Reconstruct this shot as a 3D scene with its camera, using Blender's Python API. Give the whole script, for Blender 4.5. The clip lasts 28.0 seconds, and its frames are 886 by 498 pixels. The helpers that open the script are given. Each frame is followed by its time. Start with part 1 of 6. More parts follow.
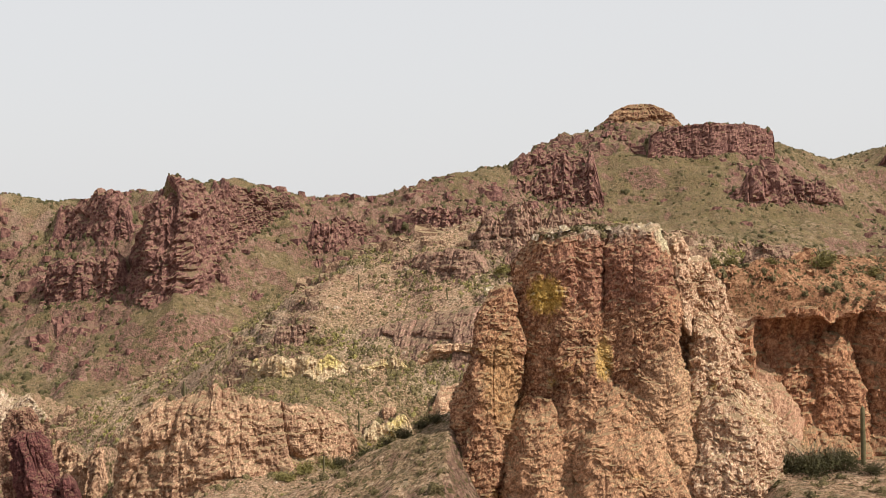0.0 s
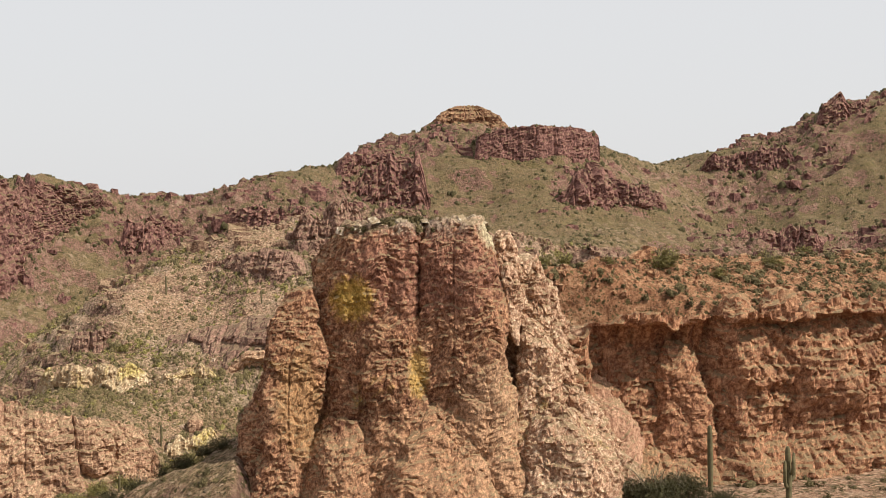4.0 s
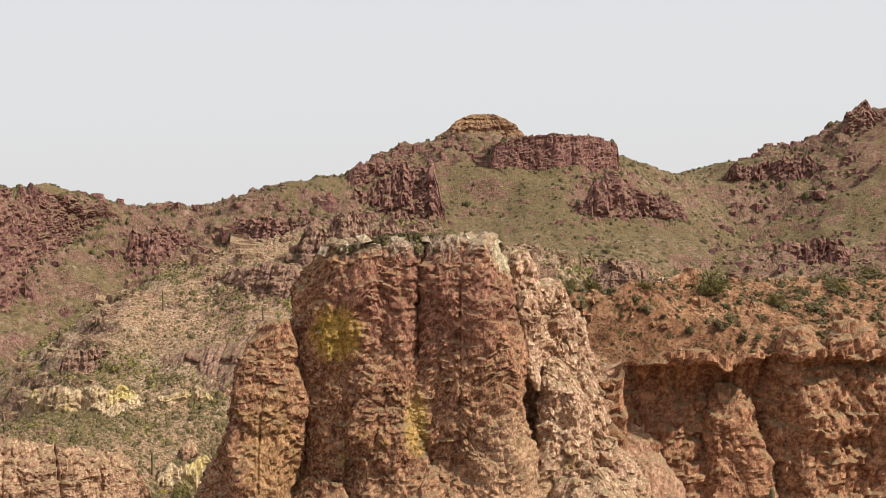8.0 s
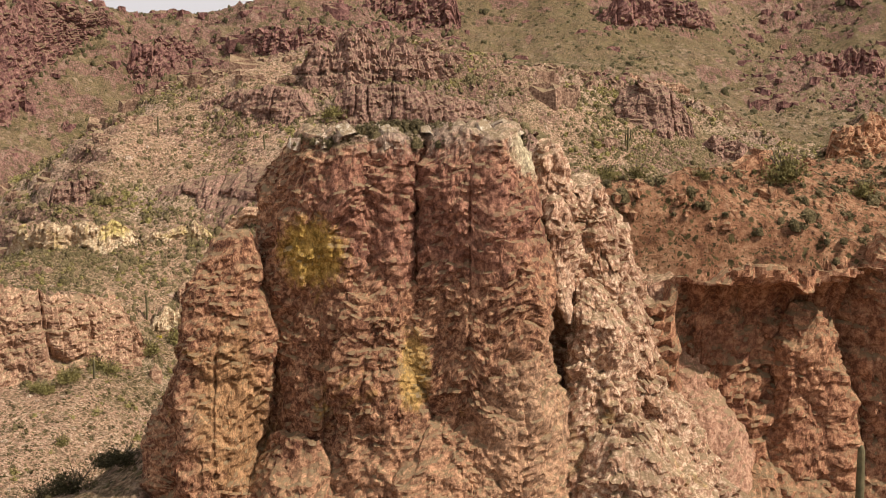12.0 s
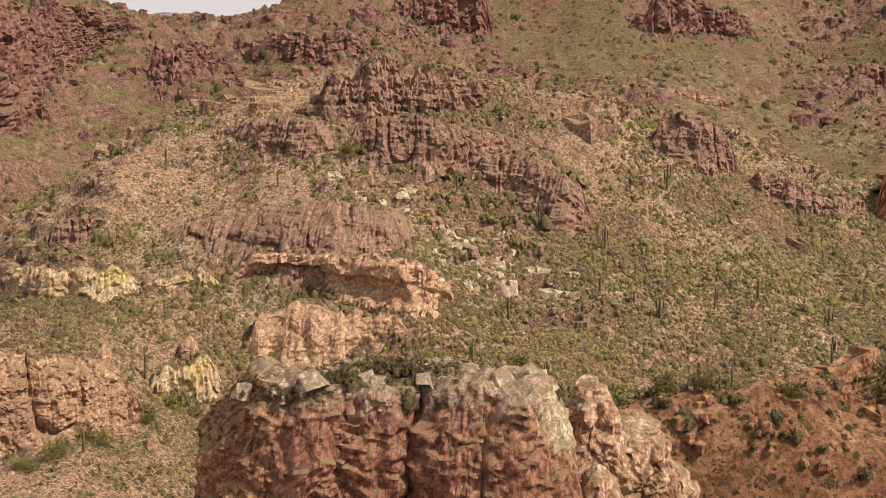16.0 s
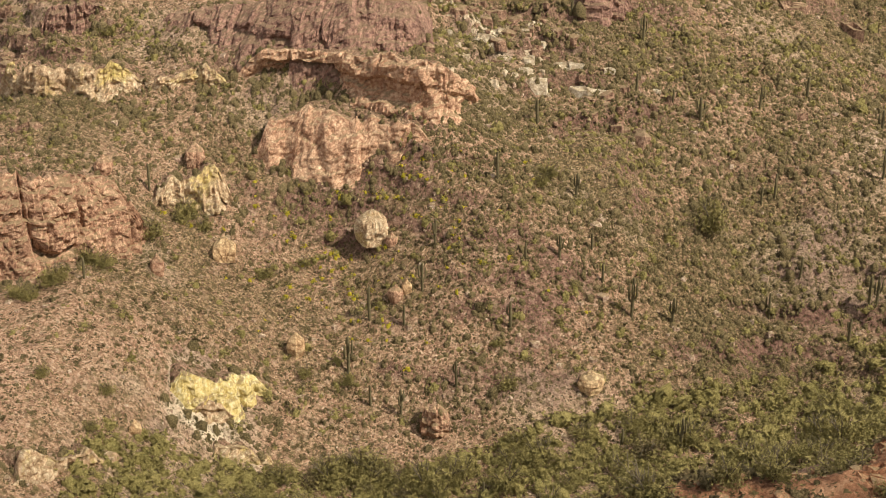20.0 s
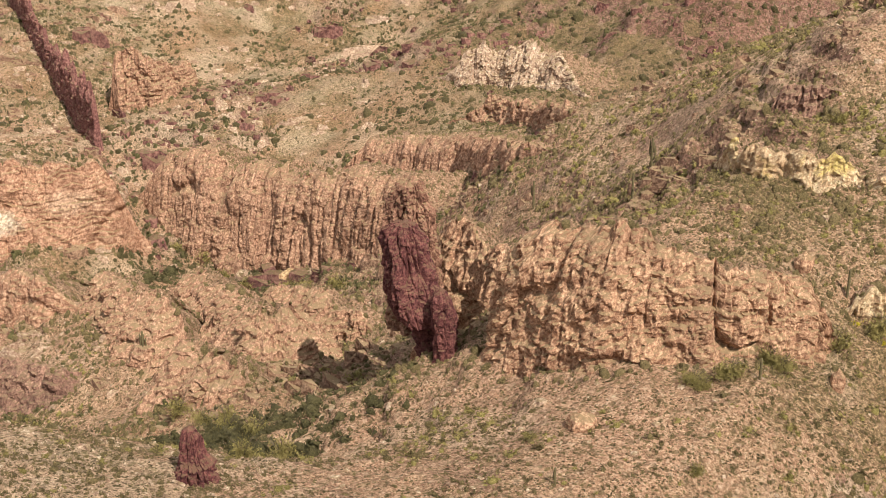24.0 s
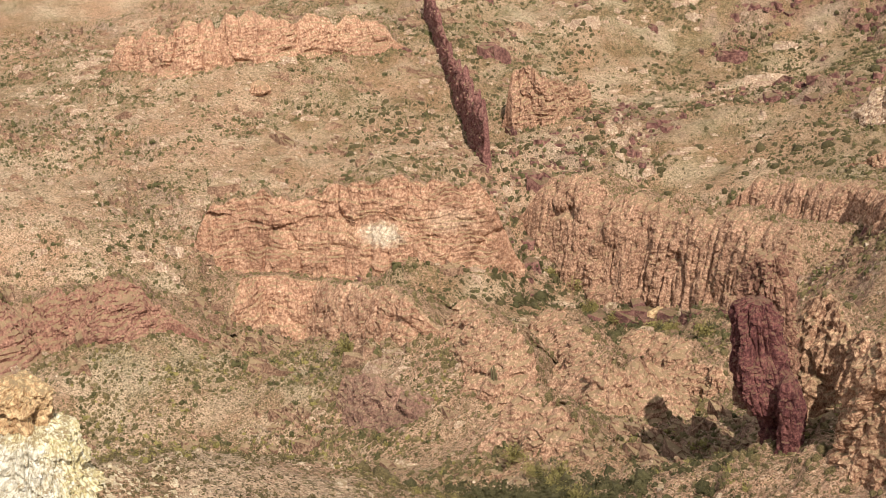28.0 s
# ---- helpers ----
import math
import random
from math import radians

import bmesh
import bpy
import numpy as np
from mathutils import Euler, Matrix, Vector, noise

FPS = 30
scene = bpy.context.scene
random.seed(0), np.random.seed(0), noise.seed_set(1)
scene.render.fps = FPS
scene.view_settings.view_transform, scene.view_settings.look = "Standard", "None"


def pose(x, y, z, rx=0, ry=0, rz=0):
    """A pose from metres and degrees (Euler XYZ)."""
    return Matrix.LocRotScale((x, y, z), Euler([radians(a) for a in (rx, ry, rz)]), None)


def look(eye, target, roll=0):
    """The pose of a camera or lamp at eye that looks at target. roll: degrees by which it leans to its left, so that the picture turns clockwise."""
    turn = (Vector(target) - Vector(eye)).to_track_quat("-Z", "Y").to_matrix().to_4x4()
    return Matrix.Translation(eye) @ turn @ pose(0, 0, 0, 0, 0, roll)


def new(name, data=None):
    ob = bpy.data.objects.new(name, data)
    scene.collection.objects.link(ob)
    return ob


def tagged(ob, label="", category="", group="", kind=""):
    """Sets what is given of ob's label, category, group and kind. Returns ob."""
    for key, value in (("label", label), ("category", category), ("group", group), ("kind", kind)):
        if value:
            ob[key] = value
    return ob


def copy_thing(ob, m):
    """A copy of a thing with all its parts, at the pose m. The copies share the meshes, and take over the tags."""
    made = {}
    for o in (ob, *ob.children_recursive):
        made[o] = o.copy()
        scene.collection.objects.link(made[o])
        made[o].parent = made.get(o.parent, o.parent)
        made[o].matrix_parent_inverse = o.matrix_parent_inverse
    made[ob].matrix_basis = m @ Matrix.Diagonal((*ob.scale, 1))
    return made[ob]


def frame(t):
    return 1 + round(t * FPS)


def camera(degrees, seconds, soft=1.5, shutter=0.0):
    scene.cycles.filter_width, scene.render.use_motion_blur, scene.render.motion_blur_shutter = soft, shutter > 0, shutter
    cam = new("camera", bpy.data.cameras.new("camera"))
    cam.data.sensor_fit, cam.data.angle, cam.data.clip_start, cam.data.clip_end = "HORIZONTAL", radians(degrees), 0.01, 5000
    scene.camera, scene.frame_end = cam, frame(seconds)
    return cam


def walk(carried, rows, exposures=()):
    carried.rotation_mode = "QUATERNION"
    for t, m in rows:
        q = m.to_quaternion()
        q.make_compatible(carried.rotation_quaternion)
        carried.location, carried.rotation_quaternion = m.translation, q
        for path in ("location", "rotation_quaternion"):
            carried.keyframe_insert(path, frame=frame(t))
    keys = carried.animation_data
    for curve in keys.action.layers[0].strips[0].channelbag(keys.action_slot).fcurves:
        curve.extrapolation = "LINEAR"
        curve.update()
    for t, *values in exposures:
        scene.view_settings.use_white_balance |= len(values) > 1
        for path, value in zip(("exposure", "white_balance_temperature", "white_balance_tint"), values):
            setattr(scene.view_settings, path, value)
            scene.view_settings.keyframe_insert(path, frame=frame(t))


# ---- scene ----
cam = camera(37.75, 28.0, 0.5)
PATH = [
    (0, (-1.12, -13.59, 150.71), (-11.644, 85.845, 149.128), -0.69),
    (0.5, (-0.88, -11.12, 150.60), (-10.181, 88.430, 149.016), -0.64),
    (1, (-0.69, -8.81, 150.48), (-8.139, 90.897, 148.906), -0.61),
    (1.5, (-0.48, -6.48, 150.34), (-6.512, 93.321, 148.770), -0.52),
    (2, (-0.33, -4.32, 150.22), (-4.612, 95.573, 148.656), -0.49),
    (2.5, (-0.17, -2.24, 150.10), (-2.142, 97.726, 148.515), -0.45),
    (3, (-0.00, 0.00, 149.99), (-0.001, 99.988, 148.431), -0.35),
    (3.5, (0.10, 2.30, 149.88), (2.611, 102.256, 148.362), -0.28),
    (5.5, (0.63, 10.94, 149.48), (3.421, 110.892, 148.406), -0.19),
    (6, (0.81, 13.15, 149.44), (3.242, 113.111, 148.477), -0.19),
    (6.5, (0.99, 15.42, 149.49), (3.116, 115.391, 148.611), -0.16),
    (7, (1.19, 17.86, 149.68), (2.987, 117.841, 148.893), -0.19),
    (7.5, (1.34, 20.34, 150.02), (2.897, 120.323, 149.330), -0.17),
    (8, (1.45, 22.80, 150.46), (2.898, 122.792, 149.801), -0.15),
    (8.5, (1.61, 25.31, 150.92), (2.868, 125.304, 150.320), -0.19),
    (9, (1.75, 27.79, 151.40), (2.907, 127.780, 150.812), -0.18),
    (9.5, (1.90, 30.30, 151.87), (2.958, 130.292, 151.322), -0.20),
    (10, (2.03, 32.77, 152.34), (3.008, 132.765, 151.842), -0.16),
    (10.5, (2.17, 35.22, 152.88), (3.010, 135.167, 149.836), -0.18),
    (11, (2.33, 37.62, 153.52), (2.815, 137.238, 144.812), -0.18),
    (11.5, (2.32, 40.11, 154.26), (2.549, 139.020, 139.553), -0.20),
    (13.5, (2.68, 50.02, 157.76), (2.228, 148.617, 141.050), 0.54),
    (14, (2.80, 52.68, 158.85), (2.009, 151.269, 142.126), 0.53),
    (14.5, (2.94, 55.18, 160.01), (1.780, 153.770, 143.302), 0.50),
    (15, (3.08, 57.64, 161.17), (1.573, 156.215, 144.428), 0.50),
    (15.5, (3.18, 60.07, 162.31), (1.241, 158.644, 145.582), 0.48),
    (16, (3.29, 62.62, 163.44), (1.096, 161.186, 146.694), 0.48),
    (16.5, (3.44, 65.07, 164.60), (0.932, 163.637, 147.890), 0.48),
    (17, (3.64, 67.39, 165.78), (0.715, 165.937, 149.080), 0.47),
    (17.5, (3.75, 69.68, 166.95), (0.412, 168.216, 150.256), 0.52),
    (18, (3.87, 71.85, 168.10), (0.157, 170.372, 151.397), 0.52),
    (18.5, (4.02, 73.91, 169.22), (-0.039, 171.882, 149.589), 0.54),
    (19, (3.95, 75.98, 170.29), (-0.180, 171.695, 141.613), 0.49),
    (19.5, (3.92, 78.20, 171.31), (-0.195, 171.075, 134.473), 0.44),
    (20, (3.84, 80.50, 172.27), (-0.277, 173.341, 135.337), 0.46),
    (20.5, (3.59, 82.55, 173.15), (-0.746, 175.412, 136.301), 0.45),
    (22.5, (2.41, 85.40, 176.38), (-26.095, 174.529, 141.117), 1.05),
    (23, (2.16, 86.77, 177.16), (-34.378, 173.025, 142.155), 0.92),
    (23.5, (1.84, 88.26, 177.94), (-44.310, 169.822, 143.045), 0.70),
    (24, (1.75, 89.94, 178.74), (-51.818, 166.849, 143.876), 0.34),
    (24.5, (1.66, 91.48, 179.55), (-58.184, 163.644, 144.741), 0.06),
    (25, (1.41, 93.20, 180.35), (-63.266, 161.077, 145.576), -0.21),
    (25.5, (1.31, 94.88, 181.15), (-67.333, 158.776, 146.429), -0.45),
    (26, (1.15, 96.66, 181.96), (-71.098, 156.494, 147.324), -0.69),
    (26.5, (1.03, 98.52, 182.76), (-74.618, 154.066, 148.241), -0.91),
    (27, (1.00, 100.37, 183.56), (-77.318, 152.186, 149.206), -1.09),
    (27.5, (0.86, 102.38, 184.33), (-76.336, 155.827, 149.930), -1.04),
    (28, (0.70, 104.28, 185.08), (-74.934, 159.794, 150.481), -1.01),
]
walk(cam, [(t, look(eye, target, roll)) for t, eye, target, roll in PATH],
     [(0, 0.27, 6500, 10), (10.3, 0.27, 6500, 11), (13.5, 0.23, 6850, 20), (20.5, 0.22, 6900, 13), (23.0, 0.45, 6800, 14), (28.0, 0.34, 6620, 13)])

# ---- light ----
world = bpy.data.worlds.new("sky")
scene.world = world
world.use_nodes = True
wn = world.node_tree
sky = wn.nodes.new("ShaderNodeTexSky")
sky.sky_type = "NISHITA"
sky.sun_disc = False
SUN_DIR = Vector((0.78, -0.34, 0.98)).normalized()
sky.sun_elevation = math.asin(SUN_DIR.z)
sky.sun_rotation = math.atan2(SUN_DIR.x, SUN_DIR.y)
sky.dust_density = 4.0
sky.air_density = 1.0
wash = wn.nodes.new("ShaderNodeMix")
wash.data_type = "RGBA"
wash.inputs[0].default_value = 0.85
wash.inputs[7].default_value = (7.7, 7.7, 7.75, 1)
wn.links.new(sky.outputs[0], wash.inputs[6])
wn.links.new(wash.outputs[2], wn.nodes["Background"].inputs[0])
wn.nodes["Background"].inputs[1].default_value = 0.09
sun = new("sun", bpy.data.lights.new("sun", "SUN"))
sun.data.energy, sun.data.angle, sun.data.color = 5.0, radians(0.6), (1.0, 0.93, 0.82)
sun.matrix_world = look((0, 0, 600), Vector((0, 0, 600)) - SUN_DIR)


# ---- materials ----
def shader(name, rough=0.9):
    m = bpy.data.materials.new(name)
    m.use_nodes = True
    b = m.node_tree.nodes["Principled BSDF"]
    b.inputs["Roughness"].default_value = rough
    b.inputs["Specular IOR Level"].default_value = 0.15
    return m, m.node_tree, b


def link(t, a, b):
    t.links.new(a, b)


def place(t, scale=(1, 1, 1)):
    g = t.nodes.new("ShaderNodeNewGeometry")
    v = t.nodes.new("ShaderNodeVectorMath")
    v.operation = "MULTIPLY"
    v.inputs[1].default_value = scale
    link(t, g.outputs["Position"], v.inputs[0])
    return v.outputs[0]


def grain(t, where, scale, detail=5.0, rough=0.6, distort=0.0):
    n = t.nodes.new("ShaderNodeTexNoise")
    n.inputs["Scale"].default_value, n.inputs["Detail"].default_value = scale, detail
    n.inputs["Roughness"].default_value, n.inputs["Distortion"].default_value = rough, distort
    link(t, where, n.inputs["Vector"])
    return n.outputs["Fac"]


def ramp(t, fac, stops):
    r = t.nodes.new("ShaderNodeValToRGB")
    e = r.color_ramp.elements
    while len(e) < len(stops):
        e.new(0.5)
    for k, (at, c) in zip(e, stops):
        k.position, k.color = at, (*c, 1) if len(c) == 3 else c
    link(t, fac, r.inputs[0])
    return r.outputs["Color"]


def mask(t, fac, lo, hi):
    r = t.nodes.new("ShaderNodeMapRange")
    r.inputs[1].default_value, r.inputs[2].default_value = lo, hi
    link(t, fac, r.inputs[0])
    return r.outputs[0]


def mix(t, fac, a, b, mode="MIX"):
    x = t.nodes.new("ShaderNodeMix")
    x.data_type, x.blend_type = "RGBA", mode
    for s, v in ((x.inputs[0], fac), (x.inputs[6], a), (x.inputs[7], b)):
        if isinstance(v, (int, float)):
            s.default_value = v
        elif isinstance(v, tuple):
            s.default_value = (*v, 1)
        else:
            link(t, v, s)
    return x.outputs[2]


def times_(t, a, b):
    x = t.nodes.new("ShaderNodeMath")
    x.operation = "MULTIPLY"
    for s, v in ((x.inputs[0], a), (x.inputs[1], b)):
        if isinstance(v, (int, float)):
            s.default_value = v
        else:
            link(t, v, s)
    return x.outputs[0]


def relief(t, b, fac, strength, distance):
    n = t.nodes.new("ShaderNodeBump")
    n.inputs["Strength"].default_value, n.inputs["Distance"].default_value = strength, distance
    link(t, fac, n.inputs["Height"])
    link(t, n.outputs[0], b.inputs["Normal"])


def rock(name, dark, mid, pale, grit=1.0, stain=None, stain_at=0.62, stain_scale=0.1, streak=0.25, dust=(0.27, 0.195, 0.115), patches=(), crack=0.2):
    """Weathered rock: large tone changes, vertical streaks, coarse and fine grain, lichen."""
    m, t, b = shader(name)
    p = place(t)
    col = ramp(t, grain(t, p, 0.22 * grit, 6, 0.65, 0.6), [(0.36, dark), (0.5, mid), (0.65, pale)])
    fine = grain(t, p, 1.5 * grit, 11, 0.8, 0.25)
    col = mix(t, 0.74, col, ramp(t, fine, [(0.37, tuple(0.42 * c for c in dark)), (0.44, dark), (0.5, mid), (0.56, pale), (0.64, tuple(min(0.88, 1.32 * c) for c in pale))]))
    speck = grain(t, p, 8.5 * grit, 6, 0.75, 0.2)
    col = mix(t, times_(t, mask(t, speck, 0.54, 0.63), 0.3), col, tuple(min(0.85, 1.15 * c) for c in pale))
    col = mix(t, times_(t, mask(t, speck, 0.46, 0.37), 0.35), col, tuple(0.6 * c for c in dark))
    down = grain(t, place(t, (1.4 * grit, 1.4 * grit, 0.18 * grit)), 1.0, 5, 0.6, 0.4)
    col = mix(t, times_(t, mask(t, down, 0.52, 0.72), streak), col, dark)
    if stain:
        s = mask(t, grain(t, p, stain_scale, 7, 0.7, 0.8), stain_at, stain_at + 0.1)
        col = mix(t, times_(t, s, mask(t, fine, 0.35, 0.62)), col, stain)
    col = mix(t, times_(t, mask(t, grain(t, p, 0.06 * grit, 5, 0.6, 1.0), 0.5, 0.66), 0.45), col, dark)
    # single patches of crust or lichen: centre, half size, colour
    for centre, half, tint in patches:
        o = t.nodes.new("ShaderNodeVectorMath")
        o.operation = "SUBTRACT"
        link(t, p, o.inputs[0])
        o.inputs[1].default_value = centre
        k = t.nodes.new("ShaderNodeVectorMath")
        k.operation = "DIVIDE"
        link(t, o.outputs[0], k.inputs[0])
        k.inputs[1].default_value = half
        d = t.nodes.new("ShaderNodeVectorMath")
        d.operation = "LENGTH"
        link(t, k.outputs[0], d.inputs[0])
        edge = t.nodes.new("ShaderNodeMath")
        edge.operation = "MULTIPLY_ADD"
        link(t, grain(t, p, 1.2 * grit / max(1.0, half[2] / 2), 6, 0.7, 0.5), edge.inputs[0])
        edge.inputs[1].default_value = 1.6
        link(t, d.outputs["Value"], edge.inputs[2])
        col = mix(t, times_(t, mask(t, edge.outputs[0], 1.95, 1.5), 0.55), col, mix(t, mask(t, fine, 0.40, 0.60), tuple(0.42 * c for c in tint), tuple(min(0.9, 1.3 * c) for c in tint)))
    # open joints, longer upright than across
    e = t.nodes.new("ShaderNodeTexVoronoi")
    e.feature = "DISTANCE_TO_EDGE"
    e.inputs["Scale"].default_value = 0.55 * grit
    w = t.nodes.new("ShaderNodeVectorMath")
    w.operation = "MULTIPLY_ADD"
    n = t.nodes.new("ShaderNodeTexNoise")
    n.inputs["Scale"].default_value, n.inputs["Detail"].default_value = 0.9 * grit, 4
    link(t, p, n.inputs["Vector"])
    link(t, n.outputs["Color"], w.inputs[0])
    w.inputs[1].default_value = (1.6 / grit,) * 3
    link(t, place(t, (1, 1, 0.42)), w.inputs[2])
    link(t, w.outputs[0], e.inputs["Vector"])
    gap = mask(t, e.outputs["Distance"], 0.05, 0.01)
    col = mix(t, times_(t, gap, crack), col, tuple(0.5 * c for c in dark))
    # soil and dry growth settle on the flat tops
    up = t.nodes.new("ShaderNodeSeparateXYZ")
    link(t, t.nodes["Geometry"].outputs["True Normal"], up.inputs[0])
    settled = times_(t, mask(t, up.outputs[2], 0.45, 0.75), mask(t, fine, 0.64, 0.44))
    col = mix(t, settled, col, mix(t, mask(t, fine, 0.4, 0.6), dust, (0.13, 0.115, 0.05)))
    link(t, col, b.inputs["Base Color"])
    v = t.nodes.new("ShaderNodeTexVoronoi")
    v.feature = "F1"
    v.inputs["Scale"].default_value = 1.7 * grit
    link(t, p, v.inputs["Vector"])
    h = mix(t, 0.25, grain(t, p, 2.2 * grit, 9, 0.75, 0.5), v.outputs["Distance"])
    h = mix(t, 0.55, h, fine)
    h = mix(t, times_(t, gap, crack), h, (0.0, 0.0, 0.0))
    relief(t, b, h, 1.0, 0.5 / grit)
    return m


RED = rock("red_brown_rock", (0.13, 0.054, 0.034), (0.34, 0.152, 0.082), (0.54, 0.305, 0.175), 1.6, (0.33, 0.24, 0.05), 0.66, 0.16)
PINNACLE = rock("pinnacle_rock", (0.075, 0.03, 0.02), (0.235, 0.102, 0.056), (0.54, 0.31, 0.18), 2.0, (0.40, 0.29, 0.05), 0.60, 0.19, patches=[((1.0, 106, 147), (7.5, 6, 4.5), (0.30, 0.135, 0.10)), ((-4.3, 108.8, 144.3), (1.9, 3, 1.9), (0.54, 0.37, 0.05)), ((1, 110, 152.0), (10, 7, 2.5), (0.60, 0.50, 0.38)), ((8, 104, 134), (4, 5, 7), (0.56, 0.36, 0.22)), ((-8.5, 108, 136), (2, 4, 5), (0.42, 0.25, 0.11)), ((6.6, 109.6, 149.4), (1.3, 2.5, 1.6), (0.80, 0.70, 0.46)), ((0.9, 106.5, 138.5), (0.8, 2, 2.2), (0.55, 0.38, 0.10)), ((2, 104, 128), (12, 6, 8), (0.54, 0.31, 0.18))])
ORANGE = rock("orange_rock", (0.16, 0.07, 0.04), (0.36, 0.17, 0.09), (0.53, 0.31, 0.18), 1.6)
ASHY = rock("pale_crusted_rock", (0.18, 0.085, 0.052), (0.45, 0.25, 0.15), (0.76, 0.56, 0.40), 2.0, (0.48, 0.38, 0.12), 0.6, 0.2, 0.1)
CHUTE = rock("worn_pinkish_rock", (0.22, 0.11, 0.07), (0.40, 0.22, 0.14), (0.56, 0.36, 0.24), 2.4, streak=0.5, crack=0.05)
CLIFF = rock("pink_tan_rock", (0.15, 0.075, 0.048), (0.40, 0.222, 0.137), (0.66, 0.455, 0.30), 1.0, (0.42, 0.36, 0.16), 0.66, 0.07)
SALMON = rock("pale_salmon_rock", (0.29, 0.15, 0.09), (0.55, 0.325, 0.205), (0.74, 0.54, 0.36), 1.0, (0.55, 0.45, 0.2), 0.66, 0.08)
CREAM = rock("cream_rock", (0.3, 0.185, 0.105), (0.53, 0.38, 0.23), (0.74, 0.62, 0.43), 1.0, (0.58, 0.47, 0.13), 0.5, 0.12)
BROWN = rock("dark_brown_rock", (0.11, 0.06, 0.047), (0.265, 0.152, 0.114), (0.42, 0.265, 0.195), 1.0, dust=(0.19, 0.125, 0.085))
MAROON = rock("maroon_rock", (0.09, 0.036, 0.036), (0.21, 0.092, 0.082), (0.33, 0.175, 0.145), 0.8)
SPIRE = rock("dark_maroon_spire_rock", (0.045, 0.015, 0.017), (0.12, 0.042, 0.041), (0.22, 0.095, 0.082), 1.2, dust=(0.13, 0.06, 0.05))
YELLOW = rock("yellow_white_rock", (0.46, 0.38, 0.17), (0.70, 0.62, 0.36), (0.86, 0.82, 0.64), 1.0, patches=[((-132, 140, 110), (8, 6, 5.5), (0.88, 0.86, 0.80))], crack=0.1)
LEMON = rock("yellow_crusted_rock", (0.44, 0.33, 0.11), (0.68, 0.56, 0.23), (0.85, 0.78, 0.50), 1.0, crack=0.1)
PALE = rock("cream_white_rock", (0.38, 0.29, 0.19), (0.60, 0.50, 0.35), (0.76, 0.68, 0.52), 1.0, crack=0.1, dust=(0.5, 0.4, 0.26))
GOLD = rock("golden_tan_rock", (0.27, 0.15, 0.08), (0.52, 0.34, 0.18), (0.70, 0.54, 0.32), 1.0, crack=0.1)
RUST = rock("rust_red_rock", (0.12, 0.055, 0.042), (0.27, 0.13, 0.095), (0.42, 0.25, 0.18), 1.0)
PINKWALL = rock("smooth_pink_rock", (0.2, 0.1, 0.066), (0.44, 0.245, 0.155), (0.62, 0.42, 0.29), 0.7, (0.62, 0.54, 0.38), 0.64, 0.06, patches=[((-318, 316, 50), (8, 8, 4), (0.80, 0.72, 0.56)), ((-303, 330, 55), (9, 8, 4), (0.66, 0.48, 0.34))], crack=0.12)
CAPROCK = rock("white_crusted_rock", (0.24, 0.15, 0.1), (0.50, 0.38, 0.28), (0.74, 0.65, 0.52), 2.0)
DARKCLIFF = rock("brown_maroon_rock", (0.09, 0.042, 0.032), (0.25, 0.125, 0.085), (0.42, 0.25, 0.175), 1.0)
WESTROCK = rock("tan_brown_rock", (0.14, 0.072, 0.048), (0.34, 0.19, 0.122), (0.57, 0.38, 0.262), 1.0, (0.45, 0.37, 0.2), 0.62, 0.07)
LAYERED = rock("layered_red_rock", (0.12, 0.055, 0.038), (0.29, 0.142, 0.088), (0.45, 0.28, 0.16), 0.5, (0.34, 0.25, 0.09), 0.6, 0.05, dust=(0.2, 0.135, 0.07))
FARROCK = rock("far_maroon_rock", (0.085, 0.038, 0.037), (0.21, 0.098, 0.083), (0.33, 0.185, 0.145), 0.4, dust=(0.16, 0.115, 0.065))


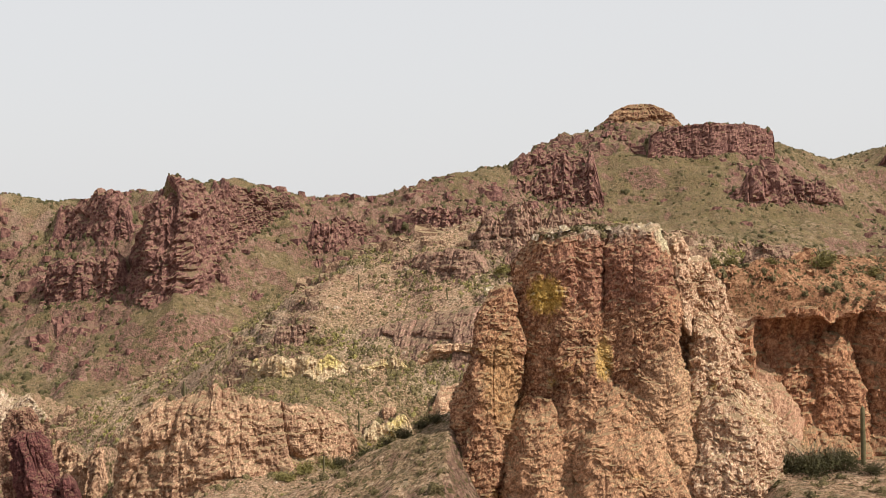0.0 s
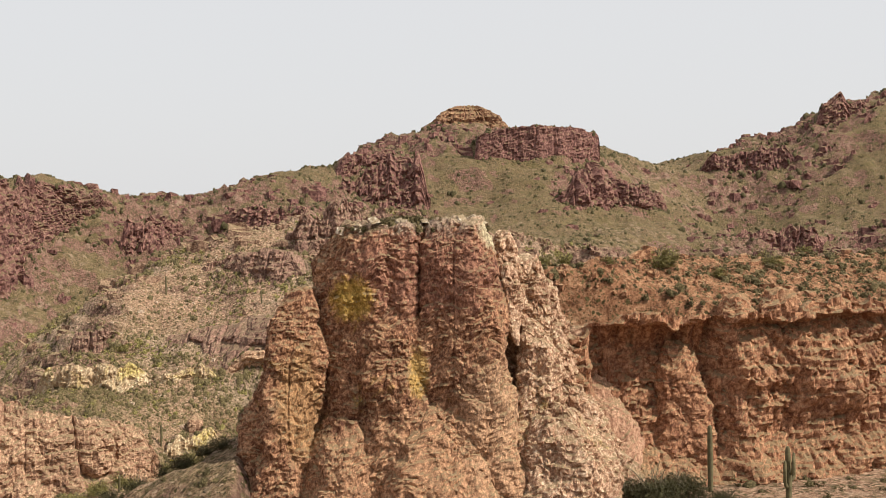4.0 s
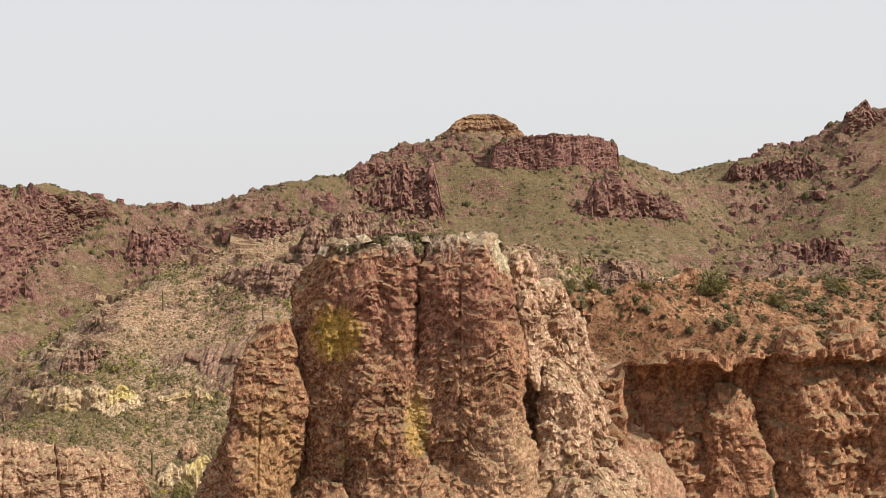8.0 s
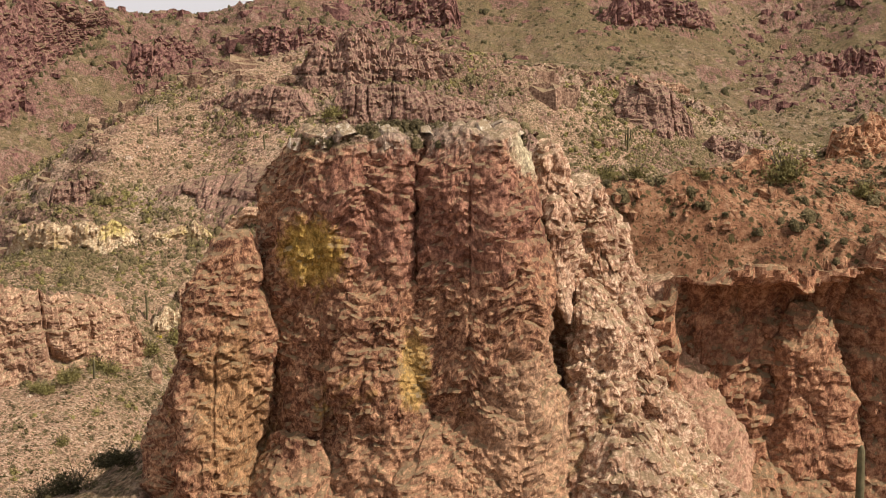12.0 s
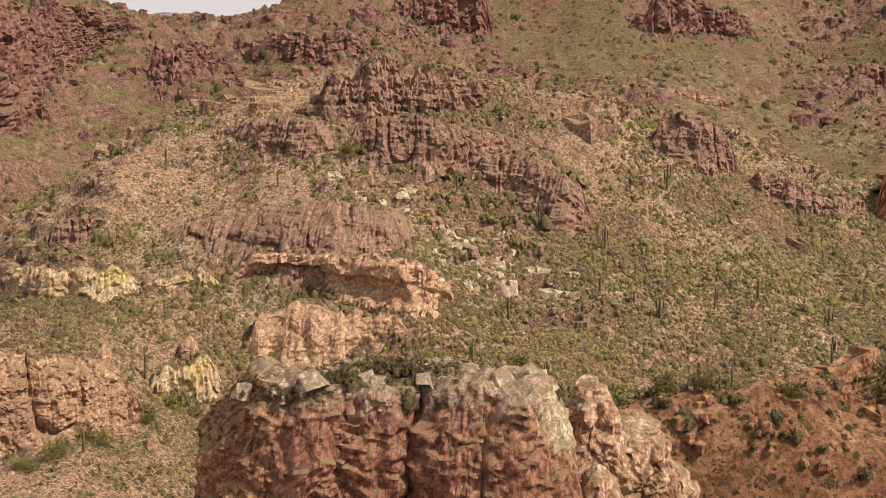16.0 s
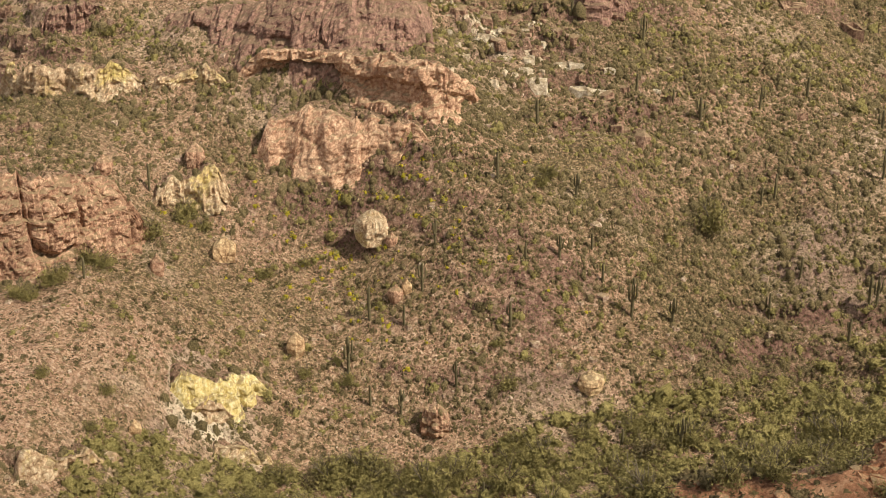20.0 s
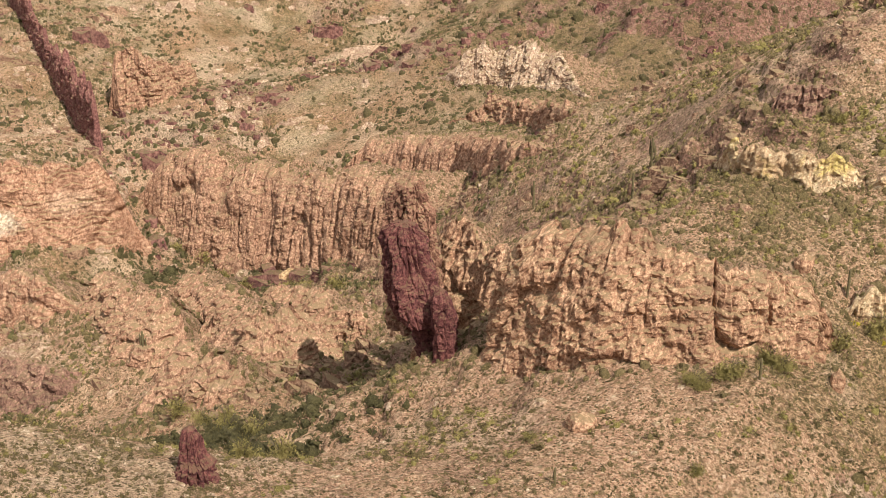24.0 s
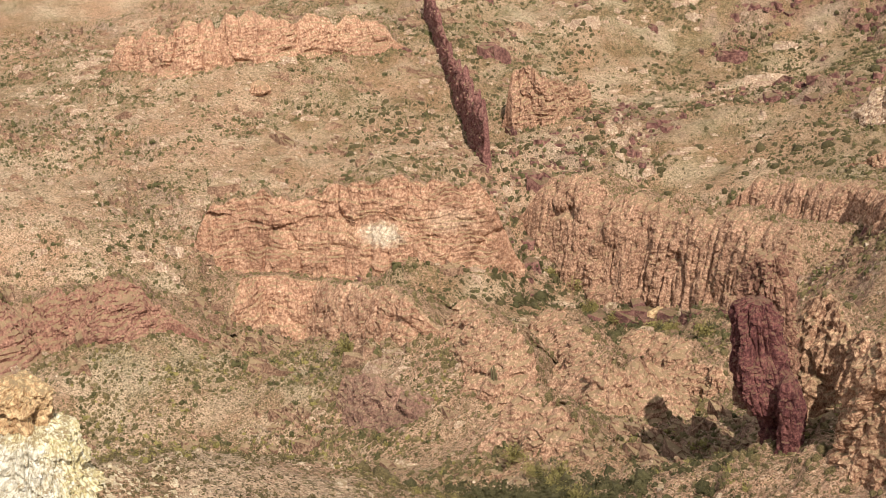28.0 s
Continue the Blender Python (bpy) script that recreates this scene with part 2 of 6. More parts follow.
def ground_material():
    m, t, b = shader("desert_ground", 0.95)
    p = place(t)
    big = grain(t, p, 0.05, 6, 0.6, 0.5)
    midsize = grain(t, p, 0.55, 7, 0.75, 0.4)
    fine = grain(t, p, 2.3, 8, 0.8)
    soil = ramp(t, midsize, [(0.32, (0.19, 0.1, 0.064)), (0.5, (0.40, 0.235, 0.148)), (0.68, (0.56, 0.375, 0.245))])
    soil = mix(t, 0.7, soil, ramp(t, fine, [(0.38, (0.06, 0.036, 0.025)), (0.5, (0.34, 0.2, 0.125)), (0.62, (0.68, 0.51, 0.36))]))

    def held(name):
        a = t.nodes.new("ShaderNodeAttribute")
        a.attribute_name = name
        return a.outputs["Fac"]

    litter = ramp(t, fine, [(0.40, (0.03, 0.024, 0.012)), (0.5, (0.145, 0.105, 0.05)), (0.6, (0.36, 0.26, 0.14))])
    col = mix(t, times_(t, held("green"), mask(t, mix(t, 0.55, big, midsize), 0.40, 0.54)), soil, litter)
    stone = ramp(t, mix(t, 0.5, midsize, fine), [(0.36, (0.055, 0.03, 0.026)), (0.5, (0.19, 0.105, 0.078)), (0.64, (0.36, 0.23, 0.165))])
    col = mix(t, held("rocky"), col, stone)
    col = mix(t, times_(t, held("red"), 0.88), col, ramp(t, mix(t, 0.5, midsize, fine), [(0.38, (0.085, 0.036, 0.021)), (0.5, (0.32, 0.152, 0.077)), (0.63, (0.58, 0.35, 0.2))]))
    col = mix(t, times_(t, held("pale"), mask(t, fine, 0.38, 0.50)), col, (0.68, 0.59, 0.42))
    coarse = grain(t, p, 0.11, 9, 0.72, 0.8)
    hills = ramp(t, mix(t, 0.5, midsize, fine), [(0.38, (0.042, 0.029, 0.017)), (0.5, (0.135, 0.092, 0.05)), (0.62, (0.26, 0.185, 0.105))])
    crag = ramp(t, mix(t, 0.5, midsize, fine), [(0.38, (0.05, 0.024, 0.022)), (0.5, (0.18, 0.09, 0.072)), (0.62, (0.36, 0.22, 0.165))])
    col = mix(t, times_(t, held("far"), 0.85), col, mix(t, mask(t, mix(t, 0.6, coarse, held("rocky")), 0.43, 0.55), mix(t, mask(t, coarse, 0.52, 0.42), hills, (0.145, 0.108, 0.05)), crag))
    # single stones, tufts and low plants of two sizes, the larger further up the mountains
    close = held("red")
    spread_ = t.nodes.new("ShaderNodeVectorMath")
    spread_.operation = "MULTIPLY_ADD"
    wob = t.nodes.new("ShaderNodeTexNoise")
    wob.inputs["Scale"].default_value, wob.inputs["Detail"].default_value = 1.7, 3
    link(t, p, wob.inputs["Vector"])
    link(t, wob.outputs["Color"], spread_.inputs[0])
    spread_.inputs[1].default_value = (0.9, 0.9, 0.9)
    link(t, p, spread_.inputs[2])
    for size, share, near in ((5.0, 0.9, True), (2.3, 1.0, True), (1.15, 0.65, False), (0.5, 0.3, False), (0.33, 0.75, None)):
        c = t.nodes.new("ShaderNodeTexVoronoi")
        c.inputs["Scale"].default_value = size
        link(t, spread_.outputs[0], c.inputs["Vector"])
        pick = t.nodes.new("ShaderNodeSeparateColor")
        link(t, c.outputs["Color"], pick.inputs[0])
        round_ = mask(t, c.outputs["Distance"], 0.52, 0.34)
        if near is None:
            round_ = times_(t, round_, held("far"))
        elif not near:
            round_ = times_(t, round_, mask(t, close, 0.85, 0.6))
        stone_ = times_(t, round_, times_(t, mask(t, pick.outputs[0], 0.78, 0.82), times_(t, mask(t, held("green"), 1.25, 0.45), share * 0.5)))
        tuft = times_(t, round_, times_(t, mask(t, pick.outputs[0], 0.36, 0.32), share * 0.95))
        col = mix(t, stone_, col, mix(t, held("far"), mix(t, pick.outputs[1], mix(t, close, (0.40, 0.25, 0.165), (0.30, 0.155, 0.085)), mix(t, close, (0.66, 0.51, 0.36), (0.50, 0.31, 0.185))), (0.36, 0.26, 0.19)))
        col = mix(t, tuft, col, mix(t, pick.outputs[1], (0.036, 0.031, 0.013), (0.12, 0.10, 0.04)))
    link(t, col, b.inputs["Base Color"])
    v = t.nodes.new("ShaderNodeTexVoronoi")
    v.inputs["Scale"].default_value = 1.1
    link(t, p, v.inputs["Vector"])
    relief(t, b, mix(t, 0.4, grain(t, p, 1.4, 9, 0.75), v.outputs["Distance"]), 1.0, 1.15)
    return m


def leaf_material(name, a, b_, c):
    m, t, b = shader(name, 0.8)
    # tone varies by plant; in the mounds it also carries painted shading
    n = t.nodes.new("ShaderNodeAttribute")
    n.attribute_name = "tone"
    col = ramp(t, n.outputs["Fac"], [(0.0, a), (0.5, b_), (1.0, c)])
    tuft = grain(t, place(t), 5.5, 5, 0.75, 0.6)
    col = mix(t, 0.6, col, ramp(t, tuft, [(0.36, tuple(0.55 * q for q in a)), (0.5, b_), (0.62, tuple(1.15 * q for q in c))]))
    link(t, col, b.inputs["Base Color"])
    relief(t, b, tuft, 1.0, 0.5)
    return m


GROUND = ground_material()
SCRUB = leaf_material("scrub_leaves", (0.052, 0.044, 0.02), (0.14, 0.112, 0.05), (0.30, 0.23, 0.118))
FARLEAF = leaf_material("far_scrub_leaves", (0.033, 0.031, 0.014), (0.075, 0.064, 0.029), (0.15, 0.12, 0.058))
# mauve stands for distance haze, painted into both rock and dust colours
HAZY = rock("hazed_mountain_rock", (0.17, 0.13, 0.2), (0.25, 0.19, 0.29), (0.33, 0.26, 0.37), 0.05, dust=(0.25, 0.19, 0.29))
GREENLEAF = leaf_material("palo_verde_leaves", (0.125, 0.112, 0.033), (0.265, 0.23, 0.078), (0.43, 0.36, 0.145))
SLOPELEAF = leaf_material("slope_shrub_leaves", (0.04, 0.04, 0.016), (0.098, 0.092, 0.038), (0.19, 0.168, 0.074))
GULLY = leaf_material("gully_leaves", (0.036, 0.036, 0.016), (0.085, 0.078, 0.034), (0.16, 0.14, 0.066))
BLOOM = leaf_material("yellow_bloom", (0.20, 0.19, 0.02), (0.42, 0.36, 0.03), (0.60, 0.50, 0.05))
DRYLEAF = leaf_material("dry_grass", (0.20, 0.155, 0.08), (0.34, 0.27, 0.14), (0.46, 0.38, 0.22))
BROWNTAN = rock("bedrock_blocks", (0.1, 0.055, 0.038), (0.26, 0.152, 0.1), (0.46, 0.315, 0.215), 1.0)
STONES = rock("loose_stone", (0.20, 0.12, 0.085), (0.42, 0.29, 0.20), (0.66, 0.55, 0.42), 1.0)


def plain(name, low, high, scale, rough=0.8):
    m, t, b = shader(name, rough)
    f = grain(t, place(t), scale, 5, 0.65)
    link(t, ramp(t, f, [(0.3, low), (0.7, high)]), b.inputs["Base Color"])
    relief(t, b, f, 0.5, 0.05)
    return m


CACTUS = plain("saguaro_skin", (0.075, 0.066, 0.035), (0.16, 0.135, 0.072), 2.5)
BARK = plain("branch_bark", (0.07, 0.055, 0.035), (0.17, 0.14, 0.09), 5.0)


# ---- landform: the shape of the bare ground ----
def lattice(i, j, k, seed):
    i, j, k = i & 0xFFFFF, j & 0xFFFFF, k & 0xFFFFF
    n = (i * 374761393 + j * 668265263 + k * 1013904223 + seed * 1274126177) & 0xFFFFFFFF
    n = ((n ^ (n >> 13)) * 1274126177) & 0xFFFFFFFF
    n = ((n ^ (n >> 16)) * 2246822519) & 0xFFFFFFFF
    return ((n ^ (n >> 15)) & 0xFFFFFF) / 0xFFFFFF * 2 - 1


def vnoise(x, y, z=0.0, seed=0):
    """Smooth value noise from -1 to 1 on arrays of coordinates."""
    x, y, z = np.broadcast_arrays(np.asarray(x, float), np.asarray(y, float), np.asarray(z, float))
    i, j, k = (np.floor(a).astype(np.int64) for a in (x, y, z))
    u, v, w = x - i, y - j, z - k
    u, v, w = (a * a * a * (a * (a * 6 - 15) + 10) for a in (u, v, w))
    out = 0
    for di in (0, 1):
        for dj in (0, 1):
            for dk in (0, 1):
                weight = (u if di else 1 - u) * (v if dj else 1 - v) * (w if dk else 1 - w)
                out = out + weight * lattice(i + di, j + dj, k + dk, seed)
    return out


def fbm(x, y, z=0.0, octaves=4, seed=0, gain=0.5):
    total, amp, f = 0, 1.0, 1.0
    for o in range(octaves):
        total = total + amp * vnoise(np.asarray(x) * f, np.asarray(y) * f, np.asarray(z) * f, seed + 17 * o)
        amp, f = amp * gain, f * 2.03
    return total


def ridged(x, y, z=0.0, octaves=3, seed=0):
    total, amp, f = 0, 1.0, 1.0
    for o in range(octaves):
        total = total + amp * (1 - 2 * np.abs(vnoise(np.asarray(x) * f, np.asarray(y) * f, np.asarray(z) * f, seed + 31 * o)))
        amp, f = amp * 0.5, f * 2.1
    return total


def blocks(x, y, z=0.0, seed=0):
    """Jointed rock: one random value for each cell."""
    x, y, z = np.broadcast_arrays(np.asarray(x, float), np.asarray(y, float), np.asarray(z, float))
    return lattice(*(np.floor(a).astype(np.int64) for a in (x, y, z)), seed)


def cells(x, y, z, seed=0):
    """Broken rock: distance to the nearest joint and one random value for each block."""
    x, y, z = np.broadcast_arrays(np.asarray(x, float), np.asarray(y, float), np.asarray(z, float))
    i, j, k = (np.floor(a).astype(np.int64) for a in (x, y, z))
    first, second, mark = np.full(x.shape, 9.0), np.full(x.shape, 9.0), np.zeros(x.shape)
    for di in (-1, 0, 1):
        for dj in (-1, 0, 1):
            for dk in (-1, 0, 1):
                a, b, c = i + di, j + dj, k + dk
                px, py, pz = (n + 0.5 + 0.42 * lattice(a, b, c, seed + q) for q, n in enumerate((a, b, c)))
                d = (px - x) ** 2 + (py - y) ** 2 + (pz - z) ** 2
                near = d < first
                second = np.where(near, first, np.minimum(second, d))
                mark = np.where(near, lattice(a, b, c, seed + 9), mark)
                first = np.where(near, d, first)
    return np.sqrt(second) - np.sqrt(first), mark


def smooth(a, b, x):
    t = np.clip((x - a) / (b - a), 0, 1)
    return t * t * (3 - 2 * t)


# Break lines of the landscape: crests, slope breaks and drainage lines, x, y and height.
SKYLINE = [(-640, 690, 150), (-330, 625, 160), (-207, 640, 175), (-188, 630, 173), (-165, 650, 173), (-148, 690, 168), (-118, 690, 168),
           (-91, 690, 174), (-56, 701, 181), (-39, 761, 186), (-29, 791, 195), (-12, 801, 202), (6, 821, 203), (28, 831, 206),
           (53, 831, 207), (74, 781, 202), (105, 761, 197), (132, 801, 191), (162, 831, 190), (179, 811, 194), (203, 806, 200),
           (227, 806, 208), (248, 806, 215), (269, 806, 222), (330, 830, 240), (430, 860, 255)]
UPPER = [(-328, 596, 99), (-221, 553, 101), (-171, 536, 109), (-178, 580, 138), (-150, 575, 122), (-104, 600, 130), (-62, 632, 153),
         (-3, 662, 154), (25, 681, 160), (85, 691, 164), (82, 591, 136), (136, 535, 114), (145, 509, 115), (183, 732, 145),
         (229, 702, 150), (297, 704, 169), (149, 653, 141), (0, 572, 126), (-98, 524, 99), (39, 475, 118), (99, 445, 114)]
HILL = [(-73, 325, 132), (-44, 332, 140), (-25, 376, 152), (7, 353, 150), (32, 355, 142), (54, 363, 140), (77, 375, 134),
        (21, 318, 128), (14, 330, 134), (-23, 313, 133), (-9, 307, 127), (66, 345, 127), (-48, 326, 131), (-79, 302, 117),
        (-114, 336, 105), (72, 317, 114), (37, 306, 116), (61, 290, 106), (21, 277, 107), (119, 332, 112), (-20, 424, 133), (59, 413, 128)]
BENCH = [(-9, 281, 118), (4, 289, 114), (-16, 273, 108), (-44, 276, 109), (-63, 266, 110), (-89, 262, 106), (-41, 266, 102),
         (-37, 259, 98), (-19, 267, 98), (1, 259, 100), (-59, 242, 102), (-85, 242, 96), (-43, 239, 99), (-57, 224, 100), (-56, 205, 97),
         (-76, 212, 97), (-117, 240, 83), (-100, 184, 101), (-120, 172, 102), (-139, 163, 103), (-152, 193, 84), (-109, 217, 83), (-108, 248, 88)]
WASH = [(79, 260, 90), (55, 252, 87), (30, 243, 84), (1, 234, 80), (-29, 224, 83), (20, 206, 87), (60, 216, 97), (-9, 191, 91),
        (-43, 185, 92), (109, 267, 98), (-69, 159, 98), (-40, 140, 103)]
CANYON = [(-152, 254, 66), (-197, 252, 47), (-206, 267, 54), (-173, 265, 64), (-240, 281, 57), (-238, 254, 41), (-274, 364, 28),
          (-222, 334, 37), (-173, 302, 50), (-131, 263, 70), (-311, 368, 38), (-253, 398, 52), (-282, 314, 37), (-204, 231, 46),
          (-151, 228, 66), (-314, 305, 34), (-236, 207, 30), (-181, 189, 59)]
WEST = [(-333, 406, 56), (-327, 451, 62), (-400, 468, 62), (-401, 555, 76), (-290, 525, 77), (-164, 528, 89), (-202, 470, 74),
        (-368, 400, 54), (-445, 431, 74), (-489, 415, 74), (-476, 354, 70), (-571, 279, 53), (-658, 341, 58), (-442, 356, 59),
        (-375, 318, 53), (-328, 321, 56), (-423, 265, 53), (-376, 212, 51), (-340, 266, 38), (-327, 289, 20), (-318, 230, 42),
        (-344, 213, 32), (-154, 355, 94), (-164, 424, 81)]
NEAR = [(0, 96, 116), (45, 112, 127), (-30, 106, 112), (-20, 60, 118), (20, 60, 118), (0, 0, 116), (60, 40, 122), (-70, 60, 112),
        (-70, 110, 108), (-120, 110, 100), (20, 165, 122), (60, 175, 120), (-10, 150, 112), (100, 190, 124), (-25, 130, 112), (-137, 144, 106), (-128, 136, 103)]
FAR = [(-1200, 300, 160), (-900, 900, 120), (0, 1300, 120), (700, 1200, 150), (800, 300, 200), (300, 0, 150), (0, -300, 130),
       (-400, -100, 90), (-700, 0, 110), (0, -1200, 220), (400, 500, 150), (250, 300, 125), (200, 180, 140), (-450, 120, 70)]
BEHIND = [(x * 1.17, y * 1.17, z - 45) for x, y, z in SKYLINE]
SKYLINE = [(x, y, z - (3.5 if x < 60 else 1.0)) for x, y, z in SKYLINE]
KNOTS = np.array(SKYLINE + BEHIND + UPPER + HILL + BENCH + WASH + CANYON + WEST + NEAR + FAR, float)


def bend(d2):
    return d2 * np.log(d2 + 1e-9) * 0.5


def solve_land():
    """A thin elastic sheet laid over the break lines."""
    p, n = KNOTS[:, :2] / 100, len(KNOTS)
    k = bend(((p[:, None] - p[None]) ** 2).sum(-1)) + np.eye(n) * 0.004
    q = np.c_[np.ones(n), p]
    a = np.block([[k, q], [q.T, np.zeros((3, 3))]])
    return np.linalg.solve(a, np.r_[KNOTS[:, 2], np.zeros(3)])


SHEET = solve_land()


def sheet(x, y):
    x, y = np.asarray(x, float) / 100, np.asarray(y, float) / 100
    z = SHEET[-3] + SHEET[-2] * x + SHEET[-1] * y
    for (kx, ky, _), w in zip(KNOTS, SHEET):
        z = z + w * bend((x - kx / 100) ** 2 + (y - ky / 100) ** 2)
    return z


def far_blend(x, y):
    return smooth(1100, 1900, np.hypot(np.asarray(x) + 100, np.asarray(y) - 350))


def wall_y(x):
    """The foot line of the rock wall beside the pinnacle."""
    return 113.5 + 0.0035 * np.maximum(np.asarray(x) - 14, 0) ** 2 * 0.9 + 1.2 * np.sin(np.asarray(x) / 7.0)


def near_ridge(x, y, z):
    """The spur behind the pinnacle: a floor in front, a step, a bushy crest and a long back slope."""
    x, y = np.asarray(x, float), np.asarray(y, float)
    w = wall_y(x)
    crest = np.interp(x, [2, 8, 13, 25, 42, 70, 120], [112, 114.5, 118.5, 125.5, 139, 152, 168])
    crest = np.maximum(crest, w + 6.5)
    floor = 127.4 + 0.045 * x + 0.02 * (y - 105) - 11.0 * smooth(17, 7, x) - 0.10 * np.maximum(-6 - x, 0)
    high = np.interp(x, [3, 8, 13, 20, 30], [143.0, 145.4, 146.6, 147.0, 147.0])
    rise = 141.0 + (high - 141.0) * np.clip((y - w - 2) / np.maximum(crest - w - 2, 1.5), 0, 1) ** 0.8
    top = np.minimum(rise, high + 0.2 - 0.72 * np.maximum(y - crest - 1.5, 0))
    here = smooth(-1, 9, x) * (1 - smooth(100, 150, x))
    step = smooth(3.0, 5.4, y - w)
    body = floor * (1 - step) + top * step * here + (1 - here) * step * (floor - 0.12 * np.maximum(y - w, 0))
    keep = smooth(40, 80, y) * (1 - smooth(30, 62, y - crest)) * smooth(-40, -12, x) * (1 - smooth(130, 190, x))
    z = z * (1 - keep) + body * keep
    # the shoulder that runs down westwards from the foot of the pinnacle
    crest = 132.3 - 0.47 * np.maximum(-13.0 - x, 0) - 1.6 * np.maximum(x + 13.5, 0)
    side = crest - 0.42 * np.maximum(107 - y, 0) - 0.75 * np.maximum(y - 114, 0)
    side = side + 0.7 * fbm(x / 5.0, y / 5.0, 0, 3, 83)
    return np.maximum(z, np.where(x < 6, side, z))


# Benches of harder rock that cross the slopes: level, height of the step, spacing noise.
def rockiness(x, y):
    return smooth(0.02, 0.40, fbm(x / 55, y / 55, 0, 4, 41) + 0.24 * smooth(420, 600, y))


def land(x, y):
    """Height of the ground."""
    x, y = np.asarray(x, float), np.asarray(y, float)
    d = np.hypot(x, y - 30)
    z = sheet(x, y)
    b = far_blend(x, y)
    z = z * (1 - b) + b * (95 + 40 * fbm(x / 600, y / 600, 0, 3, 5))
    wild = smooth(120, 300, d)
    # spurs and gullies, then ledges, then loose ground
    z = z + wild * (1.6 * fbm(x / 40, y / 40, 0, 3, 11) + 0.9 * ridged(x / 15, y / 15, 0, 3, 23))
    up = smooth(380, 560, y)
    z = z + up * (1 - b) * (2.0 * fbm(x / 60, y / 60, 0, 3, 61) + 2.4 * ridged(x / 33, y / 33, 0, 3, 67))
    rock = rockiness(x, y)
    level = z + 2.0 * fbm(x / 26, y / 26, 0, 3, 43) + 0.5 * blocks(x / 2.3, y / 2.3, 0, 45)
    step = 4.2 + 3.5 * up
    part_ = level / step - np.floor(level / step)
    z = z + wild * rock * step * (0.75 - 0.25 * up) * (smooth(0.40, 0.60, part_) - part_)
    z = z + wild * rock * (0.30 * blocks(x / 1.7 + 0.3 * vnoise(x / 3, y / 3, 0, 8), y / 1.7, 0, 47) + (0.5 + 1.2 * up) * (ridged(x / 6, y / 6, 0, 3, 49) - 0.6))
    z = near_ridge(x, y, z)
    spur = smooth(2, 10, x) * (1 - smooth(100, 140, x)) * smooth(2, 5, y - wall_y(x)) * (1 - smooth(30, 60, y - wall_y(x)))
    z = z + spur * (0.4 * (ridged(x / 3.6, y / 3.6, 0, 3, 77) - 0.6) + 0.1 * blocks(x / 0.9, y / 0.9, 0, 78))
    z = z + 0.28 * fbm(x / 3.1, y / 3.1, 0, 3, 71) * (0.35 + wild)
    return z
# ---- end of landform ----


# ---- helpers for building ----
def mesh_from(name, verts, faces, material, smooth_shade=True, **values):
    """A mesh from arrays of vertices and of faces with one corner count; values: per-vertex attributes."""
    verts, faces = np.asarray(verts, np.float32), np.asarray(faces, np.int32)
    me = bpy.data.meshes.new(name)
    k = faces.shape[1]
    me.vertices.add(len(verts))
    me.vertices.foreach_set("co", verts.ravel())
    me.loops.add(faces.size)
    me.loops.foreach_set("vertex_index", faces.ravel())
    me.polygons.add(len(faces))
    me.polygons.foreach_set("loop_start", np.arange(0, faces.size, k, dtype=np.int32))
    me.polygons.foreach_set("loop_total", np.full(len(faces), k, np.int32))
    me.polygons.foreach_set("use_smooth", np.full(len(faces), smooth_shade))
    for key, v in values.items():
        a = me.attributes.new(key, "FLOAT", "POINT")
        a.data.foreach_set("value", np.asarray(v, np.float32).ravel())
    me.materials.append(material)
    me.update(calc_edges=True)
    me.validate()
    return me


def grid_faces(rows, cols, wrap=False):
    r, c = np.meshgrid(np.arange(rows - 1), np.arange(cols if wrap else cols - 1), indexing="ij")
    c2 = (c + 1) % cols
    return np.stack([r * cols + c, r * cols + c2, (r + 1) * cols + c2, (r + 1) * cols + c], -1).reshape(-1, 4)


def part(name, me, parent, label=""):
    ob = new(name, me)
    ob.parent = parent
    return tagged(ob, label) if label else ob


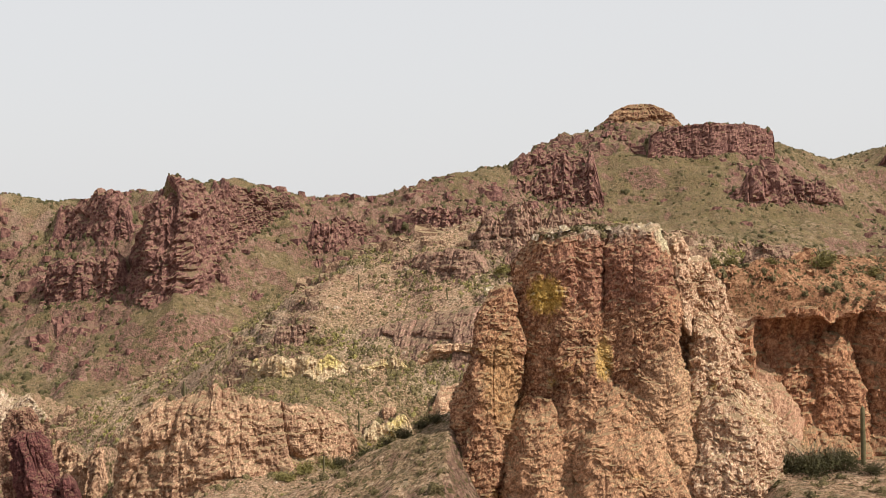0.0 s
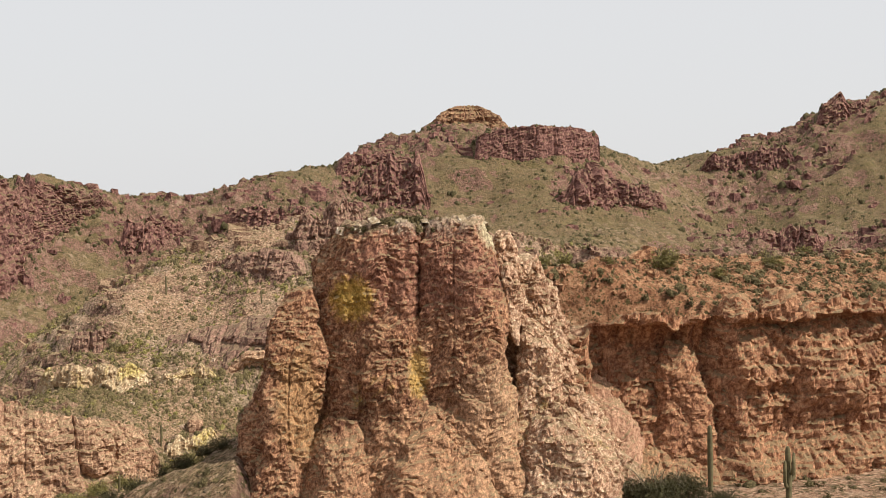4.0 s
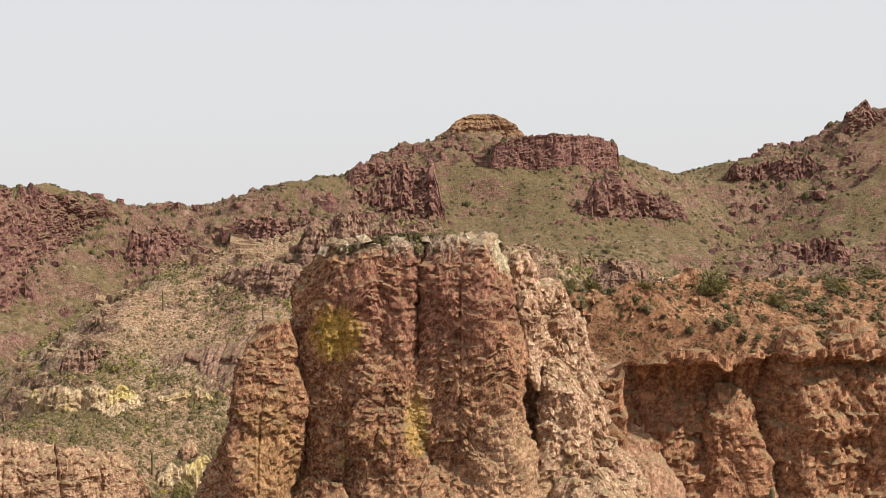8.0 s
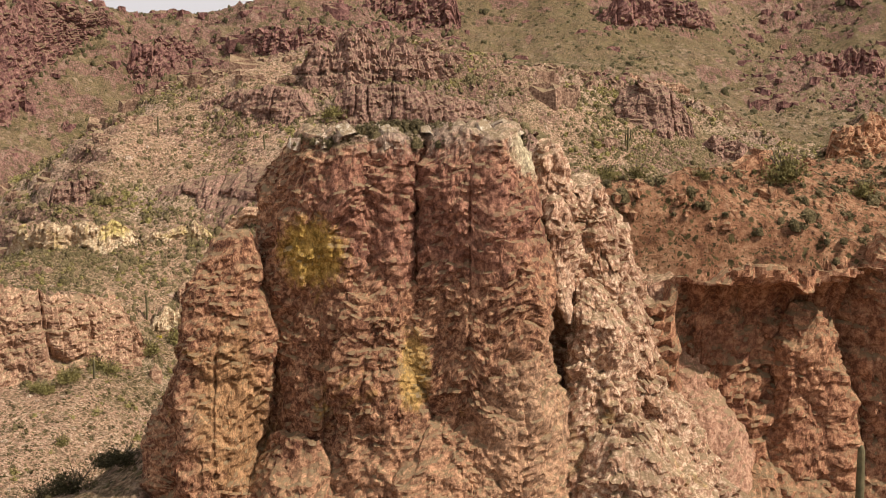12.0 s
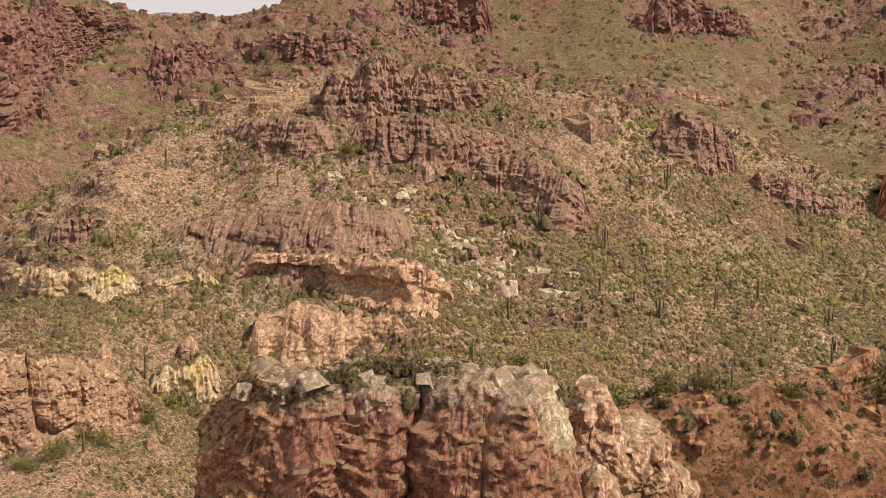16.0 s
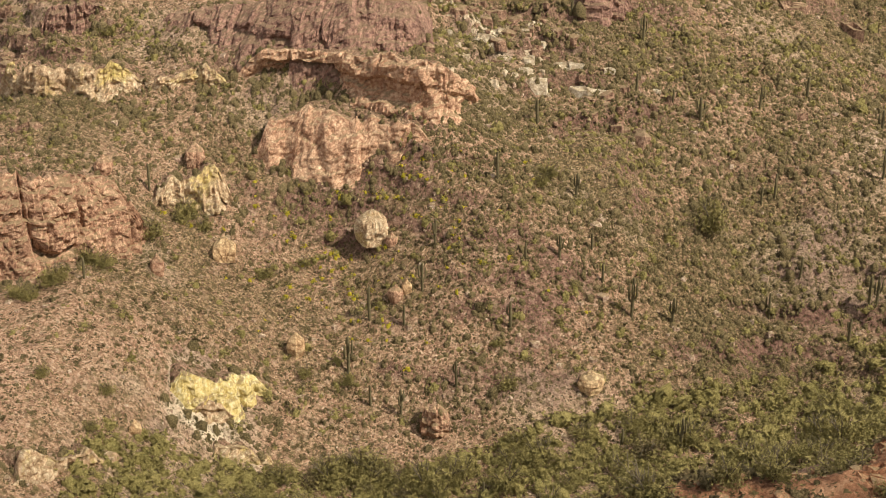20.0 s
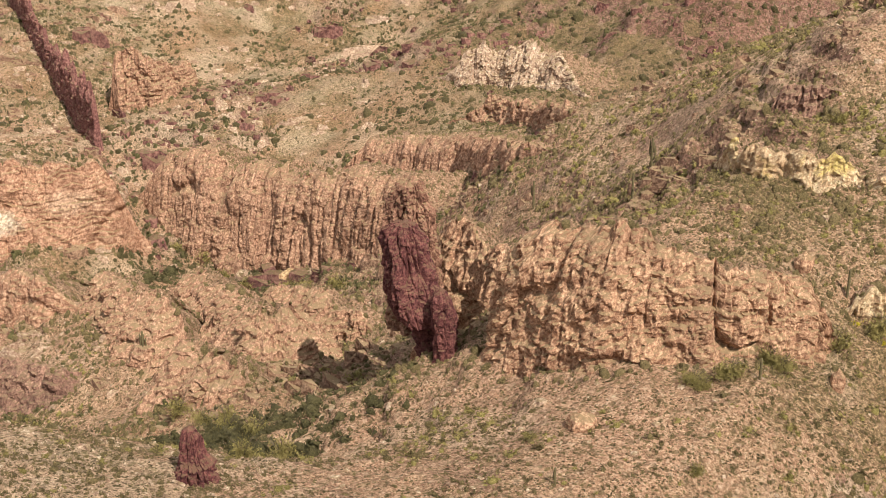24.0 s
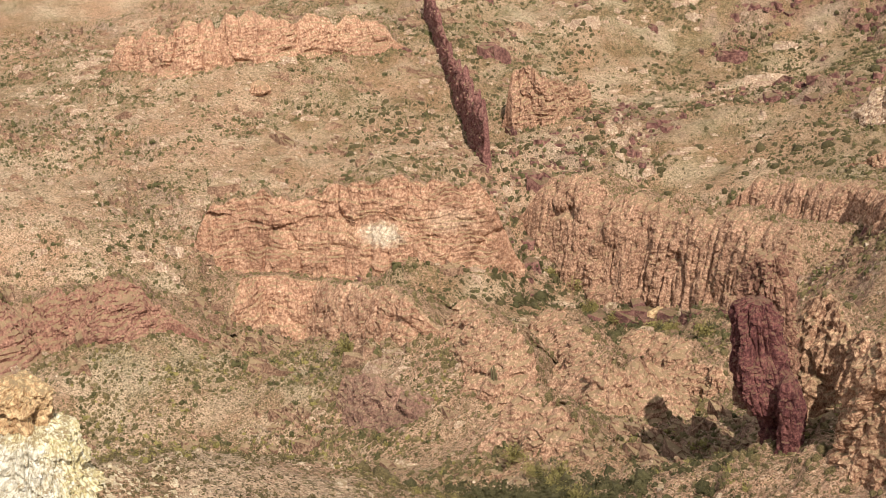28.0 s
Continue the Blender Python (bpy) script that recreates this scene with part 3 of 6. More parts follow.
# ---- the ground: one sheet out to the horizon ----
def build_ground():
    fine = np.radians(np.linspace(-67, 25, 610))
    rest = np.radians(np.linspace(25, 293, 90))[1:-1]
    turn = np.r_[fine, rest]
    reach = np.r_[0.5, 12, 30, 50, 70, 85, np.geomspace(100, 215, 140)[:-1], np.geomspace(215, 420, 240)[:-1], np.geomspace(420, 960, 270), np.geomspace(1000, 4600, 26)]
    a, r = np.meshgrid(turn, reach)
    x, y = r * np.sin(a), r * np.cos(a) - 30
    z = land(x, y)
    gy, gx = np.gradient(z, axis=0), np.gradient(z, axis=1)
    slope = np.hypot(gy / np.maximum(np.gradient(r, axis=0), 1e-3), gx / np.maximum(np.gradient(a, axis=1) * r, 1e-3))
    n1, n2 = fbm(x / 38, y / 38, 0, 4, 101), fbm(x / 11, y / 11, 0, 4, 107)
    rocky = np.clip(smooth(0.75, 1.15, slope + 0.3 * n2) * 0.9 + 0.55 * rockiness(x, y) * smooth(-0.35, 0.25, n2), 0, 1)
    rocky = rocky * (1 - 0.8 * smooth(-60, -100, x) * smooth(280, 245, y))
    far = smooth(400, 520, y) * (1 - smooth(-230, -330, x))
    hillside = smooth(-40, 30, x) * smooth(235, 260, y) * (1 - smooth(330, 380, y))
    green = np.clip(0.45 + 0.5 * n1 + 0.4 * hillside + 0.35 * smooth(420, 560, y) + 0.15 * smooth(-180, -260, x), 0, 1)
    w = wall_y(x)
    red = smooth(-4, 6, x) * (1 - smooth(120, 160, x)) * smooth(-2, 2, y - w) * (1 - smooth(20, 40, y - w))
    red = np.clip(red + 0.22 * smooth(-0.1, 0.4, fbm(x / 25, y / 25, 0, 3, 131)) * smooth(-40, -200, x), 0, 1)
    white = 0
    for cx, cy, wx, wy in ((-27, 314.5, 5, 2.2), (-11, 308, 5, 3.5), (2, 306.5, 5, 4), (13, 306.5, 3.5, 3), (10, 303, 5, 3), (16, 298, 7, 3), (-47, 208, 5, 2), (-41, 213, 5, 2), (-31, 226, 5, 1.6), (-36, 231, 6, 5)):
        white = white + 1.3 * np.exp(-(((x - cx) / wx) ** 2 + ((y - cy) / wy) ** 2))
    white = white + 1.2 * np.exp(-(((x + 133) / 11) ** 2 + ((y - 139) / 9) ** 2))
    pale = np.clip(white * smooth(0.0, 0.35, n2 + 0.1) + 0.16 * (1 - far) * smooth(0.4, 0.75, fbm(x / 17, y / 17, 0, 4, 137)), 0, 1)
    pale = np.clip(pale + 0.2 * smooth(-180, -260, x) * smooth(-0.2, 0.5, n2) + 0.25 * smooth(0.0, 0.5, n2 + 0.3) * smooth(-88, -100, x) * smooth(-150, -140, x) * smooth(135, 145, y) * smooth(205, 195, y), 0, 1)
    pale = pale * (1 - np.clip(red * 1.5, 0, 1) * smooth(200, 170, y))
    co = np.stack([x, y, z], -1).reshape(-1, 3)
    me = mesh_from("ground", co, grid_faces(len(reach), len(turn), True)[:, ::-1], GROUND, True,
                   rocky=rocky, green=green, red=red, pale=pale, far=far)
    ob = new("ground", me)
    return tagged(ob, "stony tan desert slopes with ledges and sparse dry scrub", "ground", "", "structure")


build_ground()


# ---- rock faces ----
GROWTH = {"near": [], "far": []}


def cliff(name, label, line, material, back=10.0, flute=4.0, deep=1.4, ledge=0.5, rough=0.8, lean=0.12, crown=0.2,
          res=0.42, seed=1, shape=None, ragged=1.1, taper=0.12, group="", terrace=0.8, wander=0.2, columns=0.35):
    """A rock face along a line of (x, y, foot, brow), topped by a sloping ledge of soil, seen from its right-hand side, that runs back into the slope."""
    line = np.array(line, float)
    ledge = ledge * (0.45 if res > 0.75 else 1.0)
    soil = back > 3 and res > 0.2
    bare = material is BROWN
    back = back * (1.0 if material is FARROCK else 1.5 if bare else 1.9 if soil else 1.0)
    step = np.r_[0, np.cumsum(np.hypot(*np.diff(line[:, :2], axis=0).T))]
    res = res * (0.85 if 0.2 < res < 0.75 else 1.0)
    n = max(8, int(step[-1] / res))
    s = np.linspace(0, step[-1], n)
    knots = [np.interp(s, step, line[:, k]) for k in range(4)]
    soft = max(3, n // 14) | 1
    kern = np.hanning(soft + 2)[1:-1]
    kern = kern / kern.sum()
    px, py, zb, zt = (np.convolve(np.pad(k, soft // 2, mode="edge"), kern, "valid") for k in knots)
    tx, ty = np.gradient(px), np.gradient(py)
    long = np.hypot(tx, ty)
    nx, ny = ty / long, -tx / long
    u = s / step[-1]
    ends = smooth(0, taper, u) * smooth(1, 1 - taper, u)
    high = (zt - zb) * (0.02 + 0.98 * ends) + (ragged * fbm(s / 3.1, 0, 0, 3, seed + 5) + wander * (zt - zb) * fbm(s / 9.0, 0, 0, 3, seed + 25)) * ends
    tall = max(2.0, float(np.max(zt - zb)))
    rows, tops = max(8, int((tall + 5) / res)), max(6, int(back / res * 0.6))
    v = np.linspace(0, 1, rows)[:, None]
    S = s[None, :]
    reach = 0.5 * deep + lean * np.maximum(high, 0)
    low = np.minimum(zb - 5.0, land(px + nx * reach, py + ny * reach) - 2.5) if res > 0.2 else zb - 5.0
    z = low[None] + v * (zb + high - low)[None]
    # rounded columns of uneven width, broken across by beds and joints
    at = S / flute + 0.55 * vnoise(S / (2.3 * flute), z / 16.0, 0, seed) + 0.16 * vnoise(S / flute, z / 4.0, 0, seed + 22)
    one = np.floor(at)
    u = np.abs(at - one - 0.5) * 2
    stand = blocks(one, np.floor(z / (flute * 2.6) + 2.0 * blocks(one, 0, 0, seed + 23)), 0, seed + 24)
    out = columns * deep * (1.1 * np.sqrt(np.clip(1.02 - u ** 2.4, 0, 1)) - 0.8 + 0.45 * stand)
    col = vnoise(S / (1.7 * flute), z / (flute * 5.0), seed * 0.37, seed + 1)
    col2 = vnoise(S / (flute * 0.42), z / (flute * 1.8), 3.3, seed + 2)
    out = out + deep * (0.8 * col - 0.9 * np.exp(-((col / 0.07) ** 2))) + 0.32 * deep * (np.abs(col2) - 0.9 * np.exp(-((col2 / 0.12) ** 2)))
    size = 1.0 if res > 0.2 else 0.5
    bed = z / (1.5 * size) + 0.8 * fbm(S / 7.0, z / 7.0, 0, 2, seed + 3)
    row = np.floor(bed)
    out = out + ledge * ((bed - row - 0.5) * (0.5 + 0.5 * vnoise(S / 3.0, row * 3.1, 0, seed + 26)) + 0.7 * vnoise(S / 5.0, row * 2.3, 0, seed + 4))
    out = out + 0.45 * rough * fbm((px + 9)[None] / 2.6, z / 2.6, py[None] / 2.6, 5, seed + 6, 0.62)
    lift = v + 0.16 * vnoise(S / 7.0, v * 2, 0, seed + 21)
    stair = np.floor(lift * 3.4) / 3.4 + smooth(0.55, 1.0, lift * 3.4 - np.floor(lift * 3.4)) / 3.4
    out = out + 0.7 * terrace * high[None] * 0.22 * (0.6 - stair)
    q = 0.5 * vnoise(S / 2.2, z / 2.2, 0, seed + 12)
    edge, mark = cells(S / (1.6 * size) + q, z / (2.1 * size) - q, 0.5 * q, seed + 14)
    out = out + rough * (0.3 * mark - 0.45 * np.exp(-edge / 0.07)) + 0.28 * rough * ridged(S / 1.3, z / 1.7, 0, 3, seed + 16)
    out = out + lean * (1 - v) * high[None] - crown * np.maximum(v - 0.72, 0) ** 2 * 12 * high[None] * 0.28
    if shape:
        out = out + shape(S, v, z)
    out = out * (0.25 + 0.75 * ends[None])
    fx, fy = px[None] + nx[None] * out, py[None] + ny[None] * out
    w = (np.linspace(0, 1, tops + 1)[1:, None]) ** 1.5
    bx, by = fx[-1][None] - nx[None] * back * w, fy[-1][None] - ny[None] * back * w
    hold = smooth(0.08, 1.0, w)
    bz = (zb + high)[None] * (1 - hold) + (land(bx, by) - 0.8) * hold + (0.5 * rough * fbm(bx / 2.0, by / 2.0, 0, 4, seed + 8) + 0.4 * rough * blocks(bx / 1.3, by / 1.3, 0, seed + 17)) * (1 - hold)
    co = np.stack([np.r_[fx, bx], np.r_[fy, by], np.r_[z, bz]], -1)
    root = tagged(new(name), label, "rock face", group)
    root.location = co[0, n // 2]
    pieces = int(np.clip(step[-1] / 7.0, 2, 12))
    cuts = np.unique(np.clip(np.linspace(0, n - 1, pieces + 1) + np.r_[0, np.random.default_rng(seed).uniform(-0.25, 0.25, pieces - 1) * n / pieces, 0], 0, n - 1).astype(int))
    for i, j in zip(cuts[:-1], cuts[1:]):
        strip = co[:, i:j + 1] - co[0, n // 2]
        face = strip[:rows + 3] if soil and not bare else strip
        part("rock_buttress", mesh_from("rock_buttress", face.reshape(-1, 3), grid_faces(len(face), j + 1 - i), material, False), root)
        if soil and not bare:
            top = strip[rows + 2:]
            full = np.ones(top.size // 3)
            me = mesh_from("ledge_top", top.reshape(-1, 3), grid_faces(len(top), j + 1 - i), GROUND, True, far=full * (material is FARROCK), rocky=full * 0.35, green=full * 0.5)
            part("ledge_top", me, root, "soil and stones on the ledge")
    if soil:
        g = np.random.default_rng(seed + 99)
        away = material is FARROCK
        k = int(step[-1] * back * (0.10 if away else 0.34))
        i, j = rows + (g.uniform(0, 1, k) ** 0.7 * tops).astype(int), g.integers(0, n, k)
        GROWTH["far" if away else "near"].append(co[i, j])
        k = int(step[-1] * (0.7 if away else 2.2))
        j, o = g.integers(0, n, k), g.uniform(0.2, 4.0, k)
        x, y = fx[rows // 3, j] + nx[j] * o, fy[rows // 3, j] + ny[j] * o
        GROWTH["far" if away else "near"].append(np.stack([x, y, land(x, y)], 1))
    return root


def column(name, label, rings, material, flute=3.0, deep=1.0, rough=0.6, res=0.3, seed=3, ledge=0.35, shape=None, category="rock spire", facing=0.0, pieces=(), sides=0, turn=0.5):
    """A free-standing rock from rings of (height, x, y, half width, half depth), closed above."""
    rings = np.array(rings, float)
    girth = 2 * np.pi * float(np.max(rings[:, 3:5]))
    n, m = max(24, int(girth / res * (0.55 if facing else 1))), max(10, int((rings[-1, 0] - rings[0, 0]) / res))
    z = np.linspace(rings[0, 0], rings[-1, 0], m)[:, None]
    cx, cy, hw, hd = (np.interp(z[:, 0], rings[:, 0], rings[:, k])[:, None] for k in (1, 2, 3, 4))
    a = np.linspace(0, 2 * np.pi, n, endpoint=False)[None]
    a = a - facing * np.cos(a)
    e = 0.72
    ux, uy = np.sign(np.cos(a)) * np.abs(np.cos(a)) ** e, np.sign(np.sin(a)) * np.abs(np.sin(a)) ** e
    if sides:
        q = (a + turn + 0.25 * vnoise(z / 9.0, 0, 0, seed)) % (2 * np.pi / sides) - np.pi / sides
        k = 0.86 * np.cos(np.pi / sides) / np.cos(q) + 0.22
        ux, uy = np.cos(a) * k, np.sin(a) * k
    x, y = cx + hw * ux, cy + hd * uy
    s = a * girth / (2 * np.pi)
    wob = 0.4 * vnoise(z / 6.0, a * 1.5, 0, seed)
    lx, ly = np.cos(a) * girth / 6.28 / flute, np.sin(a) * girth / 6.28 / flute
    col = vnoise(lx + wob, ly, z / (flute * 4), seed + 1)
    col2 = vnoise(lx * 2.7, ly * 2.7, z / (flute * 1.5), seed + 2)
    out = deep * (np.abs(col) * 1.0 - 0.8 * np.exp(-((col / 0.09) ** 2))) + 0.35 * deep * (np.abs(col2) - 0.6 * np.exp(-((col2 / 0.12) ** 2)))
    out = out + ledge * vnoise(z / 1.3 + 0.8 * vnoise(x / 5, y / 5, z / 5, seed + 3), a, 0, seed + 4)
    out = out + 0.7 * rough * fbm(x / 2.2, y / 2.2, z / 2.2, 5, seed + 6, 0.66)
    wz = z + 1.5 * vnoise(x / 2.0, y / 2.0, z / 2.0, seed + 13)
    wl = 1.3 * vnoise(x / 2.0, y / 2.0, z / 2.0, seed + 14)
    out = out + rough * (0.6 * blocks((x + wl) / 1.5, (y + wl) / 1.5, wz / 2.6, seed + 15) + 0.3 * blocks((x + wl) / 0.7, (y - wl) / 0.7, wz / 1.1, seed + 16)) + 0.35 * rough * ridged(x / 1.1, y / 1.1, z / 1.3, 3, seed + 18)
    if shape:
        out = out + shape(a, z, x, y)
    fade = np.clip(np.minimum(hw, hd) / 2.0, 0.15, 1)
    x, y = x + out * fade * np.cos(a), y + out * fade * np.sin(a)
    co = np.stack([x, y, z + 0 * x + 0.4 * rough * fbm(x / 2.2, y / 2.2, z / 2, 3, seed + 9)], -1)
    caps = [co]
    top = co[-1]
    mid = top.mean(0)
    disc = np.stack([cx[-1] + hw[-1] * np.cos(a[0]), cy[-1] + hd[-1] * np.sin(a[0]), 0 * a[0] + mid[2]], -1)
    for k in np.linspace(0.93, 0.02, max(4, int(min(hw[-1, 0], hd[-1, 0]) / res))):
        ring = mid + (top * k + disc * (1 - k) - mid) * k
        ring[:, 2] = mid[2] * (1 - k * k) + top[:, 2] * k * k + rough * (0.5 * fbm(ring[:, 0] / 1.5, ring[:, 1] / 1.5, 0, 4, seed + 11) + 0.5 * blocks(ring[:, 0] / 0.9, ring[:, 1] / 0.9, 0, seed + 12)) + (1 - k) * 0.5
        caps.append(ring[None])
    co = np.concatenate(caps)
    if not pieces:
        return tagged(new(name, mesh_from(name, co.reshape(-1, 3), grid_faces(len(co), n, True), material, False)), label, category)
    root = tagged(new(name), label, category)
    cuts = np.searchsorted(a[0], a[0][0] + np.array(pieces))
    for i, j in zip(cuts, np.r_[cuts[1:], cuts[0] + n]):
        strip = np.take(co, np.arange(i, j + 1) % n, axis=1)
        part("rock_column", mesh_from("rock_column", strip.reshape(-1, 3), grid_faces(len(co), j + 1 - i), material, False), root)
    return root


# ---- the pinnacle and the wall beside it ----
def pillar(rings, material, parent, seed, name="rock_column", res=0.15, flute=2.6, deep=0.35, layer=0.1, joint=0.06, grit=0.13, floor=124.0, wander=0.35, skew=0.0):
    """One rounded column of a pinnacle, from rings of (height, x, y, half width, half depth): layered, jointed and crumbling; finely cut on the side that faces south."""
    rings = np.array(rings, float)
    girth = 2 * np.pi * float(np.max(np.where(rings[:, 0:1] >= min(floor, rings[-2, 0]), rings[:, 3:5], 0)))
    n = max(30, int(girth / res * 0.62))
    z = np.r_[np.linspace(rings[0, 0], floor, 8)[:-1], np.linspace(floor, rings[-1, 0], max(12, int((rings[-1, 0] - floor) / res)))] if rings[0, 0] < floor else np.linspace(rings[0, 0], rings[-1, 0], max(12, int((rings[-1, 0] - rings[0, 0]) / res)))
    z = z[:, None]
    # round the outline between the rings
    at = np.linspace(rings[0, 0], rings[-1, 0], 200)
    k = np.hanning(17)
    k = k / k.sum()
    cx, cy, hw, hd = (np.interp(z[:, 0], at, np.convolve(np.pad(np.interp(at, rings[:, 0], rings[:, q]), 8, mode="edge"), k, "valid"))[:, None] for q in (1, 2, 3, 4))
    a = np.linspace(0, 2 * np.pi, n, endpoint=False)[None]
    a = a - 0.72 * np.cos(a)
    c, s = np.cos(a), np.sin(a)
    bulge = (np.abs(c) ** 2.6 + np.abs(s) ** 2.6) ** (-1 / 2.6)
    bulge = bulge * (1 + 0.16 * vnoise(c * 1.1 + seed, s * 1.1, z / 7.0, seed))
    x, y = cx + hw * c * bulge, cy + hd * s * bulge - skew * hw * c
    x = x + wander * vnoise(z / 3.4, 0.3, 0, seed + 40)
    out = deep * (fbm(x / flute, y / flute, z / (flute * 3.2), 3, seed + 1) - 0.5 * np.exp(-((vnoise(x / flute, y / flute, z / (flute * 3.5), seed + 2) / 0.07) ** 2)))
    # beds that stand out at their upper edge
    bed = z / 0.5 + 1.3 * fbm(x / 4.0, y / 4.0, z / 5.0, 3, seed + 3)
    row = np.floor(bed)
    tooth = (bed - row) - 0.5
    out = out + layer * (tooth * (0.9 + 0.9 * vnoise(x / 1.3, y / 1.3, row * 3.7, seed + 4)) + 0.8 * vnoise(x / 2.0, y / 2.0, row * 5.3, seed + 5))
    # joints between blocks, longer upright than across
    q = 0.45 * fbm(x / 1.5, y / 1.5, z / 1.5, 2, seed + 6)
    edge, mark = cells(x / 0.8 + q, y / 0.8 - q, z / 0.85 + q, seed + 7)
    out = out + joint * (1.3 * mark - 1.0 * np.exp(-edge / 0.08))
    out = out + grit * (1.1 * fbm(x / 0.7, y / 0.7, z / 0.6, 3, seed + 8, 0.75) + 0.6 * ridged(x / 2.0, y / 2.0, z / 2.6, 3, seed + 10) + 2.0 * fbm(x / 2.6, y / 2.6, z / 3.2, 2, seed + 14))
    out = out * np.clip(np.minimum(hw, hd) / 1.3, 0.2, 1)
    x, y = x + out * c, y + out * s
    zz = z + 0.35 * fbm(x / 1.6, y / 1.6, z / 3.0, 3, seed + 11) * np.clip((z - z[0]) / 3, 0, 1)
    co = np.stack([x, y, zz], -1)
    caps, top = [co], co[-1]
    mid = top.mean(0)
    for u in np.linspace(0.9, 0.03, max(4, int(min(hw[-1, 0], hd[-1, 0]) / res))):
        ring = mid + (top - mid) * u
        ring[:, 2] = mid[2] * (1 - u * u) + top[:, 2] * u * u + 0.3 * (1 - u) + 0.22 * fbm(ring[:, 0] / 0.8, ring[:, 1] / 0.8, 0, 3, seed + 12)
        caps.append(ring[None])
    co = np.concatenate(caps)
    return part(name, mesh_from(name, co.reshape(-1, 3), grid_faces(len(co), n, True), material, False), parent)


pinnacle = tagged(new("rock_pinnacle"), "tall fluted red-brown rock pinnacle with yellow lichen patches", "rock spire")
for k, rings in enumerate((
        # the three joined columns of the tower, the fin between them and the core behind
        [(112, -5.6, 111.8, 7.8, 6.8), (130, -4.9, 111.7, 5.3, 4.7), (138, -4.5, 111.8, 4.2, 3.7), (144.5, -4.1, 111.8, 3.9, 3.5), (147.5, -3.7, 111.3, 3.4, 2.9), (149.4, -3.4, 110.9, 2.8, 2.1), (150.1, -3.2, 110.7, 2.0, 1.5)],
        [(112, -1, 110.8, 6, 6.5), (130, -1, 111, 3.6, 4.4), (140, -0.9, 111.3, 2.5, 3.7), (147, -0.9, 111.2, 2.1, 3.1), (149.6, -0.8, 110.9, 2.0, 2.3), (150.3, -0.8, 110.8, 1.5, 1.6)],
        [(112, 5, 110, 8.5, 8), (125, 4.6, 109.8, 6, 5.6), (132, 4.4, 109.9, 4.7, 4.8), (140, 4.1, 110.0, 3.7, 4.2), (146, 4.0, 110.3, 3.4, 3.8), (149.2, 4.0, 110.2, 3.1, 2.8), (150.4, 4.1, 110.2, 2.4, 2.0)],
        [(114, 0.4, 114, 9, 5), (140, 0.2, 113.4, 6.6, 3.4), (147, 0.2, 112.2, 5.2, 2.2), (149.8, 0.3, 111.4, 4.4, 1.3)],
        # the rounded rib in front and the lumps at its foot
        [(112, -0.8, 107.8, 6.0, 5.5), (125, -0.8, 107.6, 4.4, 4.0), (132, -0.8, 107.9, 3.5, 3.0), (138, -0.8, 108.3, 2.7, 2.3), (142, -0.7, 108.8, 2.2, 1.8), (143.5, -0.6, 109.1, 1.5, 1.3), (144.1, -0.5, 109.3, 0.8, 0.8)],
        [(112, 3, 105.4, 10, 7), (124, 3, 105.3, 6.6, 4.2), (130, 3.0, 105.7, 4.6, 3.2), (134, 3.2, 106.4, 2.8, 2.2), (136.6, 3.4, 107.0, 1.4, 1.2)],
        [(112, -5, 106.8, 7, 5), (126, -5.2, 107, 4.3, 3.3), (132, -5.1, 107.5, 2.7, 2.2), (134.6, -4.9, 108.2, 1.4, 1.2)],
        # the leaning pillar on the west side
        [(112, -13, 109.3, 6.5, 6), (125, -11.0, 109, 4.2, 4.0), (131, -10.1, 109, 3.3, 3.1), (136.4, -9.4, 109.2, 2.8, 2.6), (140, -9.0, 109.5, 2.3, 2.1), (142.6, -8.7, 109.8, 1.7, 1.5), (144.8, -8.3, 110.1, 0.8, 0.9)])):
    pillar(rings, PINNACLE, pinnacle, 40 + 13 * k, res=0.25 if k == 3 else 0.15, skew=(0.6, 0.35, 0.4, 0, 0.1, 0, 0.3, -0.1)[k])

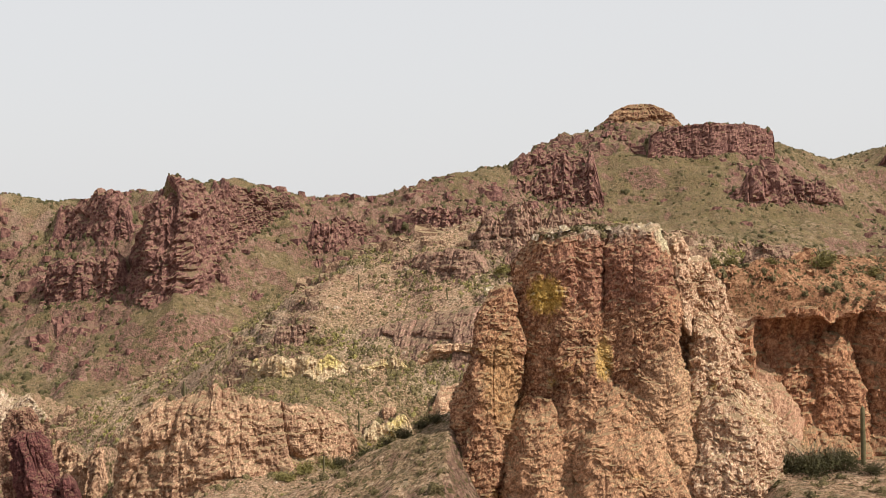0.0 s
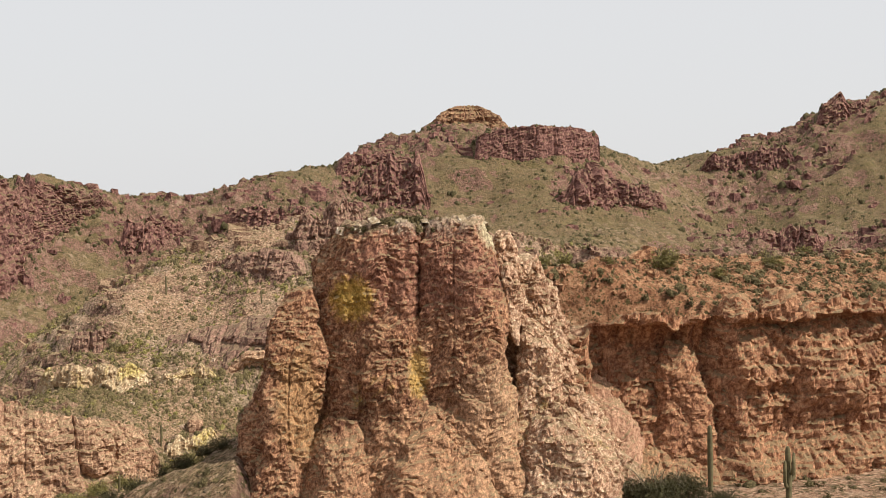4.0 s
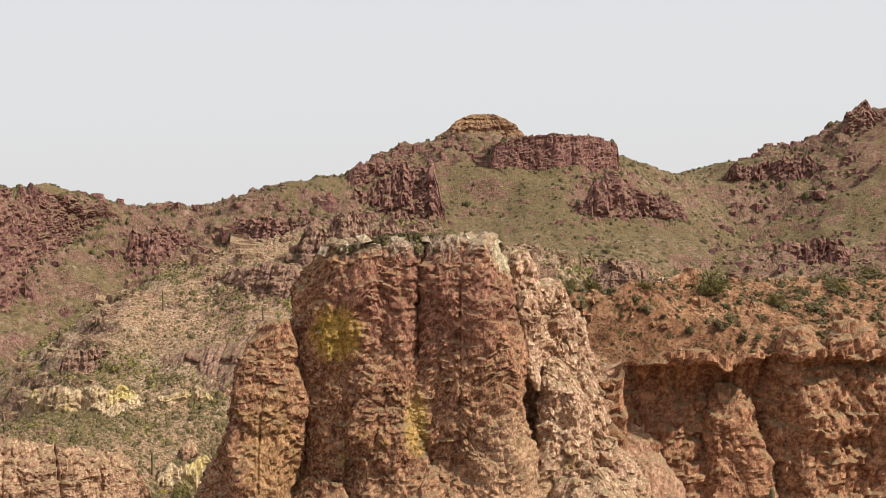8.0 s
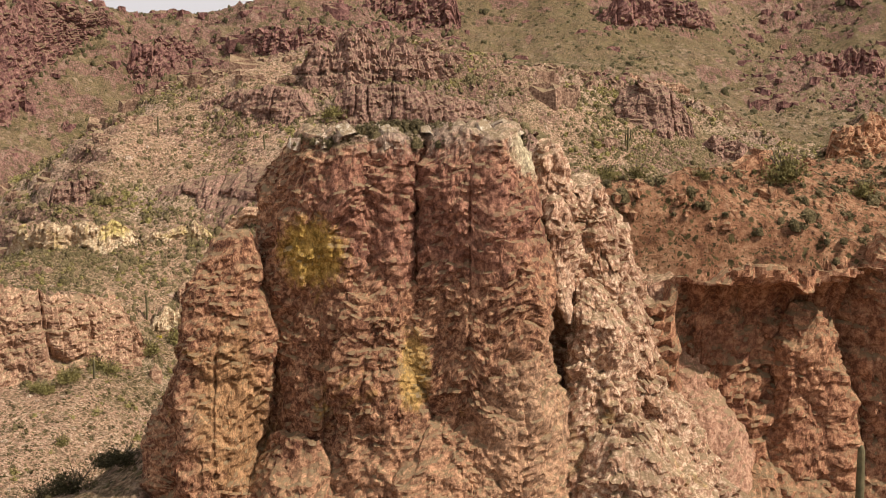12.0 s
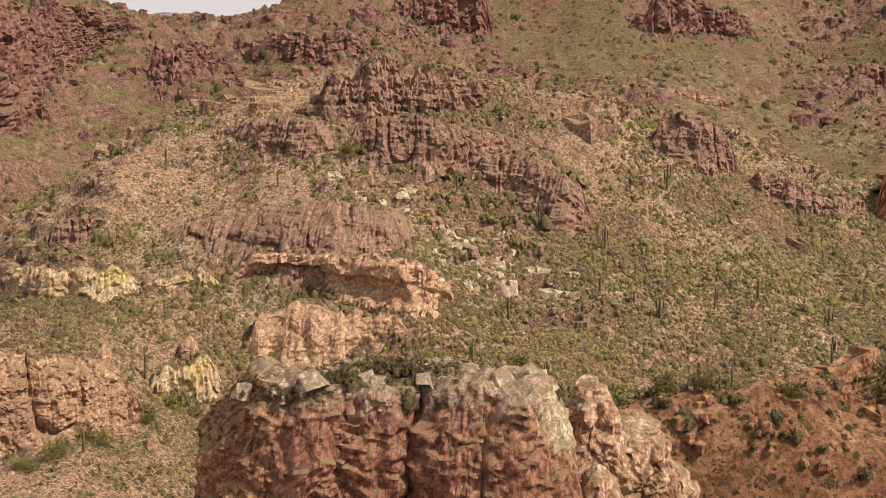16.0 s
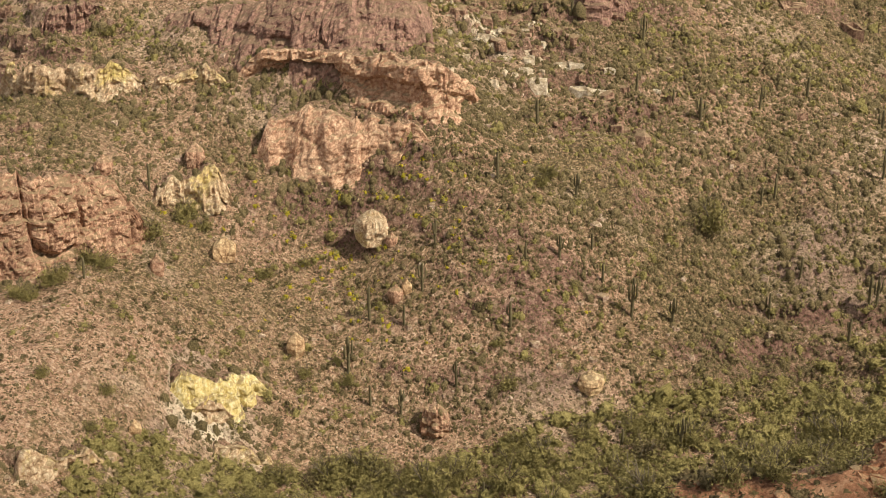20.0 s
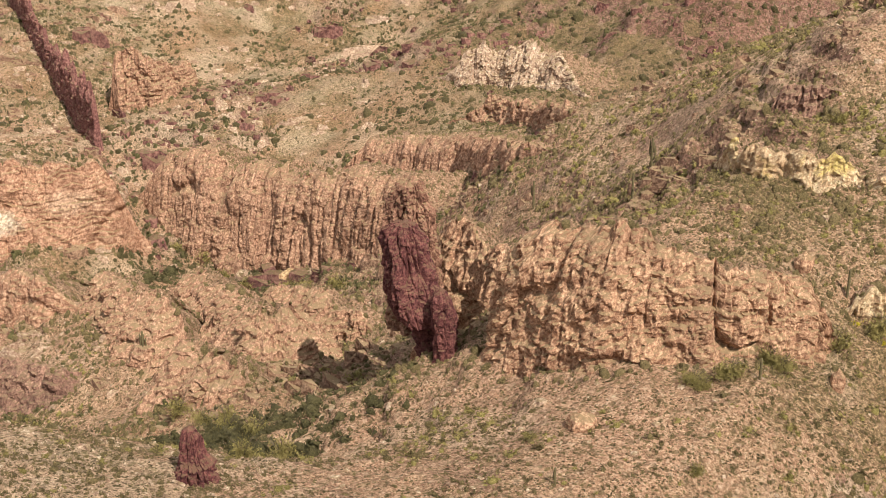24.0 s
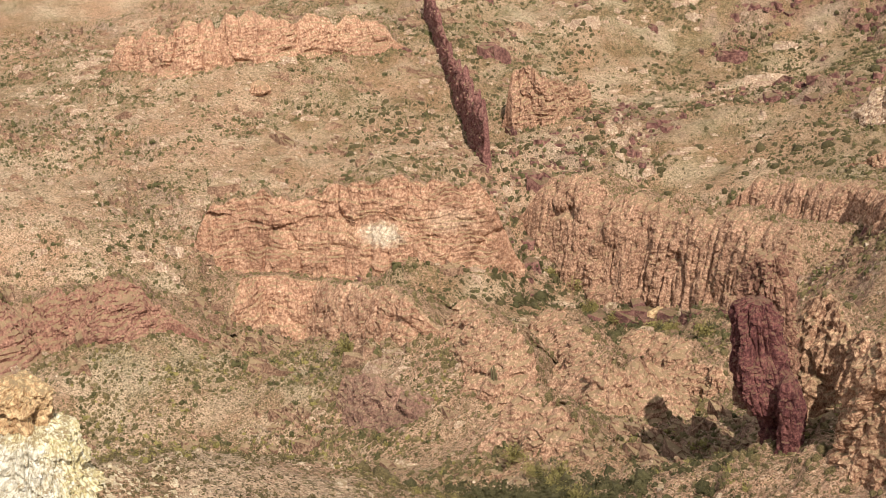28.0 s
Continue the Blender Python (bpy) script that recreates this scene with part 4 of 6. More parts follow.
buttress = tagged(new("rock_buttress"), "pale crusted buttress leaning on the pinnacle", "rock spire")
for k, rings in enumerate((
        # hanging flake, thin columns behind it, yellow nose, rubble shoulders
        [(140.4, 8.7, 109.4, 0.25, 0.5), (142, 8.3, 109.5, 0.75, 1.0), (144, 8.1, 109.7, 1.1, 1.3), (146.0, 8.0, 109.9, 1.0, 1.2), (146.9, 7.9, 110, 0.5, 0.7)],
        [(120, 8.6, 113, 3.4, 2.6), (140, 8.2, 113, 2.1, 1.6), (146, 8.3, 112.6, 1.5, 1.6), (148.6, 8.0, 112.4, 1.0, 1.2), (149.4, 7.9, 112.4, 0.5, 0.6)],
        [(112, 11.6, 108.8, 7, 6), (125, 11.4, 108.6, 4.4, 4.0), (132, 11.1, 109, 2.9, 2.8), (136, 10.8, 109.4, 2.1, 2.1), (139.5, 10.5, 109.8, 1.7, 1.7), (141.6, 10.3, 110.2, 1.2, 1.2), (142.4, 10.2, 110.4, 0.6, 0.6)],
        [(112, 14.2, 112, 9, 8), (126, 13.9, 111.8, 6.4, 5.2), (132, 13.2, 112.2, 4.5, 3.8), (137, 12.4, 113, 3.1, 2.8), (141, 11.4, 113.7, 2.4, 2.3), (144.5, 10.5, 114, 1.8, 1.9), (147.4, 9.7, 113.8, 1.1, 1.3)],
        [(112, 12.6, 106.8, 8.6, 7), (124, 12.4, 106.4, 6.0, 4.6), (130, 12.2, 106.6, 4.3, 3.3), (133.5, 12.1, 107.1, 2.7, 2.3), (135.4, 11.9, 107.7, 1.3, 1.2)],
        [(112, 16.6, 110.0, 6, 6), (126, 16.4, 110.2, 4.0, 3.6), (130, 16.2, 110.8, 2.9, 2.6), (132.5, 15.8, 111.6, 1.4, 1.4)])):
    pillar(rings, ASHY, buttress, 160 + 13 * k, joint=0.12, layer=0.12, grit=0.17)
# the smooth gully between the buttress and the wall
pillar([(112, 16.9, 114, 7, 7), (128, 16.5, 114.2, 4.2, 4.0), (134, 15.8, 115.4, 2.9, 2.8), (138.6, 15.1, 116.8, 1.9, 1.8), (141.2, 14.8, 117.8, 1.0, 1.0)], CHUTE, buttress, 291, "rock_chute", 0.17, deep=0.2, layer=0.05, joint=0.06, grit=0.07)


def wall_shape(s, v, z):
    lip = 141.15 + 0.06 * np.clip(s - 8, 0, 20) + 0.6 * vnoise(s / 3.3, 0.0, 0.0, 5) + 0.35 * vnoise(s / 1.1, 0.0, 0.0, 6)
    deep = 3.0 - 2.0 * smooth(14.5, 17.5, s)
    o = -deep * smooth(0.22, 0.45, v) * (1 - smooth(lip, lip + 0.5, z)) * smooth(4.3, 6.1, s)
    o = o + smooth(14.5, 18.5, s) * (1.1 * fbm(s / 5.5, z / 5.5, 0, 3, 8) + 0.5) * (1 - smooth(lip - 1.0, lip, z))
    return o + 0.9 * smooth(lip, lip + 0.5, z)


rock_wall = cliff("rock_wall", "red-brown rock wall with a shaded overhanging lip and pillars",
      [(10.5, 112.3, 127.8, 140.4), (14, 112.0, 127.8, 141.2), (17, 112.8, 128.5, 142.0), (23, 113.6, 129.0, 142.0), (29, 114.4, 129.4, 142.9), (36, 115.5, 130, 143.4),
       (43, 117.5, 130.5, 142.4), (60, 122, 131, 143), (85, 131, 132, 144)], RED, 9, 3.0, 0.6, 0.3, 0.6, 0.3, 0.0, 0.18, 21, wall_shape, 0.8, 0.02, terrace=0.0, wander=0.05, columns=0.25)

for k, rings in enumerate((
        [(122, 18.6, 116.0, 3.6, 3.2), (130, 18.5, 116.0, 2.6, 2.4), (136, 18.3, 116.1, 2.1, 2.0), (139.4, 18.2, 116.3, 1.8, 1.7), (140.9, 18.1, 116.6, 0.9, 0.9)],
        [(122, 23.4, 115.6, 4.4, 3.8), (130, 23.4, 115.6, 3.3, 2.9), (135, 23.4, 115.8, 2.6, 2.4), (138.4, 23.3, 116.0, 2.1, 2.0), (140.1, 23.2, 116.4, 1.1, 1.1)],
        [(122, 29.3, 116.5, 4.0, 3.4), (131, 29.2, 116.5, 2.9, 2.6), (138, 29.1, 116.8, 2.0, 2.1), (142.4, 29.0, 117.2, 1.5, 1.6), (143.8, 29.0, 117.6, 0.8, 0.9)],
        [(122, 33.6, 117, 3.8, 3.4), (131, 33.4, 117, 2.6, 2.6), (138, 33.2, 117.2, 1.9, 2.1), (143, 33.0, 117.6, 1.5, 1.6), (144.2, 33.0, 118, 0.8, 0.9)])):
    pillar(rings, RED, rock_wall, 320 + 13 * k, "rock_pillar", 0.17, layer=0.1, joint=0.05, grit=0.12)
for ob in list(rock_wall.children):
    if ob.name.startswith("rock_pillar"):
        ob.matrix_parent_inverse = Matrix.Translation(rock_wall.location).inverted()

# ---- the cliffs and crags of the slopes ----
def undercut(s, v, z):
    return -2.6 * smooth(0.2, 0.4, v) * (1 - smooth(0.80, 0.88, v)) * np.exp(-(((s - 14) / 6.0) ** 4)) - 0.9 * smooth(0.4, 0.55, v) * (1 - smooth(0.70, 0.78, v))


cliff("rock_band", "pale yellow and pink rock band above a grassy shelf",
      [(-84.3, 297, 113.1, 117.9), (-74.6, 287.4, 115.4, 120.4), (-67.7, 287.6, 115.1, 120), (-59.2, 289.4, 114.8, 120.4), (-51.5, 290.8, 114.9, 120.1), (-40.5, 291.4, 116.4, 120.9)],
      CREAM, 8, 3.0, 1.0, 0.5, 0.7, seed=31)
cliff("overhang_ledge", "salmon rock ledge undercut by a shallow cave",
      [(-42.8, 293, 116, 122), (-34.4, 291.2, 117.6, 122.8), (-25, 288.6, 117.2, 123.1), (-16.5, 282.7, 116.7, 124.5), (-8.5, 278, 115.9, 125.1), (-3.4, 278.5, 114.9, 123.6), (1.5, 290.2, 115.6, 117.2)],
      SALMON, 8, 5.0, 0.8, 0.5, 0.6, seed=33, shape=undercut, wander=0.05, ragged=0.4, columns=0.3)
cliff("dark_cliff", "dark brown columnar cliff capping a rounded knoll",
      [(-62, 305.8, 119.5, 122.7), (-55.2, 306.6, 119, 125.3), (-43.8, 303.5, 120, 128.5), (-32.5, 298.8, 121.3, 130.4), (-21.9, 296.3, 122.1, 131.7), (-12.7, 297.2, 122.5, 130.7), (-5, 295.5, 120.8, 122.8)],
      BROWN, 16, 2.6, 1.1, 0.4, 0.6, seed=35, crown=0.6, lean=0.95, columns=0.3, ragged=0.5, wander=0.06)
cliff("dark_cliff", "low dark brown cliff beside a grassy slope",
      [(-80.1, 308.6, 120.9, 124.8), (-72.2, 309.4, 121.1, 126.6), (-62.9, 313.4, 121.4, 124.6)],
      BROWN, 9, 2.2, 1.0, seed=37, lean=0.5, columns=0.3, ragged=0.5, wander=0.06)
cliff("pale_outcrop", "rounded pale pink outcrop with a smooth cut face",
      [(-36.6, 278.1, 108.7, 111.1), (-29.5, 278.2, 108.3, 114.4), (-23.5, 276.3, 108.2, 116.2), (-18.6, 274.9, 108.6, 116.6), (-15.4, 275.9, 110.9, 115.8), (-11.2, 275.1, 111.4, 115.3), (-6, 275, 113.4, 115.1)],
      SALMON, 7, 6.0, 0.8, 0.3, 0.4, seed=39, crown=0.5, columns=0.3, lean=0.3)
cliff("knobby_outcrop", "small cream outcrop with rounded pillars",
      [(-49.2, 265.6, 104.6, 108.2), (-43.6, 268.1, 103.3, 108.9), (-37.2, 270.8, 103.3, 109)],
      CREAM, 5, 1.8, 0.9, seed=41, crown=0.5)
cliff("columned_bluff", "pinkish tan bluff of rounded rock columns",
      [(-101.3, 251.8, 92.3, 110.1), (-92.5, 245.5, 95.5, 115.1), (-84.6, 243.4, 97.2, 115.9), (-76.1, 241.5, 100.2, 117.1), (-67.2, 243.6, 101.9, 117), (-61.1, 245.9, 102.8, 115.5), (-55.8, 250.4, 102.3, 113.7), (-50.4, 255.4, 101.3, 112.3), (-47.2, 260.6, 102.5, 110.7)],
      CLIFF, 9, 4.6, 1.4, 0.45, 0.75, columns=0.25, lean=0.25, terrace=0.3, wander=0.08, seed=43, res=0.4, crown=0.5, ragged=0.8)
cliff("dark_cliff", "dark rounded cliff on the hillside",
      [(2.8, 327, 134.5, 138.3), (11.3, 325.5, 131.3, 138), (15.7, 321.4, 128.6, 137.4), (21.1, 318.1, 126.9, 135.6), (28.5, 319.9, 124.9, 129.3)],
      BROWN, 12, 2.4, 1.2, seed=47, crown=0.5, lean=0.5, columns=0.3, ragged=0.5, wander=0.06)
cliff("dark_cliff", "brown cliff band below the hill top",
      [(-23.1, 323.3, 139.6, 144), (-13.5, 323.5, 139.2, 145.3), (-3.5, 324.9, 138, 144.7), (6.8, 331.6, 138, 142.6), (13.3, 339.2, 138.5, 140.2)],
      BROWN, 10, 2.4, 1.1, seed=49, crown=0.3, lean=0.5, columns=0.3, ragged=0.5, wander=0.06)
cliff("dark_cliff", "stepped brown cliff on the shoulder of the hill",
      [(-59.4, 336.5, 131.9, 136.1), (-54, 338.4, 134.2, 139.5), (-47.7, 337.2, 137.4, 143.3), (-36.8, 328.6, 139, 145), (-25.4, 323.8, 139, 143.5)],
      BROWN, 10, 2.6, 1.2, seed=51, crown=0.4, lean=0.5, columns=0.3, ragged=0.5, wander=0.06)
cliff("jagged_crest", "jagged grey-brown rocks along the hill crest",
      [(-32.1, 341.5, 148.5, 152.3), (-23.7, 335.7, 147.8, 154.1), (-15.7, 338, 148.3, 156.2), (-7.5, 339.6, 148.9, 155.5), (-0.5, 343.7, 148.1, 153.4), (9.9, 352.3, 148.3, 151.8)],
      BROWN, 7, 1.6, 1.3, 0.6, 1.1, seed=53, ragged=2.6, lean=0.5, columns=0.3)
cliff("dark_cliff", "purplish rock knob on the slope",
      [(42.3, 353.1, 139.3, 143.2), (48.5, 347.9, 136.2, 145.8), (54.8, 349.3, 134.9, 145.1), (63, 349.7, 131.7, 136.9)],
      BROWN, 10, 2.8, 1.3, seed=55, crown=0.4, lean=0.5, columns=0.3, ragged=0.5, wander=0.06)
cliff("dark_cliff", "long low dark cliff above the scrub",
      [(63.1, 348.1, 130.8, 133.8), (70.4, 346.4, 127.4, 131.6), (75.1, 345.6, 125.7, 129.9), (82.2, 344.8, 124.1, 127.7), (92, 350.6, 124, 128.2)],
      BROWN, 8, 2.6, 1.0, seed=57, lean=0.5, columns=0.3, ragged=0.5, wander=0.06)
cliff("far_ledge", "thin tan rock ledge across the far slope",
      [(55.3, 596.4, 134.8, 138.4), (66.7, 596.6, 133.8, 140.8), (82.8, 596.9, 132.8, 139.3), (108.4, 598, 134.8, 138)],
      CLIFF, 9, 3.0, 0.8, seed=59, res=0.8)
cliff("far_cliff", "dark red cliff with a shaded cave",
      [(-92.7, 636.8, 153.1, 158.9), (-72.1, 621.5, 147.9, 160.2), (-60.2, 623.1, 147.2, 162.2), (-48.9, 630.9, 151.2, 162.2), (-40.6, 634.1, 152.6, 159.4)],
      FARROCK, 12, 5.0, 2.4, 0.8, 1.4, seed=61, res=0.8)
cliff("far_cliff", "maroon crag along the far ridge",
      [(-266.8, 619.7, 147.2, 163.6), (-262.1, 626.6, 149.1, 168.3), (-231.1, 607.7, 152.9, 169.1), (-218.5, 602.8, 150.5, 167.1)],
      FARROCK, 14, 5.0, 2.4, 0.8, 1.5, seed=63, res=0.9)
cliff("far_cliff", "tall maroon cliff under the ridge knob",
      [(-216.4, 586, 136.2, 167.3), (-194.6, 566, 124.3, 169.9), (-182, 560.1, 126.3, 173.4), (-174.9, 581.5, 136, 171.6), (-162.4, 607.3, 151.8, 170.6), (-139.3, 638.2, 161, 168.2)],
      FARROCK, 14, 6.0, 3.0, 0.9, 1.8, seed=65, res=0.9)
cliff("far_cliff", "broken maroon cliff low on the ridge",
      [(-260.6, 590.2, 118.2, 134.6), (-237.7, 579.1, 120.8, 140.1), (-209.8, 574.6, 124, 138.6)],
      FARROCK, 12, 5.0, 2.4, 0.9, 1.6, seed=67, res=0.9)
cliff("far_cliff", "square maroon crag on the mountain side",
      [(-134, 605.5, 142.6, 155), (-117.9, 608.7, 143.2, 157.5), (-106.3, 631.9, 147.3, 153.3)],
      FARROCK, 9, 4.0, 2.0, 0.8, 1.4, seed=69, res=0.8)
cliff("far_cliff", "broken red crags below the summit",
      [(-44.4, 685.2, 160.2, 167.9), (-25, 685.2, 158.5, 180.9), (-7, 685.3, 161.4, 186.2), (12.4, 685.3, 165.8, 186.1)],
      FARROCK, 16, 6.0, 2.8, 0.9, 2.0, seed=71, res=1.0, ragged=2.5)
cliff("far_cliff", "crag on the skyline below the summit",
      [(-39.2, 702.6, 178.7, 183.6), (-28.9, 712.9, 180.3, 193.4), (-13.6, 723.3, 182.6, 194.5), (5.3, 723.3, 183.1, 195.1)],
      FARROCK, 14, 5.0, 2.0, 0.9, 1.6, seed=72, res=1.0, ragged=1.5)
cliff("mesa_rim", "flat-topped maroon mesa rim under the summit",
      [(37, 725.2, 189.9, 201.9), (56.2, 728.7, 190.3, 207.1), (75.1, 727, 190.4, 208.1), (99.1, 741.1, 189.1, 207.2), (111.4, 750.1, 188.9, 203.3)],
      FARROCK, 30, 8.0, 1.6, 1.0, 0.8, seed=73, res=0.8, taper=0.03, ragged=0.5, wander=0.02, crown=0.0, terrace=0.3, lean=0.05)
cliff("far_cliff", "pinkish crags on the mountain flank",
      [(75, 684, 165.4, 173.7), (88, 680.6, 161.6, 177.7), (111.4, 697.3, 163.6, 176.4), (126.9, 698.9, 159.3, 173), (147.5, 733.5, 161, 168.6)],
      FARROCK, 14, 5.0, 2.4, 0.9, 1.8, seed=75, res=1.0)
cliff("far_cliff", "dark crags along the far ridge top",
      [(249.6, 799.7, 211.4, 224), (270, 799.4, 204.5, 230), (290.4, 799, 199.4, 231.7), (317.6, 798.7, 199.3, 233.3)],
      FARROCK, 18, 6.0, 2.6, 1.0, 2.0, seed=77, res=1.0)
cliff("far_cliff", "maroon crag band on the far ridge",
      [(175.3, 781, 184.5, 192.4), (195.9, 777, 184.9, 195.8), (218.5, 774.9, 186.8, 197.3), (231.6, 769.3, 190.4, 196.3)],
      FARROCK, 14, 5.0, 2.2, 0.9, 1.8, seed=79, res=1.0)
cliff("far_cliff", "low maroon crags above the far gully",
      [(163, 660.5, 141.1, 147.8), (188.2, 660.1, 139.9, 150.5), (211.9, 659.8, 142.7, 149.4)],
      FARROCK, 12, 5.0, 2.2, 0.9, 1.8, seed=81, res=1.0)
cliff("orange_crag", "orange rock crag on the slope",
      [(92.3, 350.7, 123.3, 134.2), (97.1, 348.9, 121.3, 136.2), (102.7, 348, 120.2, 135.8), (113.8, 355.6, 120.9, 134)],
      ORANGE, 10, 4.0, 1.8, 0.7, 1.2, seed=83, res=0.6)
cliff("columned_cliff", "curved pink-brown cliff of tall fluted columns",
      [(-320.4, 368.4, 44, 58), (-311.1, 370.1, 39.1, 59.5), (-300.5, 371.9, 35, 59.9), (-287.7, 371.2, 31, 60.7), (-272.9, 368.2, 29.8, 61.3), (-259.5, 371.1, 33.5, 61.8), (-241.1, 369, 39.6, 66.3), (-227.4, 368.7, 43.3, 68.9), (-213, 365, 47, 70), (-199, 361, 52, 72), (-186, 355, 58, 74)],
      WESTROCK, 20, 4.2, 1.7, 0.25, 0.5, columns=0.5, terrace=0.25, seed=85, res=0.55, crown=0.45, lean=0.22, ragged=0.8, wander=0.1)
cliff("columned_cliff", "red-brown fluted cliff above a green gully",
      [(-263.7, 404.3, 51, 61.8), (-247.7, 406.5, 54.9, 65.6), (-227, 402.8, 60.2, 71.6), (-205, 397.8, 66.5, 75.8), (-159.6, 352.3, 87.6, 92.7), (-143, 346.8, 94.4, 98.6)],
      WESTROCK, 16, 4.2, 1.6, 0.25, 0.45, columns=0.45, terrace=0.25, seed=87, res=0.7, lean=0.4, crown=0.4, ragged=0.8, wander=0.15)
cliff("white_cliff", "weathered cream-white cliff band",
      [(-267.5, 470.6, 72.2, 80), (-254.5, 467.9, 71.7, 84.4), (-241, 472.2, 74.1, 85.7), (-223.1, 472.4, 75, 87.1), (-195.8, 459.6, 76.3, 83.6)],
      STONES, 14, 2.4, 1.2, 0.6, 1.0, seed=89, res=0.7, crown=0.4, lean=0.35, taper=0.3)
cliff("dark_crag", "dark red crag beside a narrow gully",
      [(-376.7, 409.6, 55.2, 80.9), (-372.1, 414.3, 55.8, 77.4), (-363.6, 421.4, 57.1, 76), (-370.6, 452.7, 60, 68.6)],
      WESTROCK, 10, 3.0, 1.6, 0.5, 1.0, seed=91, res=0.7)
cliff("rock_fin", "thin dark maroon rock fin running up the slope",
      [(-489.3, 455.9, 78, 92.8), (-450.8, 432.8, 74.8, 89.8), (-429.5, 422, 68.7, 82), (-410.7, 412.2, 64, 77.9), (-395.9, 404.3, 58.7, 72.3), (-375.7, 393.6, 53.4, 71.5), (-351.9, 380.3, 53.5, 73.5), (-345.4, 378.3, 52.2, 72)],
      MAROON, 2.2, 3.0, 0.8, 0.4, 0.7, seed=93, res=0.5, lean=0.02, taper=0.01, terrace=0.0, ragged=2.6)
cliff("red_wall", "crumbling dark red rock wall",
      [(-340.3, 167.1, 37, 46.2), (-339.5, 190.1, 33, 47.6), (-332.3, 200.2, 33.5, 48.9), (-340.1, 212.6, 32.3, 49.7), (-319.4, 225.2, 40.4, 55.1), (-312, 237, 40.5, 51.6), (-301, 246.8, 37.3, 46.9)],
      RUST, 14, 4.0, 1.0, 0.6, 0.9, seed=97, res=0.6, lean=0.6, crown=0.4, taper=0.25)
cliff("rock_rib", "slanting ribbed rock outcrop on the canyon side",
      [(-239.9, 282.4, 56.4, 63.6), (-214.6, 274.1, 55.6, 65.5), (-201.6, 270.2, 56, 65.5), (-192.6, 273.3, 55.4, 62.7)],
      WESTROCK, 8, 2.6, 1.4, 0.6, 1.0, seed=99, res=0.5, lean=0.8, columns=0.12, crown=0.5)
cliff("rock_rib", "long slanting rock rib on the canyon side",
      [(-230.9, 299, 51.8, 58.5), (-205.6, 290.7, 54.1, 62.8), (-171.5, 269.4, 62.4, 71.4), (-165.3, 277.7, 62.2, 70.5), (-182.7, 307.8, 48.4, 53.7)],
      WESTROCK, 9, 2.6, 1.5, 0.6, 1.0, seed=101, res=0.5, lean=0.8, columns=0.12, crown=0.5)
cliff("rock_rib", "broken rock rib above a bushy hollow",
      [(-210.6, 309.3, 46.7, 53.3), (-192.6, 311.5, 48.3, 57.1), (-172.3, 311, 53.4, 58.1)],
      WESTROCK, 8, 2.6, 1.3, 0.6, 1.0, seed=103, res=0.5, lean=0.8, columns=0.12, crown=0.5)
cliff("rock_rib", "lower slanting rock slab",
      [(-186.8, 256.6, 55, 63.1), (-165.1, 248.7, 63.5, 72.6), (-154.7, 251.4, 67.1, 72)],
      WESTROCK, 8, 4.0, 1.2, 0.6, 0.8, seed=105, res=0.5, lean=0.8, columns=0.12, crown=0.5)
cliff("rock_slab", "tilted dark brown rock slab",
      [(-249.9, 253.9, 39.3, 43.8), (-235.4, 252.5, 40.9, 50.6), (-210.9, 252.6, 48, 53.7)],
      BROWN, 6, 4.0, 0.9, 0.5, 0.7, seed=107, res=0.45, lean=0.5, columns=0.3, ragged=0.5, wander=0.06)
cliff("upper_band", "orange and cream rock band high on the slope",
      [(-560.6, 326.5, 59.5, 74), (-498.3, 329.9, 67.7, 85.5), (-487.8, 351.2, 71.2, 89), (-478.1, 367.5, 72.4, 90.7), (-474, 387.2, 71.8, 89), (-463.4, 409.3, 72.4, 85.6), (-451.4, 423.2, 72.3, 83.3)],
      PINKWALL, 14, 6.0, 1.6, 0.7, 0.4, seed=109, res=0.7, crown=0.4, lean=0.3, columns=0.3)
cliff("yellow_outcrop", "lumpy bright yellow and white rock outcrop",
      [(-39.5, 228.6, 91.4, 94.0), (-36.5, 230.3, 89.9, 94.2), (-32.8, 231.7, 87.6, 92.4), (-29.5, 236, 87.0, 91.4), (-26.5, 239.5, 87.2, 89.3)],
      LEMON, 6, 2.8, 0.8, 0.4, 0.45, seed=111, res=0.4, crown=0.5, ragged=0.4, wander=0.08, lean=0.45, taper=0.2, columns=0.9)
cliff("canyon_wall", "smooth pink lower wall of the canyon",
      [(-323.3, 260.7, 33.2, 43.9), (-335.8, 281.4, 24.5, 37.9), (-324.1, 291.8, 21.2, 37.3), (-271.9, 276.4, 40.9, 55.3), (-245.7, 272.5, 50.9, 62.5), (-232.1, 277.5, 56.1, 61.9)],
      PINKWALL, 12, 7.0, 1.2, 0.5, 0.35, seed=121, res=0.6, lean=0.25, ragged=0.6, crown=0.3, wander=0.06, columns=0.3)
cliff("rock_ledge", "slanting brown rock ledge above a pink wall",
      [(-358.8, 309, 48.3, 55.8), (-343.8, 312.9, 48.8, 57.5), (-328.7, 314.1, 49.7, 59), (-321.1, 315.4, 46.8, 52.6)],
      WESTROCK, 8, 3.0, 1.2, 0.6, 0.8, seed=123, res=0.5, lean=0.1)
cliff("rock_band", "low broken rock band on the canyon slope",
      [(-238.2, 435.5, 67.2, 72.9), (-221.8, 437.2, 69.5, 76.3), (-197.2, 427.2, 74.3, 81.1), (-142.1, 354.7, 98, 101.9)],
      WESTROCK, 10, 2.6, 1.2, 0.5, 0.8, seed=125, res=0.6)
